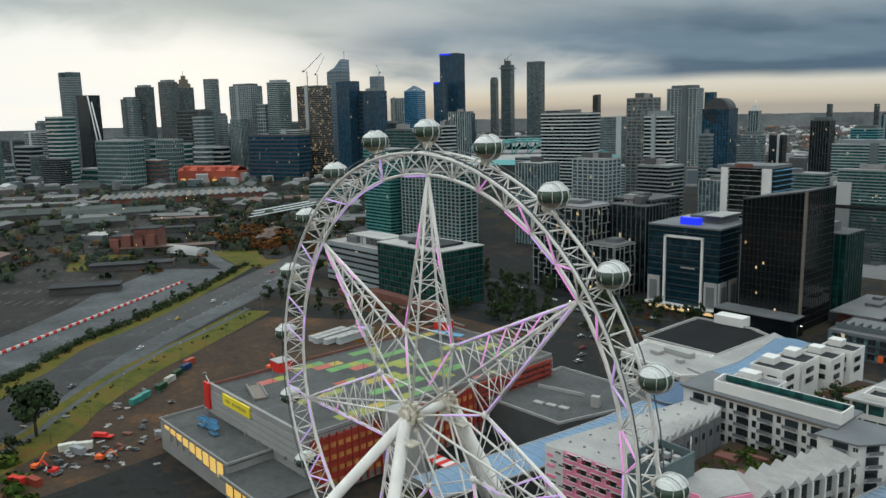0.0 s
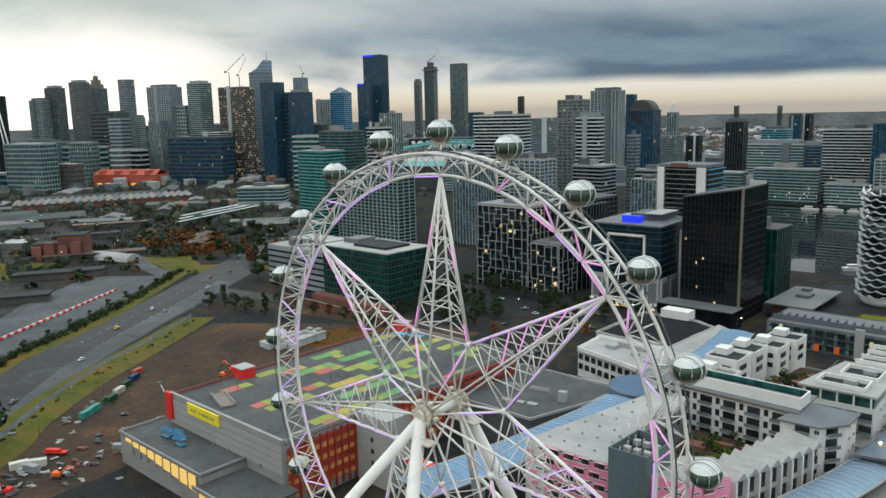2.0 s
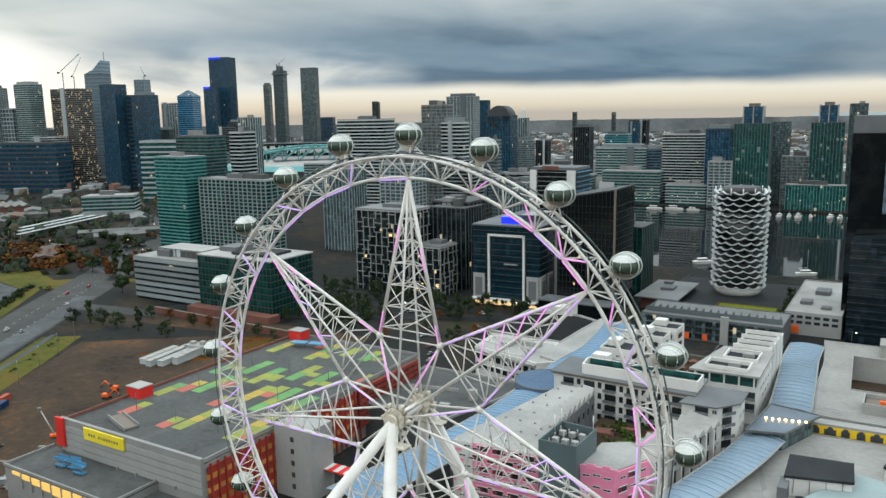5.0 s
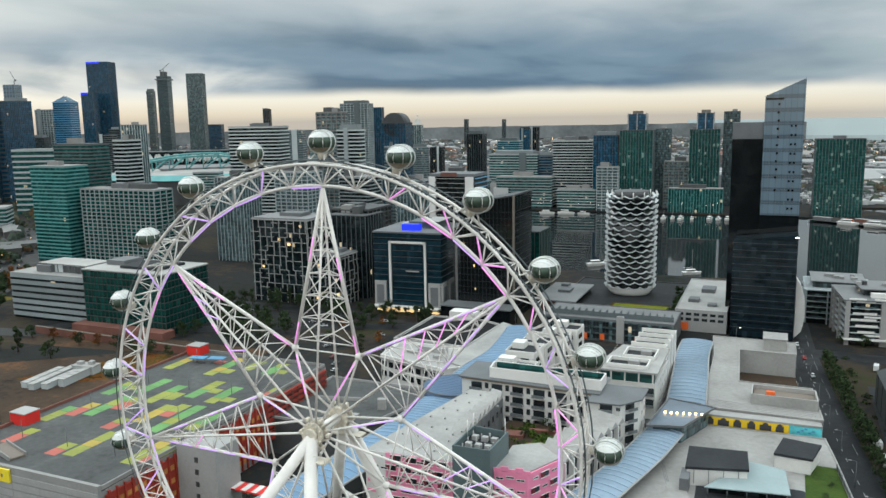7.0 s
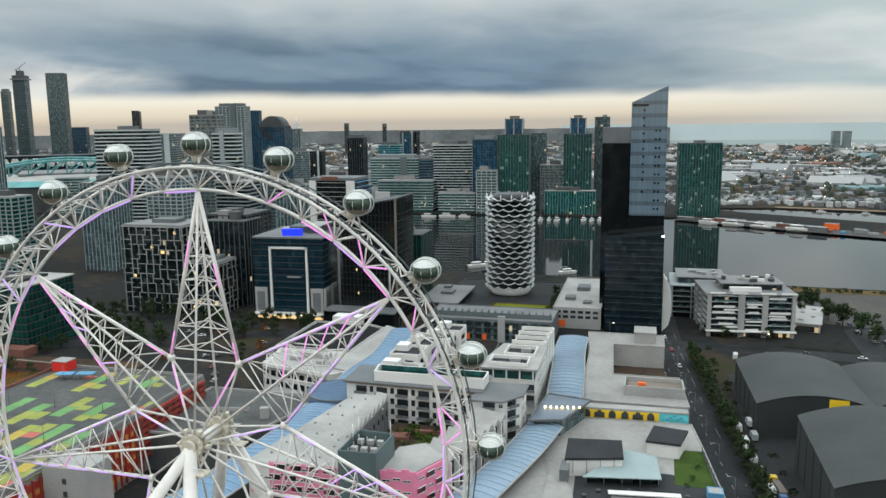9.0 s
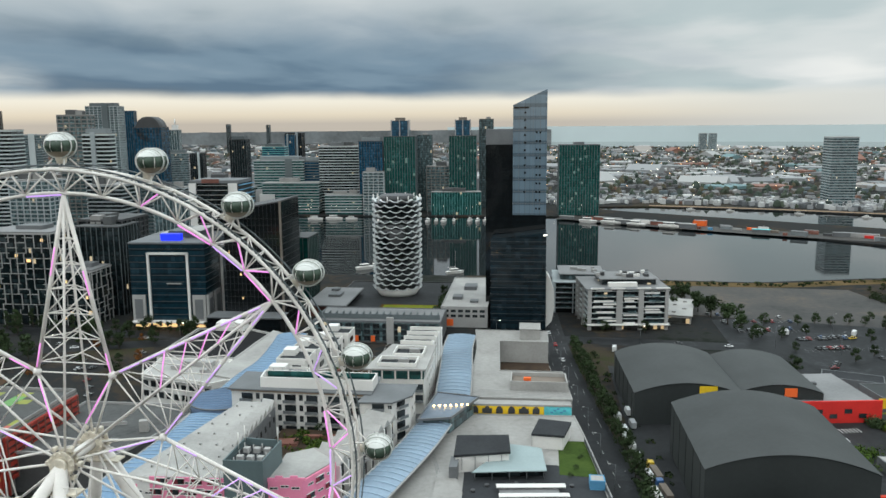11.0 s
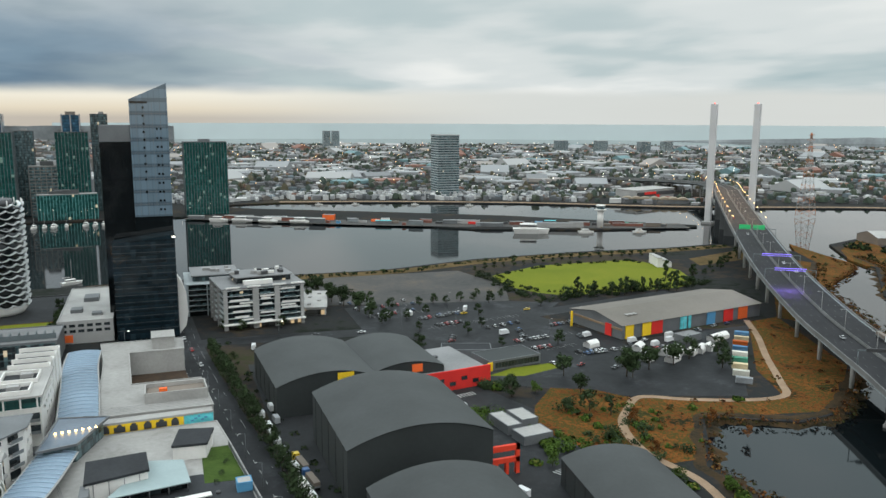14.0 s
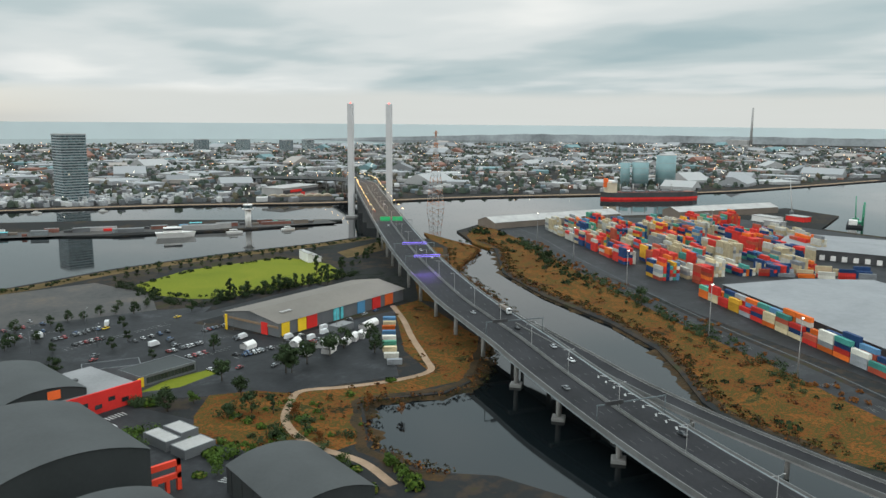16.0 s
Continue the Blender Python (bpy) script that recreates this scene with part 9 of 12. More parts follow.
def street_lamp(x, y, rz=0, h=10, lit=False):
    m = thing("street_lamp", "slim grey street lamp post", "lamp", (x, y, 0), rz, group="street lamps")
    part("pole", tube((0, 0, 0), (0, 0, h), 0.11, 5, 0.08), M["grey"], m)
    part("arm", tube((0, 0, h), (1.8, 0, h + 0.3), 0.06, 5), M["grey"], m)
    part("head", box(2.0, 0, h + 0.25, 0.9, 0.35, 0.18), M["lamp" if lit else "pale"], m)


def ship():
    s = thing("cargo_ship", "red and black bulk carrier moored across the river", "ship", (1214, 512, -1.6), -34.6)
    n = 14
    L, B = 168, 25

    def hull(z0, z1, material, name, flare=1.0):
        bm = bmesh.new()
        out = []
        for i in range(n + 1):
            u = i / n
            hw = B / 2 * min(1, (1 - (2 * u - 1) ** 6)) if 0 < i < n else 0.6
            out.append((-L / 2 + L * u, hw * flare))
        ring = [(x, y) for x, y in out] + [(x, -y) for x, y in out[::-1]]
        lo = [bm.verts.new((x, y, z0)) for x, y in ring]
        hi = [bm.verts.new((x, y, z1)) for x, y in ring]
        for i in range(len(ring)):
            j = (i + 1) % len(ring)
            bm.faces.new((lo[i], lo[j], hi[j], hi[i]))
        bm.faces.new(hi)
        bmesh.ops.recalc_face_normals(bm, faces=bm.faces)
        return part(name, bm, material, s)
    hull(0, 3.4, M["red"], "lower_hull")
    hull(3.4, 11, M["dark"], "upper_hull", 1.01)
    part("deck", box(8, 0, 11.3, 130, 20, 0.6), M["brick"], s)
    part("bridge_house", box(-68, 0, 19, 14, 20, 16), M["cream"], s, "cream superstructure")
    part("bridge_wing", box(-66, 0, 28, 8, 25, 2.6), M["white"], s)
    part("funnel", box(-76, 0, 26, 6, 6, 14, 0, 0.4), M["orange"], s)
    for i in range(5):
        part("hatch", box(-40 + i * 22, 0, 12.4, 15, 14, 2), M["grey"], s)
        part("deck_crane", tube((-51 + i * 22, 0, 12), (-51 + i * 22, 0, 24), 0.9, 6), M["pale"], s)


M["cream"] = mat("cream_paint", (0.60, 0.50, 0.36), 0.6, 0, 0.1, 0.2, 1.5, 0.05)
ship()


def silo(x, y, r, h):
    s = thing("storage_silo", "tall pale teal cylindrical storage silo", "silo", (x, y, 0), group="riverside silos")
    part("drum", tube((0, 0, 0), (0, 0, h), r, 28), M["silo"], s)
    part("cap", tube((0, 0, h), (0, 0, h + 1.6), r * 1.0, 28, r * 0.5), M["pale"], s)
    for i in range(3):
        part("hoop", tube((0, 0, h * (i + 1) / 4), (0, 0, h * (i + 1) / 4 + 0.5), r + 0.25, 28), M["pale"], s)


M["silo"] = mat("pale_teal_silo", (0.19, 0.30, 0.31), 0.6, 0, 0.12, 0.05, 0.8, 0.05)
for x, y, r, h in ((1390, 664, 9, 44), (1410, 643, 15.5, 45), (1448, 611, 18.5, 58)):
    silo(x, y, r, h)


def chimney():
    c = thing("power_station_chimney", "single tall chimney of a distant power station", "chimney", (4100, 1560, 0))
    part("stack", tube((0, 0, 0), (0, 0, 196), 7, 12, 4.5), M["pale"], c)
    part("hall", box(0, 60, 15, 70, 110, 30), M["pale"], c)


chimney()


def boat(x, y, rz, L, mast=False, hull="white"):
    b = thing("moored_boat", "white moored %s with a small cabin" % ("sailing yacht" if mast else "motor boat"), "boat", (x, y, -1.6), rz, group="moored boats")
    bm = bmesh.new()
    ring = [(-L / 2, L * 0.13), (L * 0.2, L * 0.15), (L / 2, 0), (L * 0.2, -L * 0.15), (-L / 2, -L * 0.13)]
    lo = [bm.verts.new((px * 0.9, py * 0.7, 0)) for px, py in ring]
    hi = [bm.verts.new((px, py, L * 0.14)) for px, py in ring]
    for i in range(5):
        bm.faces.new((lo[i], lo[(i + 1) % 5], hi[(i + 1) % 5], hi[i]))
    bm.faces.new(hi)
    bmesh.ops.recalc_face_normals(bm, faces=bm.faces)
    part("hull", bm, M[hull], b)
    part("cabin", box(-L * 0.08, 0, L * 0.2, L * 0.45, L * 0.2, L * 0.13, 0, 0.1), M["white"], b)
    part("cabin_glass", box(-L * 0.08, 0, L * 0.215, L * 0.452, L * 0.204, L * 0.045), M["pane"], b)
    if mast:
        part("mast", tube((0, 0, L * 0.14), (0, 0, L * 1.2), 0.12, 5), M["pale"], b)
        part("boom", tube((0, 0, L * 0.36), (-L * 0.42, 0, L * 0.36), 0.14, 5), M["white"], b)


rng = random.Random(31)
for x, y, rz, L, m in ((-196, 852, 10, 20, 0), (-172, 856, 5, 22, 0), (-150, 860, 0, 16, 0), (-60, 842, 80, 15, 1), (-48, 838, 85, 17, 1), (-38, 842, 88, 15, 1), (-28, 840, 80, 18, 1), (-16, 844, 95, 14, 1),
                       (4, 848, 80, 17, 1), (14, 846, 82, 16, 1), (24, 850, 80, 18, 0), (-60, 520, 40, 18, 0), (-52, 530, 35, 14, 0), (18, 506, 30, 16, 1),
                       (150, 842, -30, 24, 0), (176, 828, -30, 26, 0), (204, 812, -30, 24, 0), (240, 792, -28, 28, 0), (462, 634, -24, 40, 0), (520, 616, -18, 18, 0), (578, 600, -12, 16, 0),
                       (300, 985, -14, 12, 0), (350, 972, -14, 11, 0), (430, 940, -20, 12, 0), (500, 905, -25, 12, 0)):
    boat(x, y, rz, L, bool(m))


def control_tower():
    t = thing("harbour_control_tower", "white harbour control tower at the end of the wharf", "tower", (552, 640, 0))
    part("shaft", tube((0, 0, 0), (0, 0, 20), 3.4, 12), M["white"], t)
    part("gallery", tube((0, 0, 20), (0, 0, 21.4), 6.5, 12), M["white"], t)
    part("cab", tube((0, 0, 21.4), (0, 0, 25), 4.6, 8, 5.4), M["g_grey"], t)
    part("roof", tube((0, 0, 25), (0, 0, 26), 5.8, 8, 5.0), M["white"], t)
    part("mast", tube((0, 0, 26), (0, 0, 32), 0.15, 5), M["grey"], t)


control_tower()
for x, y, w, d, h, c in ((505, 660, 40, 8, 5, "pale"), (440, 690, 26, 8, 4, "grey"), (276, 808, 14, 9, 6, "orange"), (338, 776, 10, 5, 3, "white"), (380, 748, 14, 6, 3.5, "brick"), (420, 722, 34, 7, 4, "pale"), (300, 790, 12, 6, 3, "conc_dark"), (215, 826, 26, 9, 4, "white"), (180, 846, 22, 8, 4, "pale"), (528, 652, 16, 7, 6, "pale"), (492, 672, 9, 5, 4, "teal"), (620, 628, 20, 4, 2.5, "conc_dark"), (475, 668, 10, 6, 5, "white"), (250, 800, 30, 9, 4, "grey"), (590, 642, 34, 5, 3, "brick")):
    b = block("wharf_hut", "low wharf building on the long pier", x - w / 2, x + w / 2, y - d / 2, y + d / 2, 0, h, c, "roofgrey", 0.2, rot=-25)


def riverside_store():
    b = thing("riverside_store", "low white showroom with a red sign across the river", "building", (795, 905, 0), 18)
    part("wall", box(0, 0, 8, 92, 40, 16), M["pale"], b)
    part("roof", box(0, 0, 16.3, 94, 42, 0.6), M["roofwhite"], b)
    part("dark_band", box(0, -20.3, 10, 90, 0.6, 6), M["dark"], b)
    part("sign", box(-14, -20.8, 11, 28, 0.5, 4), M["red"], b, "red lit sign board")
    part("red_entrance", box(4, -20.8, 4, 10, 0.6, 8), M["red"], b)
    w = thing("wave_roof_hall", "long low hall with a scalloped tan roof on the river bank", "building", (772, 846, 0), -31)
    part("wall", box(0, 0, 3, 92, 18, 6), M["grey"], w)
    for i in range(7):
        bm = bmesh.new()
        add_tube(bm, (-40 + i * 13.3, -10, 4.2), (-40 + i * 13.3, 10, 4.2), 7.4, 18)
        bmesh.ops.bisect_plane(bm, geom=bm.verts[:] + bm.edges[:] + bm.faces[:], plane_co=(0, 0, 6.0), plane_no=(0, 0, -1), clear_outer=True)
        for v in bm.verts:
            v.co.z = 6.0 + (v.co.z - 6.0) * 0.55
        part("arch_roof", bm, M["tanroof"], w)


M["tanroof"] = mat("tan_roof_membrane", (0.26, 0.21, 0.15), 0.8, 0, 0.15, 0.1, 1, 0.05)
riverside_store()
pv = thing("field_pavilion", "small white stepped pavilion beside the sports field", "building", (478, 424, 0), 72)
for i in range(3):
    part("tier", box(0, -4 + i * 4, 2.0 + i * 0.9, 24, 3.9, 4 + i * 1.8), M["white"], pv)
    part("tier_roof", box(0, -4 + i * 4, 4.2 + i * 1.8, 25, 4.4, 0.3), M["roofwhite"], pv)
    part("tier_glass", box(0, -6.05 + i * 4, 2.4 + i * 1.7, 22, 0.2, 1.4), M["g_dark"], pv)


M["greenp"] = mat("green_crane_paint", (0.03, 0.20, 0.11), 0.5, 0, 0.2, 0.2, 2, 0.1)
# ---------------- wharf works ----------------
cb = thing("crane_barge", "moored work barge with a green pile-driving crane", "barge", (1105, 172, -1.6), 15)
part("hull", box(0, 0, 1.2, 52, 18, 3.4), M["roofdark"], cb)
part("deck_house", box(-16, 2, 5.6, 12, 9, 5.4), M["white"], cb)
part("crane_cab", box(8, 0, 5.6, 8, 7, 5.2), M["greenp"], cb)
part("jib", tube((8, 0, 6), (22, 2, 34), 0.9, 5, 0.5), M["greenp"], cb)
for sx in (-22, 23):
    part("spud", tube((sx, -8, -1), (sx, -8, 27), 1.2, 8), M["greenp"], cb)
part("stores", box(-2, -5, 4.2, 14, 5, 2.6), M["greenp"], cb)
wc = thing("mobile_crane", "pale mobile crane with a long raised jib on the wharf", "crane", (1160, 268, 0), 30)
part("carrier", box(0, 0, 1.8, 12, 3.4, 3.2), M["grey"], wc)
part("jib", tube((-2, 0, 3), (28, 0, 46), 0.9, 5, 0.5), M["pale"], wc)
for x, y, w, d, h, m in ((1045, 255, 34, 16, 7, "white"), (1085, 232, 26, 14, 6, "red"), (1010, 232, 22, 12, 6, "pale")):
    wb = thing("wharf_building", "low flat-roofed building on the wharf", "building", (x, y, 0), 70)
    part("wall", box(0, 0, h / 2, w, d, h), M[m], wb)
    part("roof", box(0, 0, h + 0.2, w + 1, d + 1, 0.5), M["roofwhite"], wb)

# ---------------- trees ----------------
def leaf_cloud(blobs, per, size, seed):
    """A crown of many small leaf cards grouped into uneven clumps."""
    rng = random.Random(seed)
    V, F = [], []
    for bx, by, bz, br in blobs:
        for _ in range(per):
            d = Vector((rng.gauss(0, 1), rng.gauss(0, 1), rng.gauss(0, 0.8))).normalized() * br * rng.uniform(0.55, 1.08)
            c = Vector((bx, by, bz)) + d
            n = (d.normalized() + Vector((rng.uniform(-.6, .6), rng.uniform(-.6, .6), rng.uniform(-.2, .8)))).normalized()
            t = n.orthogonal().normalized()
            b = n.cross(t)
            s = size * rng.uniform(0.6, 1.3)
            o = len(V)
            for k in range(5):
                a = 2 * math.pi * k / 5 + rng.uniform(-.3, .3)
                r = s * rng.uniform(0.6, 1.0)
                V.append(c + t * r * math.cos(a) + b * r * math.sin(a) + n * rng.uniform(-.15, .15) * s)
            F.append(tuple(range(o, o + 5)))
    me = bpy.data.meshes.new("crown")
    me.from_pydata(V, [], F)
    return me


def make_tree(kind, h, spread, leaf, label, seed, per=34, tall=False):
    rng = random.Random(seed)
    t = thing("tree", label, "tree", (0, 0, -500), group="trees")
    bm = bmesh.new()
    add_tube(bm, (0, 0, -0.2), (0, 0, h * 0.45), h * 0.03, 7, h * 0.02)
    for i in range(5):
        a = i * 1.3 + rng.uniform(0, 0.6)
        p0 = Vector((0, 0, h * rng.uniform(0.25, 0.42)))
        add_tube(bm, p0, p0 + Vector((math.cos(a) * spread * 0.55, math.sin(a) * spread * 0.55, h * rng.uniform(0.2, 0.38))), h * 0.014, 5, h * 0.006)
    part("trunk", bm, M["bark"], t)
    blobs = []
    for i in range(15):
        a, r = rng.uniform(0, 6.28), spread * math.sqrt(rng.random()) * 0.75
        z = h * rng.uniform(0.30, 0.92) if not tall else h * rng.uniform(0.18, 0.96)
        k = 1 - 0.55 * max(0, (z / h - 0.6) / 0.4)
        blobs.append((math.cos(a) * r * k, math.sin(a) * r * k, z, spread * rng.uniform(0.26, 0.44) * (0.8 if tall else 1)))
    me = leaf_cloud(blobs, per, h * 0.05, seed)
    me.materials.append(M[leaf])
    cr = new("crown", me)
    cr.parent = t
    return t


TREES = {
    "big": make_tree("big", 15, 7.5, "leaf", "broad dark green gum tree with an uneven crown", 1, 60),
    "dark": make_tree("dark", 9, 4.2, "leaf", "dark green street tree with a rounded crown", 2),
    "dark2": make_tree("dark2", 8, 3.4, "leaf", "dark green street tree with a loose crown", 3),
    "bright": make_tree("bright", 6.5, 3.2, "leaf_b", "bright green young tree with a loose crown", 4),
    "autumn": make_tree("autumn", 7.5, 3.8, "leaf_o", "rust-brown autumn tree with a thin crown", 5),
    "tall": make_tree("tall", 13, 2.8, "leaf", "tall narrow dark green tree on a lawn edge", 6, 34, True),
    "shrub": make_tree("shrub", 3.2, 2.3, "leaf", "low dark green shrub on rough ground", 7, 26),
}
used = set()


def tree(kind, x, y, z=0.0, s=1.0):
    src = TREES[kind]
    m = Matrix.Translation((x, y, z)) @ Matrix.Rotation((x * 1.7 + y) % 6.28, 4, "Z")
    if kind not in used:
        used.add(kind)
        src.location, src.rotation_euler, src.scale = (x, y, z), (0, 0, (x * 1.7 + y) % 6.28), (s, s, s)
        return
    o = copy_thing(src, m)
    o.scale = (s, s, s)


rng = random.Random(77)
tree("big", -212, -22, 0, 1.5)
for x, y in ((-196, -34), (-186, -52), (-176, -66)):
    tree("dark", x, y, 0, 1.0)
for i in range(9):                                   # along the hedge beside the main road
    u = i / 8
    tree(rng.choice(("dark2", "dark")), -345 - 110 * u, 40 + 145 * u, 0, rng.uniform(0.5, 0.8))
for i in range(9):
    tree(rng.choice(("tall", "dark")), -338 + i * 7 + rng.uniform(-3, 3), 228 + i * 3 + rng.uniform(-6, 6), 0, rng.uniform(0.8, 1.1))
for i in range(24):
    tree(rng.choice(("autumn", "autumn", "autumn", "dark")), -500 + rng.uniform(-55, 70), 285 + rng.uniform(-40, 55), 0, rng.uniform(0.9, 1.5))
for i in range(30):                                   # east side of the near street
    u = i / 29
    tree(rng.choice(("dark", "dark2", "dark")), 103 + 17 * u + rng.uniform(-1, 1), 292 - 215 * u, 0, rng.uniform(0.75, 1.05))
for i in range(8):
    tree(rng.choice(("dark2", "shrub")), 80 + i * 2.2, 300 - i * 26, 0, rng.uniform(0.7, 0.95))
for x, y, s in ((181, 407, 0.9), (188, 396, 0.7), (191, 366, 0.95), (197, 349, 0.9), (186, 380, 0.7), (203, 340, 0.6), (176, 418, 0.6)):
    tree("big", x, y, 0, s)
for x, y in ((238, 351), (249, 355), (257, 352), (269, 356), (277, 353), (299, 357), (145, 326), (113, 331), (122, 327), (208, 328), (220, 322), (236, 330)):
    tree("dark", x, y, 0, rng.uniform(0.6, 0.85))
for i in range(8):
    tree(rng.choice(("dark", "dark2", "bright")), 168 + rng.uniform(-12, 20), 378 + rng.uniform(-22, 50), 0, rng.uniform(0.8, 1.2))
for x, y, k, s in ((258, 194, "big", 0.7), (286, 183, "big", 0.95), (302, 188, "big", 0.8), (318, 190, "big", 0.8), (332, 196, "dark", 1.3), (338, 178, "dark", 1.2), (350, 196, "dark", 1.2), (234, 176, "bright", 1.0), (226, 184, "dark", 0.9), (222, 176, "dark", 1.0),
                   (246, 150, "dark", 1.1), (252, 143, "tall", 0.7), (214, 106, "bright", 0.9), (222, 112, "bright", 0.9), (229, 104, "bright", 0.8), (206, 108, "bright", 0.8), (246, 104, "autumn", 0.7),
                   (240, 82, "bright", 0.9), (252, 70, "bright", 1.0), (248, 60, "bright", 0.8), (236, 120, "dark", 0.7), (352, 344, "tall", 1.1),
                   (446, 372, "tall", 1.2), (392, 338, "dark", 1.1), (398, 341, "dark", 0.9), (375, 336, "tall", 0.8), (384, 334, "dark", 1.0), (34, 336, "tall", 0.9), (36, 342, "tall", 0.8), (33, 350, "dark", 0.9)):
    tree(k, x, y, 0, s)
for i in range(16):
    tree(rng.choice(("dark", "dark2", "dark")), rng.uniform(196, 330), rng.uniform(238, 372), 0.03, rng.uniform(0.6, 0.95))
for i in range(18):                                   # row between the field and the long shed
    tree(rng.choice(("dark2", "dark", "dark", "tall")), 338 + i * 6.4, 337 + i * 0.3 + rng.uniform(-2, 2), 0, rng.uniform(0.75, 1.1))
for i in range(20):                                   # field's river side and far end
    u = i / 19
    tree("dark2", 318 + u * 190, 446 + 24 * math.sin(u * 2.6) + rng.uniform(-3, 3), 0, rng.uniform(0.5, 0.8))
for i in range(14):
    tree(rng.choice(("dark2", "shrub", "dark")), 480 + i * 8 + rng.uniform(-4, 4), 372 + i * 6 + rng.uniform(-8, 8), 0, rng.uniform(0.6, 1.0))
for i in range(22):                                   # scrub on the creek banks
    u = i / 21
    tree(rng.choice(("shrub", "shrub", "dark2")), 660 - 205 * u + rng.uniform(0, 22), 372 - 330 * u + rng.uniform(-12, 8), 0, rng.uniform(0.7, 1.6))
for i in range(12):
    tree(rng.choice(("shrub", "autumn")), 262 + rng.uniform(-12, 30), 118 + rng.uniform(-18, 26), 0, rng.uniform(0.5, 0.9))
for i in range(9):
    tree(rng.choice(("dark", "autumn", "dark2")), -318 + i * 13 + rng.uniform(-3, 3), 190 + rng.uniform(-3, 2), 0, rng.uniform(0.7, 1.1))
for i in range(10):
    tree("dark2", -165 + i * 8 + rng.uniform(-2, 2), 306 + rng.uniform(-3, 3), 0, rng.uniform(0.7, 0.95))
for i in range(12):
    tree(rng.choice(("dark", "tall")), -300 + i * 11 + rng.uniform(-3, 3), 306 + rng.uniform(-14, 6), 0, rng.uniform(0.8, 1.1))
for x, y in ((2, 104), (6, 112), (0, 126), (8, 132), (4, 138)):
    tree("shrub", x, y, 12.1, rng.uniform(0.8, 1.1))
for i in range(9):
    tree(rng.choice(("shrub", "autumn", "dark2")), rng.uniform(-10, 16), rng.uniform(174, 218), 12.1, rng.uniform(0.5, 0.8))
for x, y in ((94, 118), (96, 126), (92, 112)):
    tree("shrub", x, y, 10.3, 0.6)


def bushes(label, spots, leaf, seed, r=(0.9, 2.2), per=22):
    rng = random.Random(seed)
    blobs = []
    for x, y in spots:
        k = rng.uniform(*r)
        for _ in range(3):
            blobs.append((x + rng.uniform(-k, k), y + rng.uniform(-k, k), k * rng.uniform(0.4, 0.9), k))
    me = leaf_cloud(blobs, per, 0.42, seed)
    me.name = "bushes"
    me.materials.append(M[leaf])
    tagged(new("bushes", me), label, "bushes", kind="stuff")


rng = random.Random(77)
bank = [(700 - 250 * u + rng.gauss(0, 5) - 6, 366 - 372 * u + rng.gauss(0, 5)) for u in (rng.random() for _ in range(190))]
bushes("dark scrubby bushes along the creek bank", [p for p in bank if rng.random() < 0.9], "leaf", 78, (1.0, 2.6))
bushes("rust-coloured scrub clumps along the creek bank", [(690 - 260 * u + rng.gauss(6, 7), 356 - 380 * u + rng.gauss(0, 6)) for u in (rng.random() for _ in range(150))], "leaf_o", 79, (0.6, 1.5))
bushes("yellow-green bushes round the low white office", [(203, 161), (205, 158), (201, 158), (200, 164), (212, 119), (215, 122), (218, 118), (194, 150), (196, 146), (222, 131), (219, 116), (209, 116)], "leaf_b", 80, (1.6, 3.0), 60)
hedge = ((-280, -26), (-303, 0), (-331, 27), (-354, 61), (-382, 99), (-424, 150), (-474, 205))
for (ax, ay), (bx, by) in zip(hedge, hedge[1:]):
    bushes("dark hedge of rounded bushes behind the road verge", [(ax + (bx - ax) * u + rng.gauss(-2.5, 1.2), ay + (by - ay) * u + rng.gauss(0, 1.2)) for u in (rng.random() ** 0.8 for _ in range(26)) if rng.random() < 0.8], "leaf", 90 + int(ax) % 7, (1.2, 2.4), 36)
for i, (x, y) in enumerate(((-349, 156), (-343, 163), (-331, 163), (-316, 162), (-301, 165), (-274, 163), (-395, 225))):
    tree("big" if i == 6 else ("dark", "tall", "dark")[i % 3], x, y, 0, 1.15 if i < 6 else 0.9)
bushes("dark green bushes round the sports field", [(322 + 150 * u + rng.gauss(0, 3), 338 + 10 * u + rng.gauss(0, 3)) for u in (rng.random() for _ in range(60))] + [(316 + rng.gauss(0, 3), 350 + 90 * rng.random()) for _ in range(40)], "leaf", 84, (1.2, 2.6), 34)
bushes("olive bushes on the scrubby creek spit", [(rng.uniform(240, 270), rng.uniform(106, 150)) for _ in range(14)], "leaf_b", 81, (0.6, 1.5))
bushes("dark bushes on the scrubby creek spit", [(rng.uniform(228, 262), rng.uniform(96, 160)) for _ in range(26)], "leaf", 82, (0.9, 2.4), 34)
bushes("dark clipped bushes beside the studio street", [(219 + rng.uniform(-6, 6), 190 + rng.uniform(-4, 4)) for _ in range(14)], "leaf", 83, (1.4, 2.6), 50)


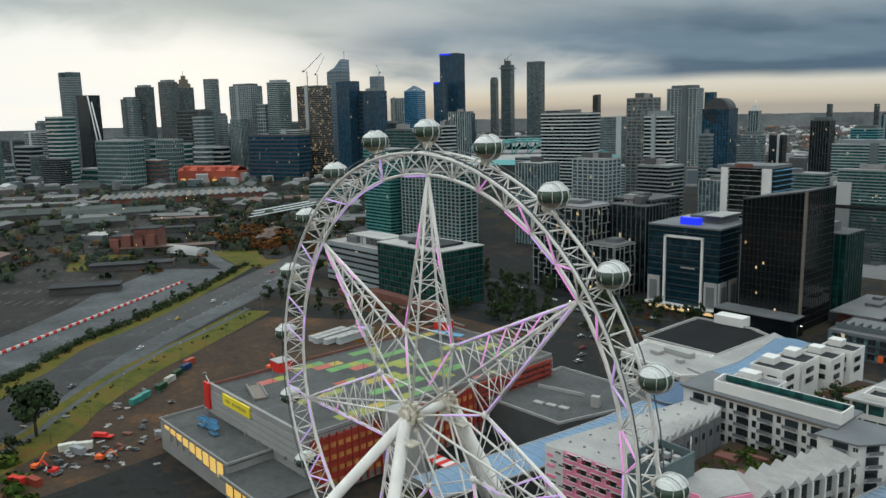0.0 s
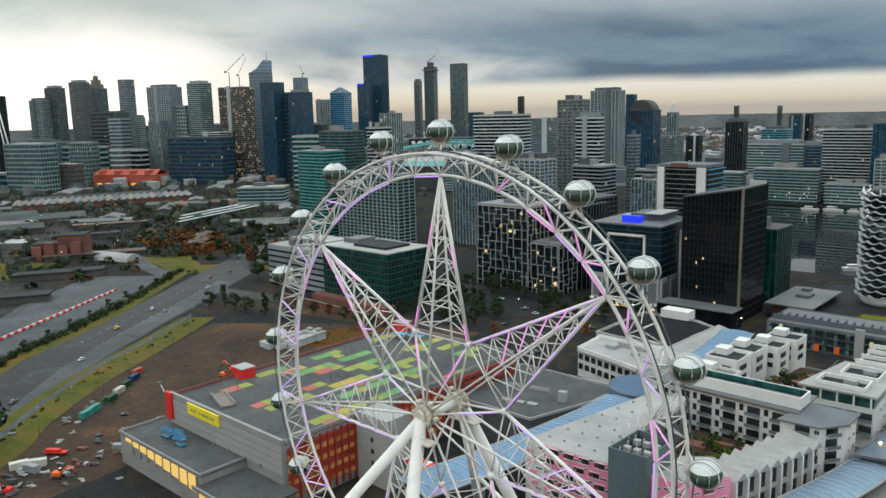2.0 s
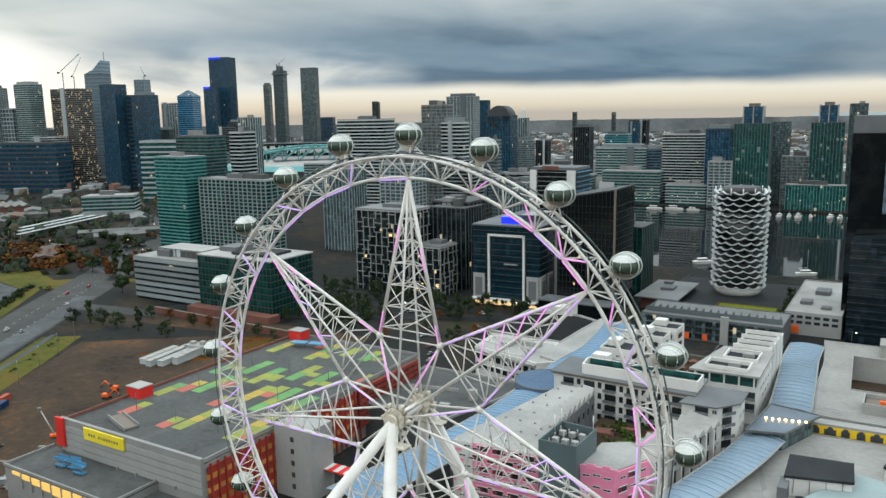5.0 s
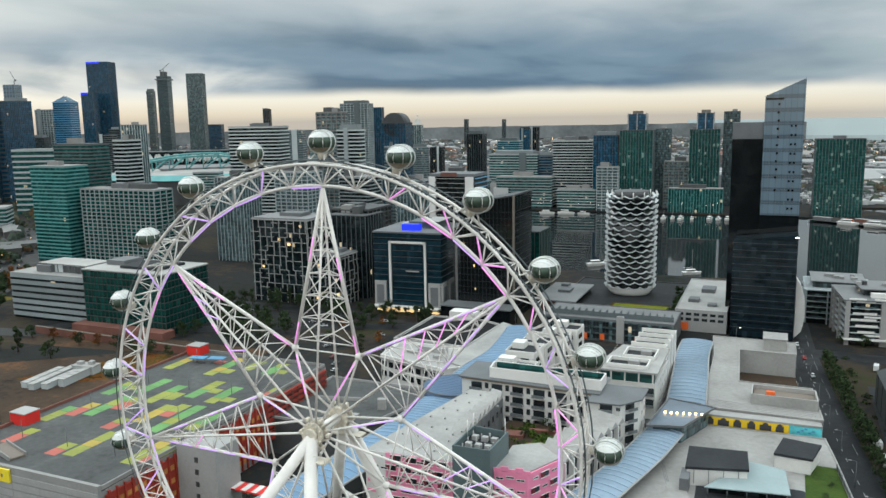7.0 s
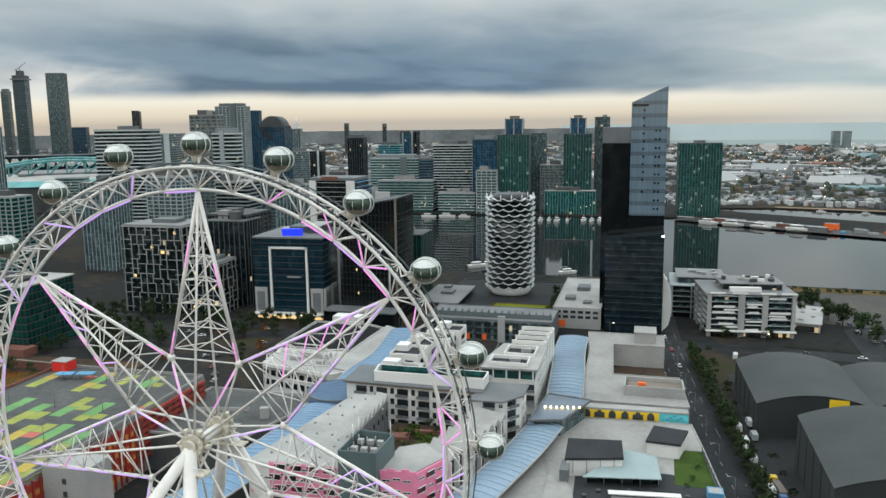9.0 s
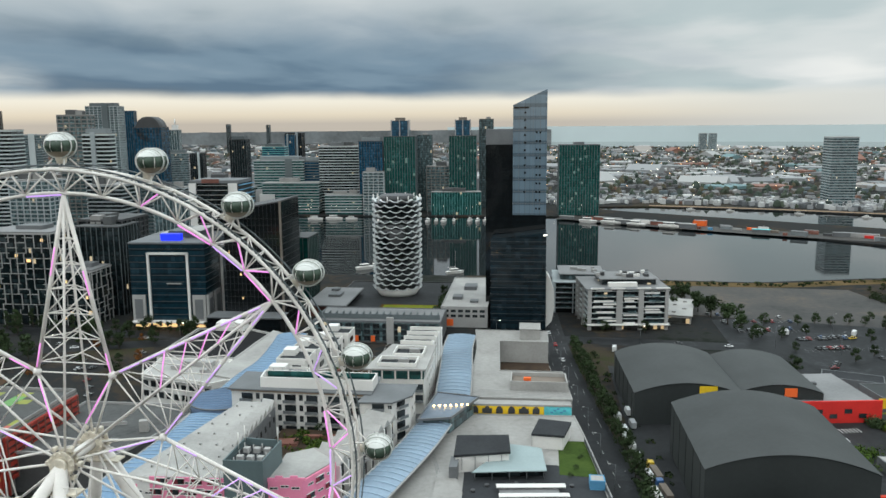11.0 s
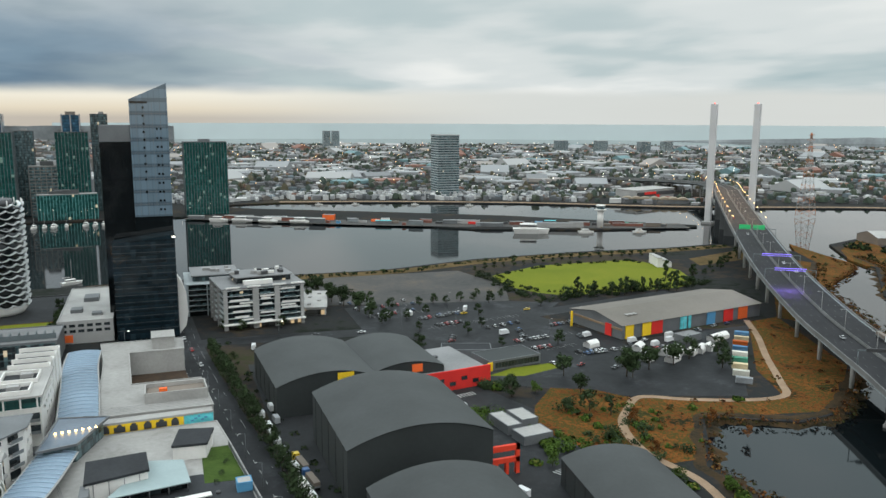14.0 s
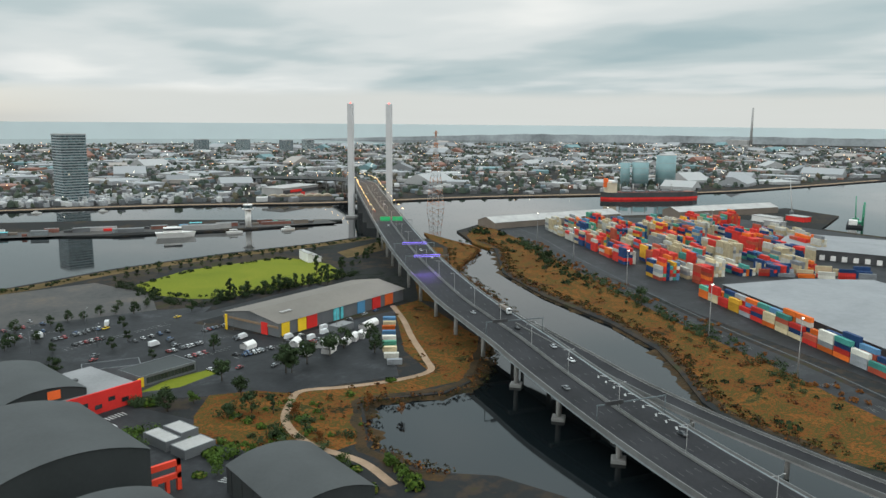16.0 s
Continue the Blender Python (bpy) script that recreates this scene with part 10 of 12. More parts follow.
# ---------------- suburbs across the river ----------------
def scatter(name, label, category, material, count, seed, az, rr, size, height, avoid=None, gable=0.5):
    rng = random.Random(seed)
    V, F = [], []
    for _ in range(count):
        a = radians(rng.uniform(*az))
        r = rr[0] + (rr[1] - rr[0]) * rng.random() ** 0.85
        x, y = 78 - r * math.sin(a), -122 + r * math.cos(a)
        if avoid and avoid(x, y):
            continue
        w, d, h = rng.uniform(*size), rng.uniform(*size) * 0.7, rng.uniform(*height)
        t = rng.choice((0.15, 0.15 + math.pi / 2, -0.4, 0.7))
        c, s = math.cos(t), math.sin(t)
        o = len(V)
        for dz in (-0.5, h):
            for dx, dy in ((-w / 2, -d / 2), (w / 2, -d / 2), (w / 2, d / 2), (-w / 2, d / 2)):
                V.append((x + c * dx - s * dy, y + s * dx + c * dy, dz))
        F += [(o, o + 1, o + 5, o + 4), (o + 1, o + 2, o + 6, o + 5), (o + 2, o + 3, o + 7, o + 6), (o + 3, o, o + 4, o + 7)]
        if rng.random() < gable:
            rz = h + d * 0.22
            for dx in (-w / 2, w / 2):
                V.append((x + c * dx, y + s * dx, rz))
            F += [(o + 4, o + 5, o + 9, o + 8), (o + 6, o + 7, o + 8, o + 9), (o + 5, o + 6, o + 9), (o + 7, o + 4, o + 8)]
        else:
            F.append((o + 4, o + 5, o + 6, o + 7))
    me = bpy.data.meshes.new(name)
    me.from_pydata(V, [], F)
    me.materials.append(material)
    return tagged(new(name, me), label, category, kind="stuff")


def island_mat(name, stops, rough=0.8):
    m, nt, bs = nodes_of(name)
    gm = nt.nodes.new("ShaderNodeNewGeometry")
    rp = nt.nodes.new("ShaderNodeValToRGB")
    rp.color_ramp.interpolation = "CONSTANT"
    e = rp.color_ramp.elements
    while len(e) < len(stops):
        e.new(0.5)
    for el, (p, c) in zip(e, stops):
        el.position, el.color = p, (*c, 1)
    nt.links.new(gm.outputs["Random Per Island"], rp.inputs[0])
    nt.links.new(rp.outputs[0], bs.inputs["Base Color"])
    bs.inputs["Roughness"].default_value = rough
    return m


M["suburb"] = island_mat("suburban_roofs_and_walls", ((0, (0.090, 0.090, 0.093)), (0.22, (0.169, 0.169, 0.174)), (0.42, (0.132, 0.116, 0.106)), (0.55, (0.317, 0.315, 0.312)), (0.74, (0.211, 0.111, 0.079)), (0.82, (0.486, 0.480, 0.470)), (0.92, (0.116, 0.143, 0.158))))
M["bigshed"] = island_mat("industrial_roofs", ((0, (0.259, 0.265, 0.270)), (0.3, (0.324, 0.324, 0.319)), (0.5, (0.184, 0.189, 0.194)), (0.65, (0.281, 0.254, 0.232)), (0.8, (0.324, 0.322, 0.317)), (0.9, (0.205, 0.097, 0.070)), (0.95, (0.130, 0.216, 0.227))))
# distance haze is mixed into these greens; woods_near stays darker
M["woods"] = island_mat("hazed_far_woods", ((0, (0.040, 0.055, 0.040)), (0.3, (0.052, 0.065, 0.045)), (0.6, (0.036, 0.05, 0.042)), (0.85, (0.075, 0.065, 0.04))), 1.0)


M["terrace"] = island_mat("terrace_fronts", ((0, (0.405, 0.405, 0.398)), (0.3, (0.270, 0.277, 0.284)), (0.55, (0.108, 0.115, 0.121)), (0.82, (0.513, 0.513, 0.506))))


M["woods_near"] = island_mat("railside_leaves", ((0, (0.016, 0.026, 0.016)), (0.35, (0.028, 0.038, 0.020)), (0.62, (0.022, 0.034, 0.022)), (0.84, (0.075, 0.04, 0.014)), (0.93, (0.045, 0.06, 0.02))), 1.0)


def on_water(x, y):
    """Water west and south of the river's far bank, or the bay."""
    bank = np.interp(x, [-400, 250, 398, 588, 786, 1005, 1221, 1422, 1948, 2900, 5000], [915, 1050, 1000, 925, 805, 725, 600, 500, 400, 350, 320])
    coast = np.interp(x, [-5000, -100, 150, 450, 900, 1500, 2150, 2450, 3000, 3600, 4900], [9000, 5000, 3950, 3600, 3560, 3420, 3200, 2820, 2680, 2220, 1800])
    return y < bank + 12 or y > coast


def not_suburb(x, y):
    return on_water(x, y) or math.hypot(x - 900, y - 900) < 60


scatter("suburb_houses", "rows of low suburban houses and shops across the river", "houses", M["suburb"], 11500, 1, (-78, 26), (960, 4300), (7, 17), (3, 6), not_suburb)
scatter("industrial_sheds", "pale flat industrial sheds across the river", "sheds", M["bigshed"], 700, 2, (-80, 10), (1450, 4300), (35, 95), (5, 8), not_suburb, 0.2)
scatter("riverside_terraces", "rows of white riverside terrace houses", "houses", M["terrace"], 760, 3, (-30, 2), (1135, 1290), (5, 9), (4, 7.5), not_suburb, 0.1)
scatter("city_fringe_houses", "low blocks and houses beyond the city towers", "houses", M["suburb"], 3600, 4, (2, 80), (1150, 4400), (12, 34), (5, 16), lambda x, y: (y < 910 and x > -420) or (x < -700 and math.hypot(x - 78, y + 122) < 1430), 0.3)
def freight_shed(x, y, L, W, h, rz, roof):
    f = thing("freight_shed", "long low freight shed with a worn roof beside the railway", "shed", (x, y, 0), rz, group="freight sheds")
    part("wall", box(0, 0, h / 2, L, W, h), M["railwall"], f)
    bm = bmesh.new()
    rows = [[bm.verts.new((sx * (L / 2 + 0.5), sy * (W / 2 + 0.5), z)) for sy, z in ((-1, h), (0, h + W * 0.12), (1, h))] for sx in (-1, 1)]
    for j in range(2):
        bm.faces.new((rows[0][j], rows[1][j], rows[1][j + 1], rows[0][j + 1]))
    for r in rows:
        bm.faces.new(r)
    bmesh.ops.recalc_face_normals(bm, faces=bm.faces)
    part("roof", bm, roof, f)


M["railwall"] = mat("stained_shed_wall", (0.075, 0.07, 0.066), 0.85, 0, 0.3, 0.05, 0.8, 0.1, rnd=0.35)
M["railroof"] = mat("worn_shed_roof", (0.115, 0.115, 0.112), 0.75, 0, 0.35, 0.03, 0.5, 0.1, rnd=0.45)
M["yardroof"] = mat("dull_green_shed_roof", (0.050, 0.060, 0.056), 0.8, 0, 0.4, 0.03, 0.4, 0.1, rnd=0.3, spec=0.2)
M["rustroof"] = mat("rusty_shed_roof", (0.10, 0.055, 0.04), 0.8, 0, 0.3, 0.03, 0.5, 0.1, rnd=0.3)
fs = random.Random(66)
for i in range(58):
    az, r = radians(fs.uniform(47, 82)), fs.uniform(640, 1450)
    x, y = 78 - r * math.sin(az), -122 + r * math.cos(az)
    if x > -580 or abs(y - np.interp(-x, [380, 470, 600, 760, 930, 1100, 1400], [-60, 40, 110, 200, 330, 470, 640])) < 44 or math.hypot(x + 1030, y - 400) < 130:
        continue
    freight_shed(round(x), round(y), fs.uniform(28, 95), fs.uniform(14, 30), fs.uniform(4.5, 8), 143 + fs.choice((0, 0, 0, 90)) + fs.uniform(-6, 6), M["rustroof" if fs.random() < 0.18 else "railroof"])
scatter("mid_rise_blocks", "mid-rise blocks beyond the harbour", "blocks", M["suburb"], 260, 7, (4, 34), (1080, 2100), (22, 44), (12, 34), lambda x, y: y < 915, 0.0)


def woods(name, label, count, seed, az, rr, size, avoid, material="woods", lumps=1):
    rng = random.Random(seed)
    V, F = [], []
    for _ in range(count):
        a = radians(rng.uniform(*az))
        r = rr[0] + (rr[1] - rr[0]) * rng.random()
        x, y = 78 - r * math.sin(a), -122 + r * math.cos(a)
        if avoid(x, y):
            continue
        n = 6
        for q in range(lumps):
            s = rng.uniform(*size) * (1.0 if lumps == 1 else 0.6)
            cx, cy = (x, y) if q == 0 else (x + rng.gauss(0, size[1] * 0.5), y + rng.gauss(0, size[1] * 0.5))
            zb = 0.0 if lumps == 1 else s * rng.uniform(0.2, 0.9)
            o = len(V)
            for k in range(n):
                t = 2 * math.pi * k / n
                V.append((cx + s * rng.uniform(.6, 1.1) * math.cos(t), cy + s * rng.uniform(.6, 1.1) * math.sin(t), zb + s * rng.uniform(.1, .3)))
            for k in range(n):
                t = 2 * math.pi * (k + .5) / n
                V.append((cx + s * rng.uniform(.4, .9) * math.cos(t), cy + s * rng.uniform(.4, .9) * math.sin(t), zb + s * rng.uniform(.8, 1.4)))
            V.append((cx, cy, zb + s * rng.uniform(1.2, 1.8)))
            for k in range(n):
                j = (k + 1) % n
                F += [(o + k, o + j, o + n + k), (o + j, o + n + j, o + n + k), (o + n + k, o + n + j, o + 2 * n)]
    me = bpy.data.meshes.new(name)
    me.from_pydata(V, [], F)
    me.materials.append(M[material])
    tagged(new(name, me), label, "trees", kind="stuff")


woods("suburb_trees", "dark tree clumps among the far suburbs", 7500, 9, (-78, 26), (960, 4300), (3, 8), not_suburb)
woods("city_fringe_trees", "dark tree clumps between the far city blocks", 1500, 10, (4, 82), (900, 4200), (4, 9), lambda x, y: (y < 910 and x > -420))
woods("railside_trees", "dark tree clumps beside the railway yards", 520, 12, (44, 82), (560, 1500), (3, 7), lambda x, y: x > -540, "woods_near", 5)
woods("railside_scrub", "low dark scrub along the tracks", 620, 13, (44, 82), (560, 1300), (1.5, 3.5), lambda x, y: x > -540, "woods_near", 2)


def far_lamps(name, label, material, count, seed, az, rr, avoid, size=0.8):
    rng = random.Random(seed)
    V, F = [], []
    for _ in range(count):
        a = radians(rng.uniform(*az))
        r = rng.uniform(*rr)
        x, y = 78 - r * math.sin(a), -122 + r * math.cos(a)
        if avoid(x, y):
            continue
        s = size * (0.5 + r / 2600)
        z = rng.uniform(9, 14)
        o = len(V)
        V += [(x, y, z - s), (x + s, y, z), (x, y + s, z), (x - s, y, z), (x, y - s, z), (x, y, z + s)]
        F += [(o, o + 2, o + 1), (o, o + 3, o + 2), (o, o + 4, o + 3), (o, o + 1, o + 4), (o + 5, o + 1, o + 2), (o + 5, o + 2, o + 3), (o + 5, o + 3, o + 4), (o + 5, o + 4, o + 1)]
    me = bpy.data.meshes.new(name)
    me.from_pydata(V, [], F)
    me.materials.append(material)
    tagged(new(name, me), label, "lamps", kind="stuff")


M["far_lamp"] = glow("far_white_lamp", (1.0, 0.90, 0.74), 3.0)
M["far_lamp_w"] = glow("far_amber_lamp", (1.0, 0.58, 0.24), 3.0)
far_lamps("far_lamps", "scattered white lamps of the far suburbs", M["far_lamp"], 460, 14, (-78, 26), (1100, 4200), not_suburb)
far_lamps("far_lamps", "scattered amber lamps of the far suburbs and port", M["far_lamp_w"], 300, 15, (-78, 20), (1300, 4300), not_suburb)
far_lamps("far_lamps", "street lamps between the city towers", M["far_lamp_w"], 160, 16, (20, 80), (700, 2000), lambda x, y: y < 910 and x > -420, 0.5)
far_lamps("far_lamps", "white lamps round the harbour edge", M["far_lamp"], 60, 17, (-4, 18), (1000, 1090), lambda x, y: False, 0.45)


# ---------------- hedges, thickets, reeds ----------------
def leaf_islands(name, stops):
    m = island_mat(name, stops, 0.95)
    m.node_tree.nodes["Principled BSDF"].inputs["Specular IOR Level"].default_value = 0.08
    return m


M["hedge"] = leaf_islands("hedge_leaves", ((0, (0.010, 0.016, 0.009)), (0.3, (0.018, 0.028, 0.013)), (0.6, (0.028, 0.042, 0.016)), (0.85, (0.045, 0.055, 0.018))))
M["rustbush"] = leaf_islands("rust_scrub_leaves", ((0, (0.03, 0.014, 0.008)), (0.25, (0.075, 0.03, 0.011)), (0.5, (0.125, 0.05, 0.016)), (0.75, (0.15, 0.08, 0.025)), (0.9, (0.05, 0.05, 0.014))))
M["olivebush"] = leaf_islands("olive_scrub_leaves", ((0, (0.016, 0.015, 0.007)), (0.3, (0.034, 0.024, 0.010)), (0.55, (0.036, 0.038, 0.012)), (0.8, (0.07, 0.034, 0.012))))
M["greenbush"] = leaf_islands("bright_bush_leaves", ((0, (0.022, 0.04, 0.008)), (0.35, (0.045, 0.075, 0.012)), (0.7, (0.07, 0.105, 0.018)), (0.9, (0.10, 0.10, 0.02))))


def thicket(name, label, spots, material, per=22):
    """Many small leaf clumps; spots are x, y, radius, height, base."""
    rng = random.Random(len(spots) * 13 + int(abs(spots[0][0])))
    V, F = [], []
    for x, y, r, h, z0 in spots:
        for _ in range(per):
            u, v = rng.uniform(0, 6.283), rng.random()
            el = math.asin(v)
            d = Vector((math.cos(u) * math.cos(el), math.sin(u) * math.cos(el), v))
            k = rng.uniform(0.55, 1.08)
            c = Vector((x + d.x * r * k, y + d.y * r * k, z0 + 0.15 * h + d.z * h * 0.85 * k))
            n = (d + Vector((rng.uniform(-.7, .7), rng.uniform(-.7, .7), rng.uniform(-.3, .7)))).normalized()
            t = n.orthogonal().normalized()
            b = n.cross(t)
            s = r * rng.uniform(0.20, 0.42)
            o = len(V)
            for q in range(5):
                a = 2 * math.pi * q / 5 + rng.uniform(-.35, .35)
                V.append(c + (t * math.cos(a) + b * math.sin(a)) * s * rng.uniform(0.55, 1.0))
            F.append(tuple(range(o, o + 5)))
    me = bpy.data.meshes.new(name)
    me.from_pydata(V, [], F)
    me.materials.append(material)
    return tagged(new(name, me), label, "bushes", kind="stuff")


def strew(rng, line, off, spread, step, r, h, z0=0.0, gaps=0.0):
    """Clumps along a line."""
    out = []
    P = [Vector((p[0], p[1], 0)) for p in smooth_line(line, 8)]
    for a, b in zip(P, P[1:]):
        d = (b - a).normalized()
        n = Vector((-d.y, d.x, 0))
        for i in range(max(1, int((b - a).length / step))):
            if rng.random() < gaps:
                continue
            p = a.lerp(b, rng.random()) + n * (off + rng.uniform(-spread, spread))
            k = rng.uniform(0.7, 1.3)
            out.append((p.x, p.y, rng.uniform(*r) * k, rng.uniform(*h) * k, z0))
    return out


def strew_in(rng, count, x0, x1, y0, y1, r, h, z0=0.0, keep=None):
    out = []
    for _ in range(count):
        x, y = rng.uniform(x0, x1), rng.uniform(y0, y1)
        if keep and not keep(x, y):
            continue
        k = rng.uniform(0.6, 1.4)
        out.append((x, y, rng.uniform(*r) * k, rng.uniform(*h) * k, z0))
    return out


def inside(poly):
    def f(x, y):
        hit, j = False, len(poly) - 1
        for i in range(len(poly)):
            (xi, yi), (xj, yj) = poly[i], poly[j]
            if (yi > y) != (yj > y) and x < (xj - xi) * (y - yi) / (yj - yi) + xi:
                hit = not hit
            j = i
        return hit
    return f


hr = random.Random(31)
WESTHEDGE = [(x - 5, y + 3) for x, y in VERGE_W[2:]]
thicket("hedge", "dark clipped hedge clumps beside the main road", strew(hr, WESTHEDGE, 0, 1.6, 2.6, (1.6, 2.6), (2.2, 3.6), 0, 0.15), M["hedge"])
thicket("hedge", "low dark hedge between the path and the building site", strew(hr, [(x + 8, y - 4) for x, y in VERGE_E[1:]], 3.5, 1.2, 4.5, (0.7, 1.5), (0.6, 1.4), 0, 0.35), M["hedge"])
thicket("autumn_grove", "rust-orange autumn grove beside the road junction", strew_in(hr, 150, -690, -525, 240, 325, (4, 7.5), (4, 8), 0, inside([(-650, 250), (-540, 252), (-528, 300), (-600, 312), (-680, 322)])), M["rustbush"], 60)
thicket("railside_scrub", "dark scrub and trees along the rail yard", strew_in(hr, 330, -1050, -480, 20, 430, (2.5, 6), (3, 7), 0, lambda x, y: abs(y - np.interp(-x, [380, 470, 600, 760, 930, 1100], [-60, 40, 110, 200, 330, 470])) > 40 and x < -500), M["hedge"], 40)
thicket("railside_scrub", "green and rusty scrub along the rail yard", strew_in(hr, 120, -1000, -450, 60, 400, (2, 5), (1.5, 4), 0, lambda x, y: x < -470 + 0.2 * y and abs(y - np.interp(-x, [380, 470, 600, 760, 930, 1100], [-60, 40, 110, 200, 330, 470])) > 40), M["rustbush"], 26)
thicket("site_edge_bushes", "green bushes at the edge of the building site", strew_in(hr, 26, -200, -120, -60, -34, (2, 4), (2, 4)), M["greenbush"], 80)
CREEK_E = ((668, 402), (644, 352), (562, 274), (519, 202), (487, 127), (458, 80), (431, 53), (399, 25), (385, 6), (372, -38))
CREEK_W = ((612, 388), (544, 322), (509, 264), (456, 187), (399, 152), (343, 114), (323, 112), (301, 123), (288, 130), (270, 107), (258, 90), (256, 66), (262, 52))
BANK = [(668, 402), (720, 380), (640, 275), (526, 108), (470, 18), (430, -60), (380, -120), (372, -40), (385, 4), (399, 23), (431, 51), (458, 78), (487, 125), (519, 200), (562, 272), (644, 350)]


def mud_bank(line, side, label):
    """A ragged slope of mud from the scrub down into the creek."""
    rng = random.Random(int(line[0][0]) + side)
    bm = bmesh.new()
    prev = None
    P = [Vector((x, y, 0)) for x, y in line]
    for i, (p, d) in enumerate(along(P, 1.6)):
        n = Vector((d.y, -d.x, 0)) * side
        wob = noise.fractal(Vector((i * 0.13, side * 7.0, 0.0)), 1.0, 2.0, 4)
        reach = 6.0 + 6.5 * wob + rng.uniform(-0.7, 0.7)
        rows = ((-4.5 + 3.0 * wob, 0.02), (-0.6, 0.16 + 0.1 * wob), (0.35 * reach, -0.5 + rng.uniform(-0.2, 0.2)), (reach, -1.75))
        cur = [bm.verts.new(p + n * o + Vector((0, 0, z))) for o, z in rows]
        if prev:
            for k in range(3):
                bm.faces.new((prev[k], prev[k + 1], cur[k + 1], cur[k]) if side > 0 else (prev[k], cur[k], cur[k + 1], prev[k + 1]))
        prev = cur
    bmesh.ops.recalc_face_normals(bm, faces=bm.faces)
    tagged(part("creek_bank", bm, M["creek_mud"], None), label, "bank", kind="structure")


mud_bank(CREEK_E, 1, "ragged muddy bank below the orange scrub")
mud_bank(CREEK_W, -1, "ragged muddy bank under the bridge")
thicket("reeds", "brown reeds along the creek's edge", strew(hr, CREEK_E, 2.2, 2.0, 2.2, (1.0, 1.9), (0.9, 1.6)) + strew(hr, CREEK_W, 2.0, 2.0, 2.2, (1.0, 1.9), (0.9, 1.6)), M["rustbush"], 14)
thicket("bank_scrub", "rust and orange scrub on the creek bank", strew_in(hr, 700, 372, 720, -120, 400, (0.9, 2.6), (0.6, 1.6), 0, inside(BANK)), M["rustbush"], 14)
thicket("bank_scrub", "low brown and olive scrub near the creek edge", strew(hr, CREEK_E, 6.0, 4.5, 1.6, (1.0, 2.4), (0.6, 1.6)) + strew(hr, CREEK_W, 5.0, 3.0, 2.4, (0.9, 2.0), (0.6, 1.4)), M["olivebush"], 16)
thicket("bank_scrub", "dark green bushes on the creek bank", strew_in(hr, 110, 372, 720, -120, 400, (1.6, 3.4), (1.4, 3.2), 0, inside(BANK)) + strew(hr, ((690, 372), (640, 300), (560, 190)), 0, 6, 3.5, (2, 3.4), (2, 3.4), 0, 0.2), M["hedge"], 30)
PARK = [(272, 157), (318, 140), (336, 134), (352, 170), (414, 246), (440, 250), (400, 160), (345, 115), (300, 124), (287, 131), (262, 95), (240, 96), (226, 112), (216, 143), (227, 163), (244, 181), (262, 172)]
thicket("bank_scrub", "rust and olive scrub on the reed point", strew(hr, ((532, 292), (563, 318), (600, 340), (628, 361), (640, 398)), 2, 3, 1.4, (0.9, 2.0), (0.6, 1.5)) + strew_in(hr, 60, 560, 650, 330, 430, (0.8, 2.2), (0.6, 1.4), 0, inside([(540, 322), (563, 322), (630, 362), (650, 428), (612, 386)])), M["rustbush"], 14)
thicket("bank_scrub", "dark bushes on the point below the wharf shed", [(706, 439, 5.0, 6.0, 0), (706, 432, 6.0, 8.0, 0), (708, 426, 6.0, 8.0, 0), (709, 422, 5.0, 6.0, 0), (712, 405, 5.0, 6.0, 0), (712, 401, 4.0, 5.0, 0), (678, 388, 3.0, 3.0, 0), (687, 374, 3.0, 3.0, 0), (638, 327, 3.0, 3.0, 0), (681, 353, 3.0, 3.0, 0), (629, 407, 2.0, 2.0, 0), (651, 397, 2.0, 2.0, 0), (649, 405, 2.0, 2.0, 0)], M["hedge"], 40)
thicket("bank_scrub", "rust-coloured scrub by the winding path", strew_in(hr, 330, 236, 440, 60, 250, (0.7, 2.2), (0.5, 1.5), 0, inside(PARK)), M["rustbush"], 14)
thicket("bank_scrub", "green bushes by the creek and the studio yard", strew_in(hr, 8, 226, 242, 60, 128, (1.4, 3.0), (1.2, 2.8)) + [(250, 58, 3.6, 3.4, 0), (253, 66, 2.8, 2.6, 0), (247, 53, 3.2, 3.0, 0), (254, 73, 2.4, 3.4, 0), (240, 133, 2.4, 2.2, 0), (220, 187, 2.8, 3.2, 0), (212, 124, 3.0, 2.6, 0)] + strew_in(hr, 8, 236, 330, 128, 160, (1.2, 2.4), (1.0, 2.4), 0, inside(PARK)), M["greenbush"], 80)
FIELD = [(324, 427), (318, 388), (330, 360), (345, 346), (434, 342), (460, 352), (478, 398), (472, 440), (462, 453), (376, 453), (324, 427)]
thicket("hedge", "dark shrub belt round the sports field", strew(hr, FIELD[:4], 6, 2.5, 3.4, (1.4, 2.8), (1.4, 3.0), 0, 0.3) + strew(hr, FIELD[3:7], 6, 2.5, 3.4, (1.4, 2.6), (1.2, 2.6), 0, 0.45) + strew(hr, FIELD[7:], 6, 2, 4.0, (1.2, 2.4), (1.2, 2.4), 0, 0.3), M["hedge"], 40)
thicket("hedge", "low dark planting along the river edge", strew(hr, ((180, 470), (260, 468), (340, 486), (440, 490), (540, 484), (600, 486)), 0, 5, 2.4, (1.2, 2.6), (1.0, 2.4), 0, 0.1), M["hedge"], 20)
thicket("street_planting", "dark planting along the street and studio sheds", strew(hr, STREET[:4], -11, 1.2, 5.0, (0.9, 1.7), (1.0, 1.8), 0, 0.3) + strew(hr, STREET[:4], -19, 1.5, 5, (1.0, 2.0), (1.0, 2.0), 0, 0.3), M["hedge"], 24)
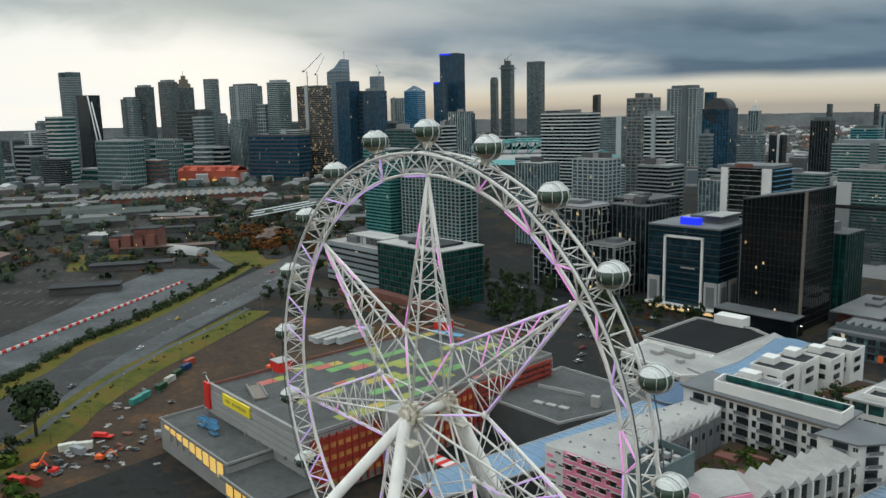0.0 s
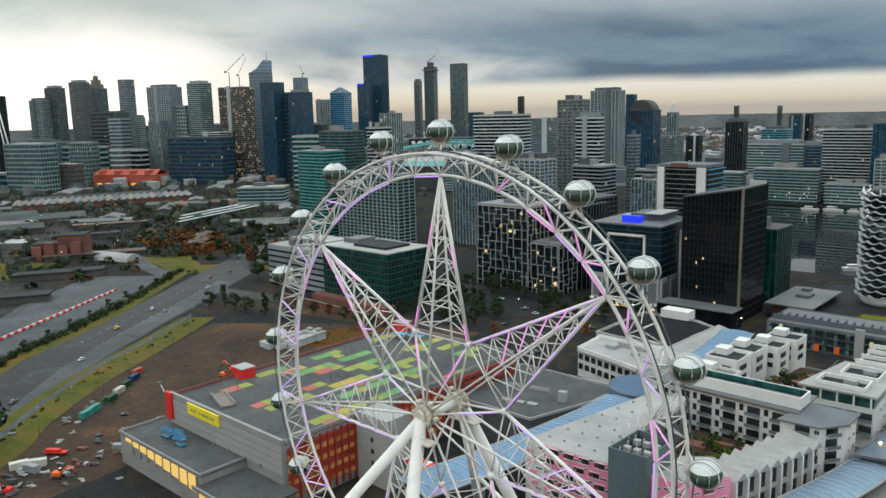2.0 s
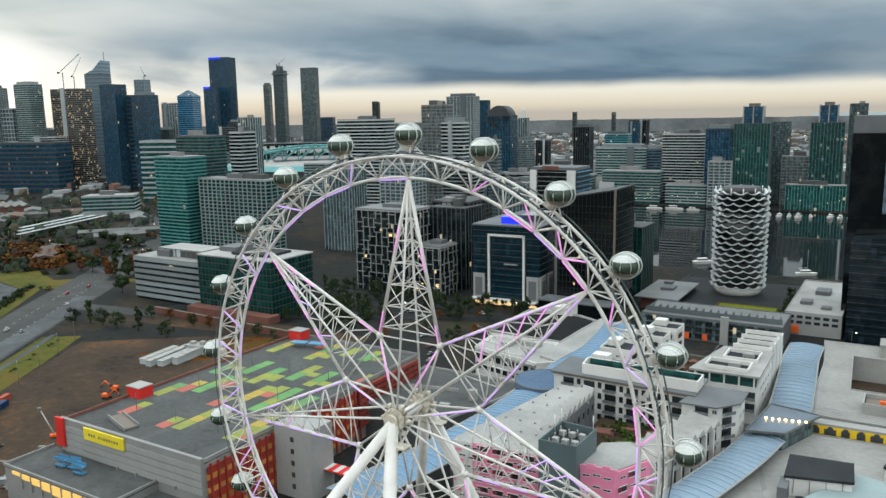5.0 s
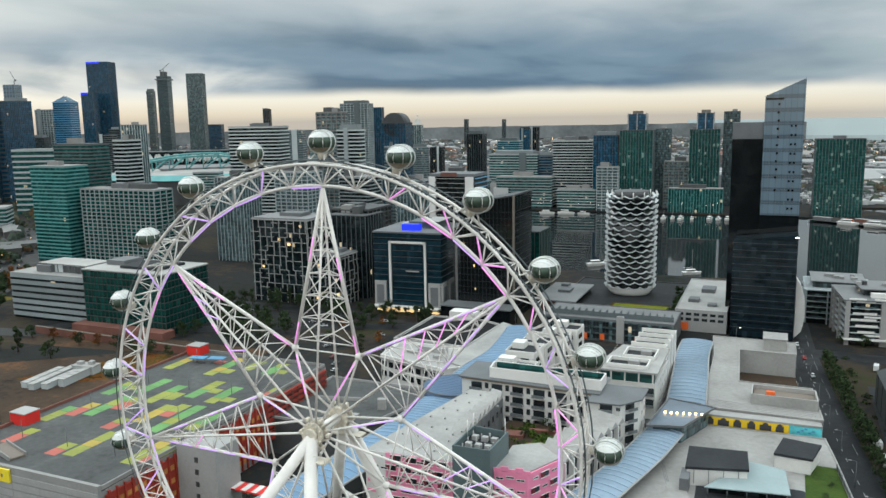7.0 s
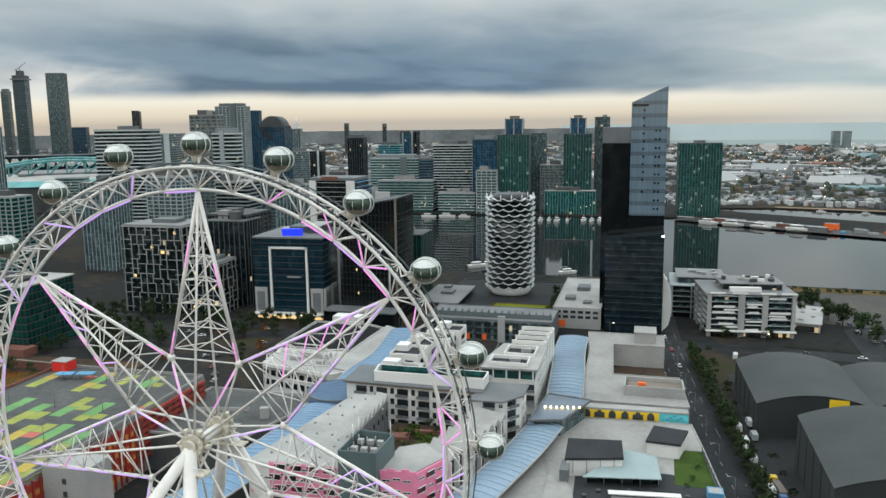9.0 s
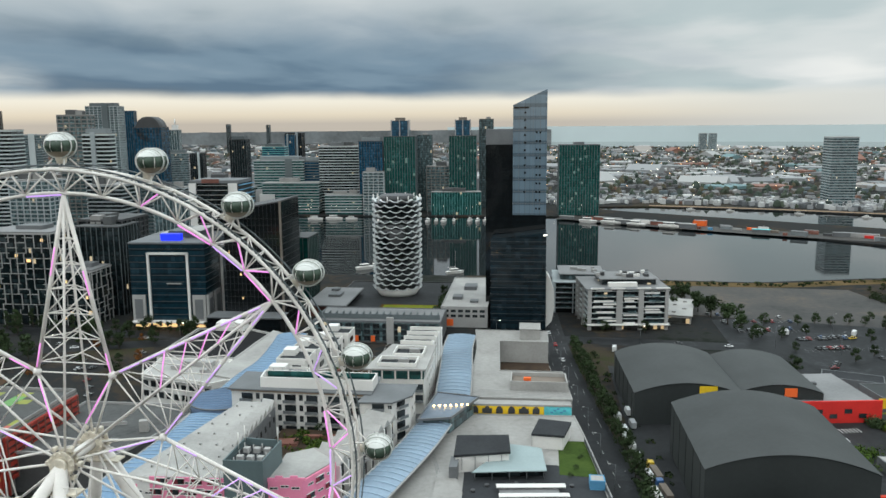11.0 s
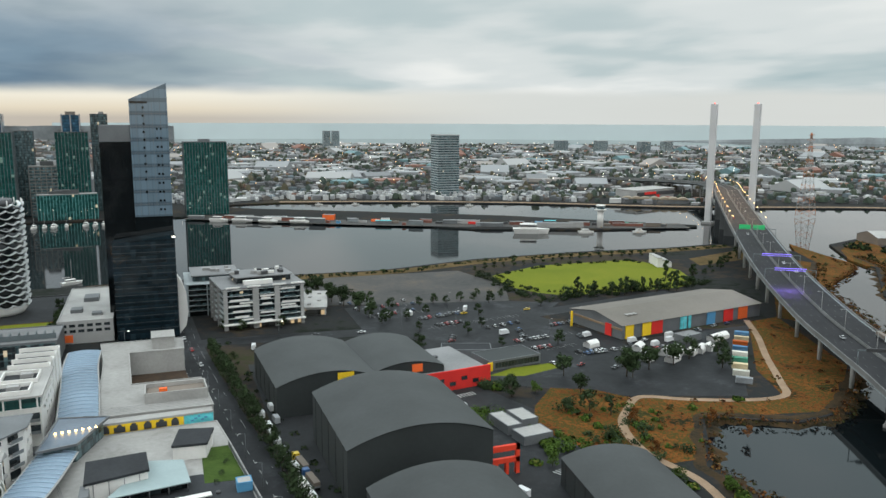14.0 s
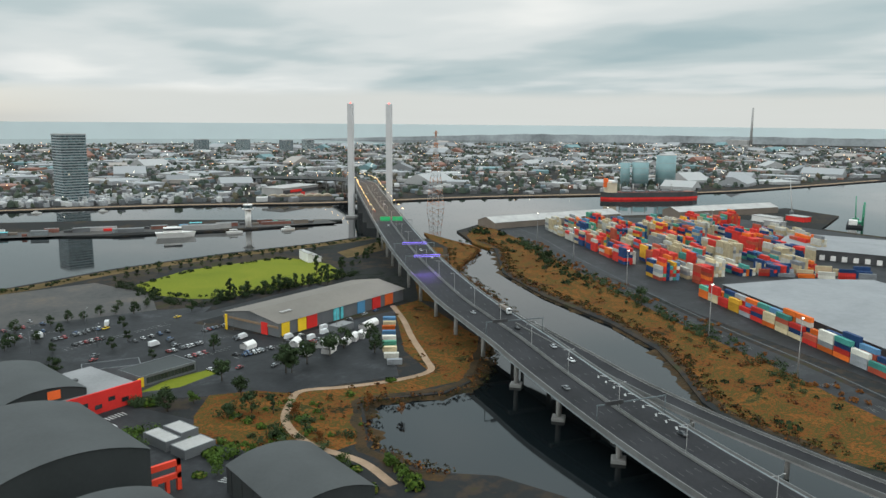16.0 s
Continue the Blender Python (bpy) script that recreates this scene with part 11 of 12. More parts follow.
thicket("street_planting", "yellow-green shrubs round the site cabins", strew_in(hr, 15, 196, 232, 98, 146, (1.3, 2.6), (1.2, 2.6), 0, lambda x, y: abs((x - 203) + (y - 123)) > 11), M["greenbush"], 80)
thicket("courtyard_planting", "mixed shrubs in the apartment courtyards", strew_in(hr, 40, -6, 14, 98, 138, (0.8, 1.8), (0.8, 2.0), 12.1) + strew_in(hr, 46, -8, 16, 172, 220, (0.8, 1.9), (0.8, 2.4), 12.1), M["greenbush"], 24)
thicket("courtyard_planting", "rust and brown shrubs in the apartment courtyards", strew_in(hr, 40, -8, 16, 172, 220, (0.7, 1.6), (0.7, 1.6), 12.1), M["rustbush"], 20)

# ---------------- vehicles ----------------
PAINT = {k: mat(k + "_car_paint", c, 0.3, 0.0, 0.08, 1, 5, 0.0) for k, c in (("white", (0.62, 0.62, 0.62)), ("silver", (0.30, 0.31, 0.32)), ("black", (0.018, 0.018, 0.02)), ("red", (0.38, 0.02, 0.02)),
         ("grey", (0.11, 0.115, 0.12)), ("blue", (0.03, 0.09, 0.22)), ("yellow", (0.62, 0.42, 0.02)))}
WHEEL = tube((0, -0.11, 0), (0, 0.11, 0), 0.33, 10)
WHEEL_ME = bpy.data.meshes.new("wheel")
WHEEL.to_mesh(WHEEL_ME)
WHEEL.free()
WHEEL_ME.materials.append(M["tyre"])


def make_car(col, wheels=True):
    c = thing("car", "%s parked car with dark windows" % col, "car", group="cars")
    bm = bmesh.new()
    add_box(bm, 0, 0, 0.62, 4.4, 1.76, 0.62, 0, 0.12)
    if not wheels:
        n0 = len(bm.faces)
        for sx in (-1.35, 1.35):
            for sy in (-0.78, 0.78):
                add_tube(bm, (sx, sy - 0.11, 0.33), (sx, sy + 0.11, 0.33), 0.33, 8)
        bm.faces.ensure_lookup_table()
        for f in bm.faces[n0:]:
            f.material_index = 1
    part("body", bm, PAINT[col], c).data.materials.append(M["tyre"])
    bm = box(-0.2, 0, 0.5, 1, 1, 1)
    for v in bm.verts:
        up = v.co.z > 0.5
        fx = 1 if v.co.x > -0.2 else -1
        v.co = Vector((-0.2 + fx * (0.85 if up else 1.45), (1 if v.co.y > 0 else -1) * (0.62 if up else 0.8), 1.44 if up else 0.92))
    part("glasshouse", bm, M["pane"], c, "dark tinted glass")
    part("roof", box(-0.2, 0, 1.46, 1.6, 1.2, 0.06, 0, 0.02), PAINT[col], c)
    for sx in (-1.35, 1.35) if wheels else ():
        for sy in (-0.78, 0.78):
            w = new("wheel", WHEEL_ME)
            w.parent = c
            w.location = (sx, sy, 0.33)
    return c


def make_van(col):
    c = thing("van", "%s box van parked on the asphalt" % col, "van", group="vans and trucks")
    part("cargo_box", box(-0.9, 0, 1.75, 4.6, 2.1, 2.5, 0, 0.08), PAINT[col], c)
    bm = box(2.2, 0, 0.5, 1, 1, 1)
    for v in bm.verts:
        up = v.co.z > 0.5
        fx = v.co.x > 2.2
        v.co = Vector((2.9 if fx and not up else (2.2 if fx else 1.42), (1 if v.co.y > 0 else -1) * 0.98, 2.2 if up else 0.5))
    part("cab", bm, PAINT[col], c)
    part("windscreen", box(2.62, 0, 1.7, 0.1, 1.7, 0.7), M["pane"], c)
    for sx in (-2.1, 1.8):
        for sy in (-0.9, 0.9):
            w = new("wheel", WHEEL_ME)
            w.parent = c
            w.location = (sx, sy, 0.36)
    return c


def make_truck(col):
    c = thing("truck", "long %s truck with a flat load" % col, "truck", group="vans and trucks")
    part("trailer", box(-2, 0, 1.5, 10, 2.4, 0.5, 0, 0.05), M["grey"], c)
    part("load", box(-2.2, 0, 2.4, 9, 2.3, 1.5, 0, 0.1), M["bronze"], c)
    part("cab", box(5, 0, 1.9, 2.4, 2.4, 2.7, 0, 0.2), PAINT[col], c)
    part("windscreen", box(6.21, 0, 2.4, 0.1, 2.0, 0.9), M["pane"], c)
    for sx in (-6, -4.8, 2.4, 5):
        for sy in (-1.0, 1.0):
            w = new("wheel", WHEEL_ME)
            w.parent = c
            w.location = (sx, sy, 0.42)
            w.scale = (1.3, 1.3, 1.3)
    return c


STOCK = {}


def park(kind, col, x, y, z, rz):
    key = (kind, col)
    if key not in STOCK:
        STOCK[key] = {"car": make_car, "lot_car": lambda c: make_car(c, False), "van": make_van, "truck": make_truck}[kind](col)
        STOCK[key].location, STOCK[key].rotation_euler = (x, y, z), (0, 0, radians(rz))
    else:
        copy_thing(STOCK[key], Matrix.Translation((x, y, z)) @ Matrix.Rotation(radians(rz), 4, "Z"))


rng = random.Random(99)
COLS = ("white", "white", "silver", "black", "grey", "grey", "red", "blue", "silver", "white")
for bx, by, n, rz, dx, dy in ((232, 300, 6, 100, 3.2, 0.6), (238, 322, 6, 100, 3.4, 0.6), (270, 262, 6, 15, 0.9, 3.4), (262, 238, 5, 100, 3.1, 0.4), (284, 225, 5, 100, 3.3, -0.4), (206, 338, 7, 95, 4.0, 0.4),
                              (300, 246, 4, 10, 0.5, 3.4), (318, 214, 4, 100, 4.5, 1.2), (226, 262, 4, 10, 2.0, 4.0), (150, 258, 5, 95, 4.2, -0.5), (258, 285, 5, 95, 5.5, 1.5), (228, 318, 10, 100, 2.8, 0.5), (262, 254, 8, 98, 2.8, 0.4), (196, 354, 12, 95, 3.6, 0.3), (284, 221, 8, 95, 2.8, 0.2), (296, 278, 6, 100, 2.8, 0.5),
                              (200, 334, 9, 95, 5.4, 0.5), (190, 372, 8, 95, 6.0, -0.6)):
    for i in range(n):
        if rng.random() < 0.78:
            park("lot_car", rng.choice(COLS), bx + dx * i, by + dy * i, 0.05, rz + rng.uniform(-5, 5))
for x, y, rz, col in ((258, 322, 20, "yellow"), (300, 318, 10, "yellow"), (-300, 52, 128, "white"), (-360, 130, 128, "silver"), (-372, 128, 128, "white"), (-345, 92, 128, "yellow"), (-400, 185, 128, "white"), (-430, 205, 308, "red"),
                      (-438, 228, 308, "red"), (-262, 6, 128, "grey"), (112, 90, 95, "grey"), (96, 268, 95, "white"), (93, 296, 95, "red"), (90, 320, 95, "white"), (88, 352, 95, "white"), (-140, 290, 10, "white"),
                      (-210, 285, 30, "white"), (-90, 292, 8, "grey"), (186, 300, 0, "white"), (160, 303, 0, "black"), (-238, 275, 20, "silver"), (-250, 296, 40, "white"), (-170, 268, 25, "white")):
    park("car", col, x, y, 0.05, rz)
for x, y, rz, col in ((224, 330, 100, "white"), (262, 330, 60, "white"), (262, 270, 12, "white"), (124, 288, 80, "white"), (134, 285, 20, "white"), (140, 291, 90, "white"), (336, 212, 60, "white"), (330, 222, 20, "white"),
                      (342, 226, 15, "white"), (348, 234, 12, "white"), (322, 232, 15, "white"), (314, 206, 40, "white"), (116, 168, 96, "white"), (118, 150, 96, "silver"), (196, 170, 20, "white"), (120, 182, 96, "silver"), (186, 92, 110, "white"), (304, 250, 20, "white")):
    park("van", col, x, y, 0.05, rz)
for x, y, rz, col in ((122, 138, 98, "yellow"), (123, 124, 98, "blue")):
    park("truck", col, x, y, 0.05, rz)
# traffic on the bridge
bline = smooth_line(DECK, 8)
bpts = along(bline, 2.0)
for x, y, off, kind, col in ((336, 50, -9, "car", "grey"), (360, 92, 9.5, "car", "silver"), (352, 74, 9.0, "car", "white"), (320, 4, 9, "car", "black"), (392, 150, -6, "car", "silver"), (378, 120, 5, "car", "black"), (470, 280, 9, "car", "white"),
                             (486, 303, 6, "car", "white"), (392, 148, 12, "truck", "white"), (556, 402, -5, "car", "white"), (610, 478, -9, "car", "red"), (640, 520, 6, "car", "white"), (700, 600, -6, "car", "silver")):
    p, d = min(bpts, key=lambda t: (t[0].x - x) ** 2 + (t[0].y - y) ** 2)
    s = Vector((d.y, -d.x, 0)).normalized()
    q = p + s * off
    park(kind, col, q.x, q.y, p.z + 0.07, math.degrees(math.atan2(d.y, d.x)) + (180 if off > 0 else 0))


# ---------------- building site and roadside ----------------
def excavator(x, y, rz, col="orange"):
    e = thing("excavator", "%s tracked excavator on the building site" % col, "excavator", (x, y, 0.03), rz, group="site machines")
    for sy in (-1.1, 1.1):
        part("track", box(0, sy, 0.45, 3.6, 0.6, 0.9, 0, 0.2), M["tyre"], e)
    part("house", box(-0.4, 0, 1.7, 3.0, 2.4, 1.5, 0, 0.15), M[col], e)
    part("cab", box(0.6, 0.6, 2.6, 1.3, 1.1, 1.5, 0, 0.1), M["pane"], e)
    part("boom", tube((1, 0, 2.0), (4.2, 0, 4.6), 0.28, 5), M[col], e)
    part("stick", tube((4.2, 0, 4.6), (6.2, 0, 2.4), 0.22, 5), M[col], e)
    part("bucket", box(6.2, 0, 1.8, 0.9, 1.0, 1.0, 0, 0.1), M["dark"], e)


for x, y, rz, c in ((-171, -11, 40, "orange"), (-180, -30, 120, "orange"), (-224, 92, 200, "orange"), (-218, 84, 20, "orange"), (-80, 66, 60, "yellow"), (-172, -27, 210, "red")):
    excavator(x, y, rz, c)
for x, y, c, rz in ((-230, 35, "moss", 122), (-237, 42, "white", 122), (-243, 48, "moss", 124), (-249, 55, "navy", 122), (-256, 60, "rust", 118), (-220.5, 20, "teal", 118), (-224, 25, "teal", 120), (-187, -12, "white", 60), (-190, -17, "white", 75), (-184, -15, "grey", 20),
                    (-176, 14, "grey", 40), (-158, 12, "sky", 30), (-168, -34, "rust", 15), (-173, -38, "red", 30)):
    ob = new("site_container", CMESH[c])
    ob.location, ob.rotation_euler, ob.scale = (x, y, 0.03), (0, 0, radians(rz)), (0.5, 1, 0.92)
    tagged(ob, "%s steel storage container on the building site" % c.replace("moss", "dark green"), "container", "site containers")
fb = thing("flatbed_load", "long red steel flatbed parked on the building site", "trailer", (-191.5, -3.6, 0.03), 38)
part("bed", box(0, 0, 1.1, 8.5, 2.3, 0.5, 0, 0.05), M["red"], fb)
part("load", box(-1, 0, 1.8, 5.5, 1.9, 0.9, 0, 0.1), M["red"], fb)
for wx in (-3, 3):
    part("wheel_pair", tube((wx, -1.2, 0.45), (wx, 1.2, 0.45), 0.45, 10), M["tyre"], fb)
for i in range(64):
    x, y = (rng.uniform(-235, -168), rng.uniform(-45, 40)) if i < 22 else (rng.gauss(-178, 9), rng.gauss(-14 + 24 * (i % 2), 12))
    bm = bmesh.new()
    for k in range(rng.randint(2, 5)):
        add_box(bm, rng.uniform(-0.6, 0.6), rng.uniform(-0.6, 0.6), 0.15 + 0.28 * k, rng.uniform(1.2, 4.0), rng.uniform(0.5, 1.6), 0.26, rng.uniform(0, 180))
    ob = part("material_stack", bm, M[rng.choice(("roofgrey", "dark", "bronze", "dark", "conc_dark", "grey", "pale", "roofwhite", "pale", "brick"))], None)
    ob.location = (x, y, 0.03)
    tagged(ob, "small stack of building materials on bare earth", "materials", "site materials")
bl = thing("boom_lift", "white boom lift with a raised arm on the building site", "machine", (-199, 47, 0.03), 60)
part("base", box(0, 0, 0.8, 3.2, 2.0, 1.1, 0, 0.15), M["orange"], bl)
part("arm", tube((0, 0, 1.2), (-4, 0, 12), 0.3, 6, 0.2), M["white"], bl)
part("basket", box(-4.2, 0, 12.3, 1.4, 1.0, 1.0), M["grey"], bl)
tw = Vector((-446, 138, 0)) - Vector((-344, -6, 0))
for i in range(54):
    p = Vector((-344, -6, 0)) + tw * (i / 53) + Vector((2 * math.sin(i / 53 * 3.1), -2 * math.sin(i / 53 * 3.1), 0))
    ob = part("barrier_block", box(0, 0, 0.75, 3.25, 1.1, 1.5, 0, 0.12), M["red" if i % 2 else "white"], None)
    ob.location, ob.rotation_euler = (p.x, p.y, 0.02), (0, 0, math.atan2(tw.y, tw.x))
    tagged(ob, "%s plastic road barrier block in a long row" % ("red" if i % 2 else "white"), "barrier", "barrier row")
for i in range(9):
    street_lamp(-200 - i * 14, -20 + i * 19, 150, 11)
for i in range(8):
    street_lamp(110 - i * 2.6, 100 + i * 26, 180, 9)
for x, y in ((240, 290), (280, 250), (310, 270), (250, 330), (350, 225), (210, 300)):
    street_lamp(x, y, 30, 12)
for x, y in ((-120, 292), (-60, 300), (20, 310), (60, 312), (140, 306), (-180, 262)):
    street_lamp(x, y, 0, 9, True)


# ---------------- west of the main road ----------------
M["redbrick"] = mat("bright_red_brick", (0.42, 0.085, 0.05), 0.85, 0, 0.25, 0.05, 1.0, 0.2)
bk = thing("brick_warehouse", "old red brick warehouse block beside the railway", "building", (-622, 172, 0), 50)
part("wall", box(0, 0, 7, 44, 20, 14), M["brick"], bk)
part("roof", box(0, 0, 14.2, 45, 21, 0.5), M["roofdark"], bk)
part("tall_bay", box(12, 1, 10.5, 22, 23, 21), M["brick"], bk)
part("tall_roof", box(12, 1, 21.3, 23, 24, 0.6), M["roofdark"], bk)
for i in range(8):
    part("buttress", box(2.5 + i * 2.8, -10.8, 9, 0.8, 1.0, 18), M["brick"], bk)
for i in range(4):
    part("annex", box(-16 + i * 11, -12, 6 + (i % 2) * 2, 8, 6, 12 + (i % 2) * 4), M["brick"], bk)
for i in range(3):
    c = thing("platform_canopy", "long white railway platform canopy", "canopy", (-716 - i * 19, 394 + i * 5, 0), 111)
    part("roof", box(0, 0, 9.5, 150 - i * 22, 5.0, 0.6), M["t_white"], c)
    for k in range(9):
        part("post", tube((-72 + k * 18, 0, 0), (-72 + k * 18, 0, 9.3), 0.3, 6), M["grey"], c)
og = thing("red_freight_hall", "long low red brick hall lit by warm orange lamps", "building", (-1323, 582, 0), 29)
part("wall", box(0, 0, 10, 132, 40, 20), M["redbrick"], og)
rf = bmesh.new()
for sy in (-1, 1):
    rf.faces.new([rf.verts.new(p) for p in ((-67, sy * 21, 20), (67, sy * 21, 20), (64, 0, 29), (-64, 0, 29))])
part("roof", rf, M["redbrick"], og)
for i in range(4):
    part("dormer", box(-48 + i * 32, -14, 24, 10, 12, 7), M["redbrick"], og)
for i in range(7):
    part("lit_door", box(-54 + i * 18, -20.2, 3, 10, 0.4, 4), M["lamp_gallery"], og)
tower("curved_teal_office", -797, 512, 62, 34, 27, 40, "bands", "g_teal", "pale", 4.0)
for i in range(7):
    rr = 62 + i * 26
    c = thing("freight_shed", "long grey freight shed in the rail yard", "shed", (-470 - i * 62, 78 + i * 34 + (i % 3) * 22, 0), 62)
    part("wall", box(0, 0, 2.4, 46 + (i % 3) * 18, 14, 4.8), M["railwall"], c)
    part("roof", box(0, 0, 5.1, 48 + (i % 3) * 18, 16, 0.6), M[("roofdark", "roofdark", "rustroof")[i % 3]], c)


# ---------------- market stalls and clutter on the lot ----------------
def market_tent(x, y, rz, L=8.0, W=5.0):
    t = thing("market_tent", "white peaked market tent on the asphalt lot", "tent", (x, y, 0.05), rz, group="market tents")
    n = 8
    bm = bmesh.new()
    rows = [[bm.verts.new((xx, -W / 2 + W * j / n, 2.2 + 1.6 * (1 - abs(2 * j / n - 1) ** 1.6))) for j in range(n + 1)] for xx in (-L / 2, L / 2)]
    for j in range(n):
        bm.faces.new((rows[0][j], rows[1][j], rows[1][j + 1], rows[0][j + 1]))
    part("canopy", bm, M["white"], t)
    for s in (-1, 1):
        part("side_sheet", box(0, s * W / 2, 1.15, L, 0.08, 2.2), M["white"], t)
    part("end_sheet", box(-L / 2, 0, 1.4, 0.08, W * 0.96, 2.6), M["pale"], t)


for i, (x, y, rz) in enumerate(((317, 219, 40), (311, 201, 30), (326, 207, 35), (332, 205, 40), (339, 203, 35), (352, 206, 38), (346, 205, 36), (374, 222, 15), (368, 220, 20), (296, 232, 15), (322, 196, 30))):
    market_tent(x, y, rz, 7.5 if i % 2 else 9.0)
for i, (x, y) in enumerate(((388, 222), (381, 214), (374, 207), (367, 199), (360, 191), (353, 183), (346, 175), (339, 166), (333, 157))):
    ob = new("stall_container", CMESH[("sky", "cream", "orange", "sky", "white", "green", "cream", "white", "grey")[i]])
    ob.location, ob.rotation_euler, ob.scale = (x, y, 0.05), (0, 0, radians(-42)), (0.62, 1.2, 0.95)
    tagged(ob, "%s painted container stall beside the gravel path" % ("sky blue", "cream", "orange", "sky blue", "white", "green", "cream", "white", "grey")[i], "container", "container stalls")
b = block("lot_office", "small grey flat-roofed lot office", 347, 361, 222, 230, 0.05, 3.6, "grey", "roofgrey", 0.2, "cabin", rot=12)
for x, y, rz, col in ((387, 244, 12, "white"), (398, 246, 12, "blue"), (372, 240, 100, "silver"), (356, 236, 100, "black"), (330, 232, 20, "white"), (318, 228, 60, "grey"), (300, 205, 10, "white"), (288, 196, 30, "silver"), (274, 205, 20, "red"), (262, 212, 100, "white")):
    park("lot_car", col, x, y, 0.05, rz)
for x, y, rz, col in ((-231, 253, 20, "white"), (-198, 230, 10, "white"), (-146, 232, 70, "white"), (-140, 235, 70, "grey"), (-120, 197, 80, "white"), (-125, 206, 80, "silver"), (-237, 286, 20, "silver"), (-182, 274, 30, "white"), (-160, 250, 70, "black"),
                      (-152, 246, 70, "silver"), (-170, 238, 70, "grey"), (-110, 232, 70, "black"), (-104, 240, 70, "white"), (-112, 258, 70, "grey"), (-132, 216, 75, "red"), (-128, 262, 10, "white"), (-206, 262, 20, "grey")):
    park("lot_car", col, x, y, 0.05, rz)
for i in range(14):                                  # parked along the street
    park("lot_car", rng.choice(COLS), 99 - i * 0.95 - 4.0, 176 + i * 11.0, 0.05, 95)
for x, y, rz, col in ((120, 196, 96, "white"), (122, 208, 96, "silver"), (117, 160, 96, "white"), (121, 112, 98, "white"), (124, 100, 98, "white"), (126, 90, 98, "blue")):
    park("van", col, x, y, 0.05, rz)
for i in range(10):
    tree(rng.choice(("dark", "dark2", "autumn")), -170 + rng.uniform(0, 90), 215 + rng.uniform(0, 75), 0, rng.uniform(0.6, 0.9))


def long_goods_shed():
    c = thing("goods_shed", "very long old goods shed with a patched grey sawtooth roof", "shed", (-1030, 400, 0), 68)
    c.scale = (1.0, 1.5, 1.0)
    part("wall", box(0, 0, 4, 240, 46, 8), M["brick"], c)
    for i in range(24):
        bm = bmesh.new()
        x0, x1 = -120 + i * 10, -110 + i * 10
        v = [bm.verts.new(p) for p in ((x0, -24, 8), (x1, -24, 8), (x1, 24, 8), (x0, 24, 8), (x0 + 6, -24, 11), (x0 + 6, 24, 11))]
        for f in ((0, 4, 5, 3), (1, 2, 5, 4), (0, 1, 4), (2, 3, 5)):
            bm.faces.new([v[k] for k in f])
        bmesh.ops.recalc_face_normals(bm, faces=bm.faces)
        part("roof_bay", bm, M["railroof" if i % 3 else "bronze"], c)


long_goods_shed()
for x, y, L, W in ((-1090, 420, 190, 40), (-905, 250, 120, 40), (-965, 205, 140, 44), (-835, 190, 90, 34), (-1385, 352, 120, 46), (-1330, 320, 100, 40)):
    freight_shed(x, y, L, W, 6, 68 + (x % 5), M["yardroof"])
a = thing("arched_store", "small pale arched store beside the slip road", "shed", (-574, 198, 0), 16)
bm = bmesh.new()
add_tube(bm, (-24, 0, 0), (24, 0, 0), 8.5, 22)
bmesh.ops.bisect_plane(bm, geom=bm.verts[:] + bm.edges[:] + bm.faces[:], plane_co=(0, 0, 0), plane_no=(0, 0, -1), clear_outer=True)
for v in bm.verts:
    v.co.z *= 0.7
part("vault", bm, M["pale"], a)
b = block("rail_office", "low white-roofed rail office beside the tracks", -740, -712, 158, 186, 0, 5, "grey", "roofwhite", 0.3, rot=40)
for x, y, k, sc in ((-707, 295, "big", 0.8), (-735, 340, "big", 0.8), (-619, 324, "big", 0.7), (-607, 363, "big", 0.9), (-590, 360, "big", 0.8), (-567, 359, "big", 0.9), (-454, 263, "tall", 1.3), (-448, 270, "tall", 1.1), (-440, 262, "big", 0.7), (-660, 210, "big", 0.6), (-545, 330, "big", 0.7)):
    tree(k, x, y, 0, sc)
for x, y, k, sc in ((455, 352, "tall", 1.2), (426, 332, "tall", 0.9), (388, 338, "tall", 1.0), (362, 338, "tall", 0.9), (412, 336, "tall", 0.8), (254, 171, "big", 0.6), (236, 151, "big", 0.45), (288, 181, "big", 0.6)):
    tree(k, x, y, 0, sc)
for i, (x, y, col) in enumerate(((123, 66, "white"), (121.5, 78, "white"), (119.5, 136, "white"), (118, 148, "silver"), (116, 176, "white"), (115, 190, "white"))):
    park("van", col, x, y, 0.05, 97)


def box_trailer(x, y, rz, L):
    t = thing("box_trailer", "long white box trailer parked behind the street trees", "trailer", (x, y, 0.05), rz, group="box trailers")
    part("box", box(0, 0, 2.3, L, 2.4, 2.7, 0, 0.06), M["white"], t)
    part("chassis", box(0, 0, 0.8, L * 0.96, 1.4, 0.3), M["dark"], t)
    for sx in (-L * 0.35, -L * 0.25, L * 0.3):
        for sy in (-1.0, 1.0):
            part("wheel", tube((sx, sy - 0.15, 0.48), (sx, sy + 0.15, 0.48), 0.48, 10), M["tyre"], t)


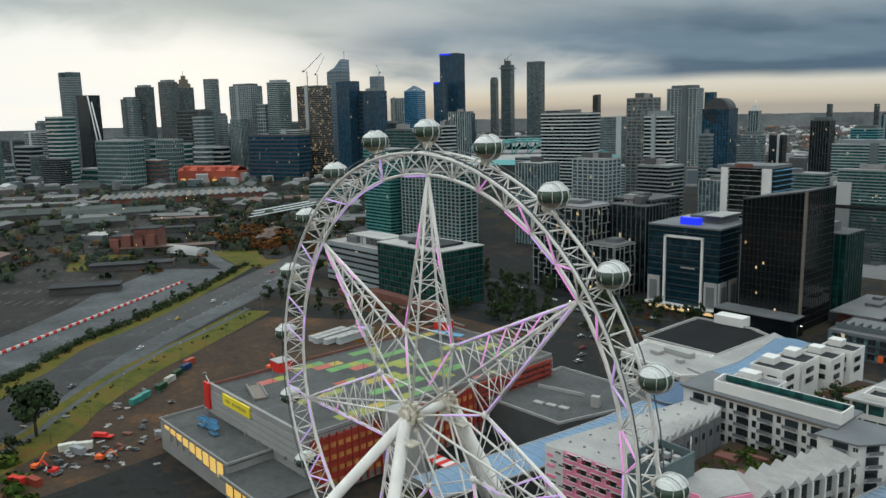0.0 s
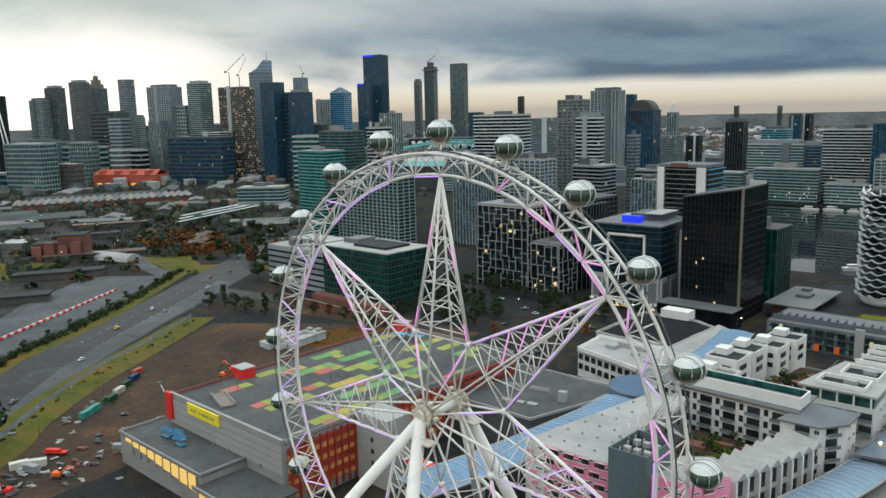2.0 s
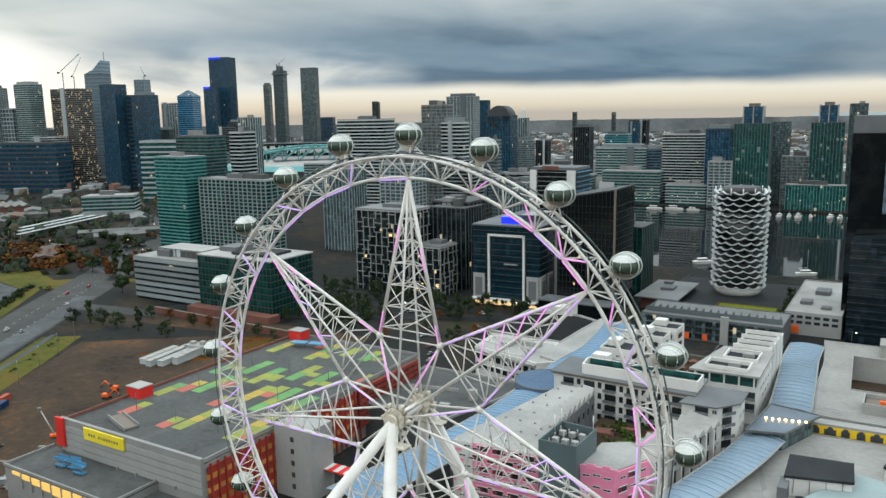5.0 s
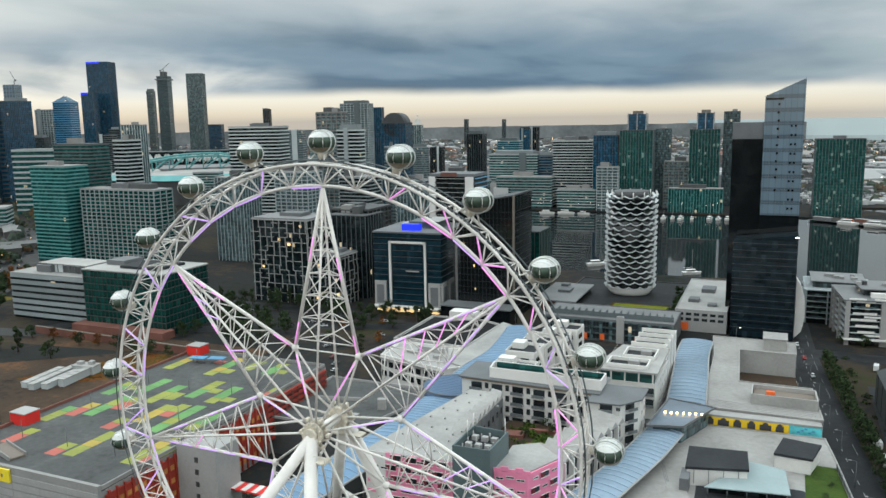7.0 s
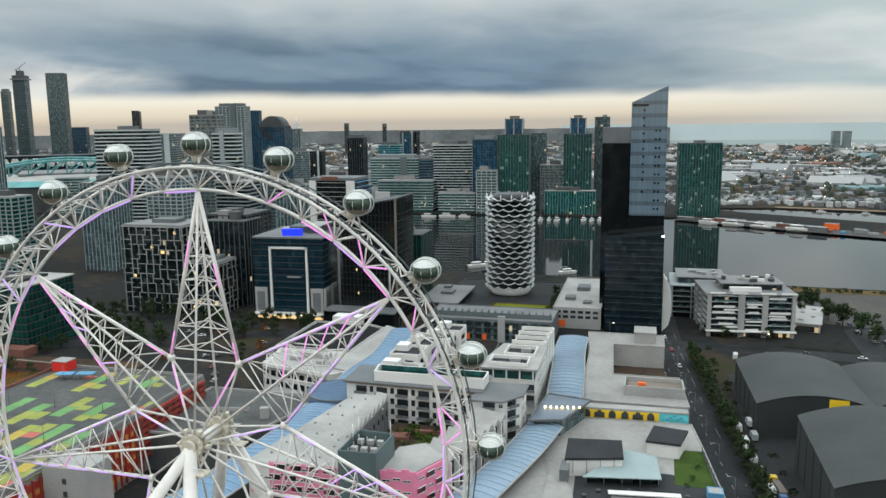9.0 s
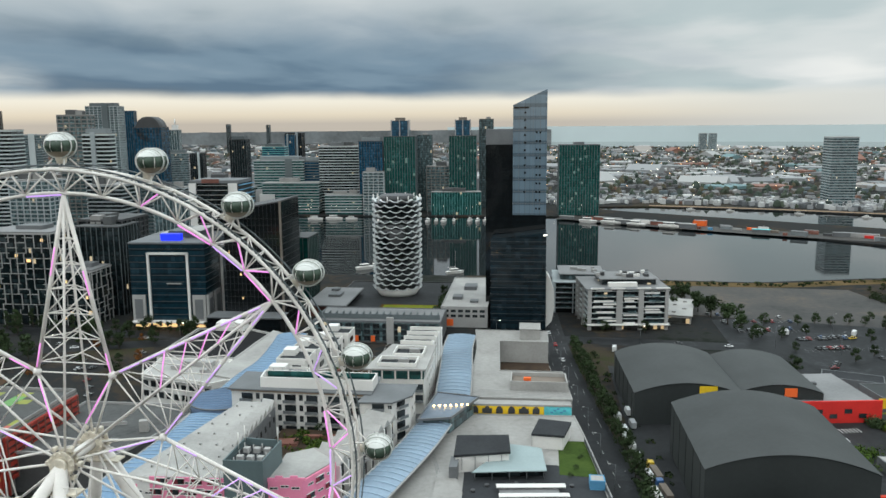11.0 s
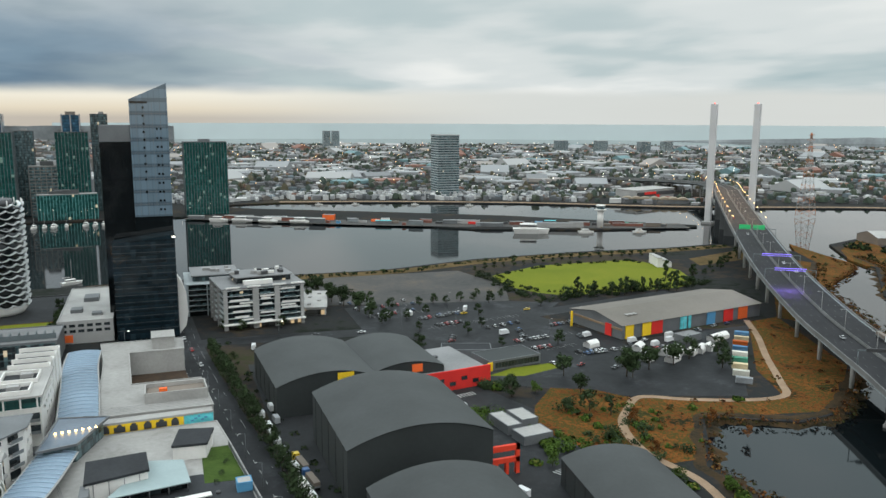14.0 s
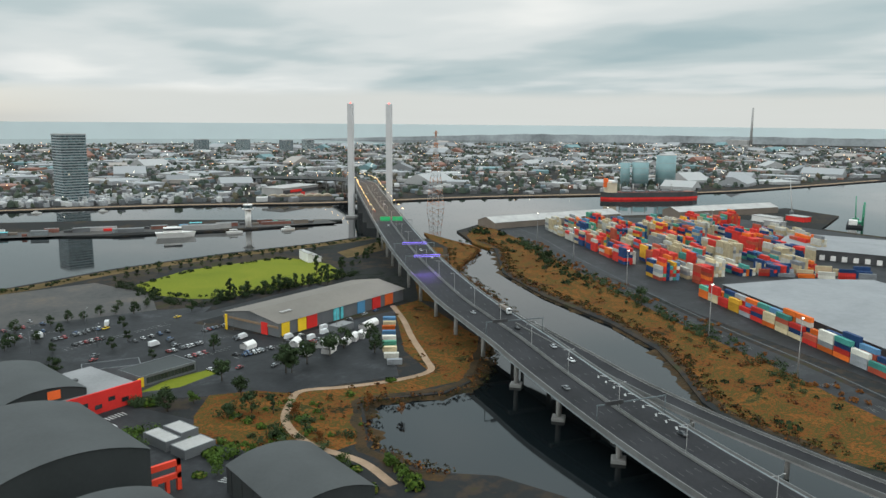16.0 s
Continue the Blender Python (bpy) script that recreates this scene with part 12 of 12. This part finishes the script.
for x, y, L in ((121.8, 92, 11), (120.6, 106, 9), (119.8, 118, 10), (124.5, 54, 10)):
    box_trailer(x, y, 97, L)
sheet("plaza", "brown brick paving before the green glass office", "pavement", [(-330, 176), (-170, 196), (-170, 216), (-235, 214), (-310, 212)], 0.04, M["mud"])
tr = random.Random(404)
for i in range(46):                                  # dark street trees between the glass offices
    x, y = tr.uniform(-330, -100), tr.uniform(262, 306)
    if i % 3 == 0:
        x, y = tr.uniform(-235, -180), tr.uniform(216, 262)
    tree(tr.choice(("dark", "tall", "dark", "dark2")), x, y, 0, tr.uniform(0.9, 1.35))
for i in range(12):
    tree(tr.choice(("dark", "dark2")), 22 + tr.uniform(-3, 3), 300 + i * 10 + tr.uniform(-2, 2), 0, tr.uniform(0.8, 1.1))


def wharf_goods():
    """Small sheds, stacked goods and painted hulls along the low wharf spit."""
    wr = random.Random(515)
    line = along(smooth_line(((130, 876, 0), (250, 800, 0), (372, 734, 0), (470, 694, 0), (560, 655, 0), (640, 626, 0)), 6), 13.0)
    for i, (p, d) in enumerate(line):
        n = Vector((-d.y, d.x, 0))
        q = p + n * wr.uniform(-13, 13)
        rz = math.degrees(math.atan2(d.y, d.x)) + wr.uniform(-8, 8)
        if i % 3 == 0:
            g = thing("wharf_shed", "small low wharf shed with a pale roof", "shed", (q.x, q.y, 0.03), rz, group="wharf sheds")
            L, h = wr.uniform(8, 20), wr.uniform(3, 5)
            part("wall", box(0, 0, h / 2, L, 6, h), M[wr.choice(("grey", "brick", "t_conc", "bronze"))], g)
            part("roof", box(0, 0, h + 0.15, L + 0.6, 6.8, 0.3), M[wr.choice(("roofgrey", "roofwhite", "cyan"))], g)
        else:
            ob = part("wharf_crate", box(0, 0, 1.3, wr.uniform(4, 11), wr.uniform(2, 4), 2.6, 0, 0.1), M[wr.choice(("brick", "orange", "dark", "pale", "red", "greenp", "bluep", "bronze"))], None)
            ob.location, ob.rotation_euler = (q.x, q.y, 0.03), (0, 0, radians(rz))
            tagged(ob, "painted stack of goods lying on the wharf", "goods", "wharf goods")


wharf_goods()
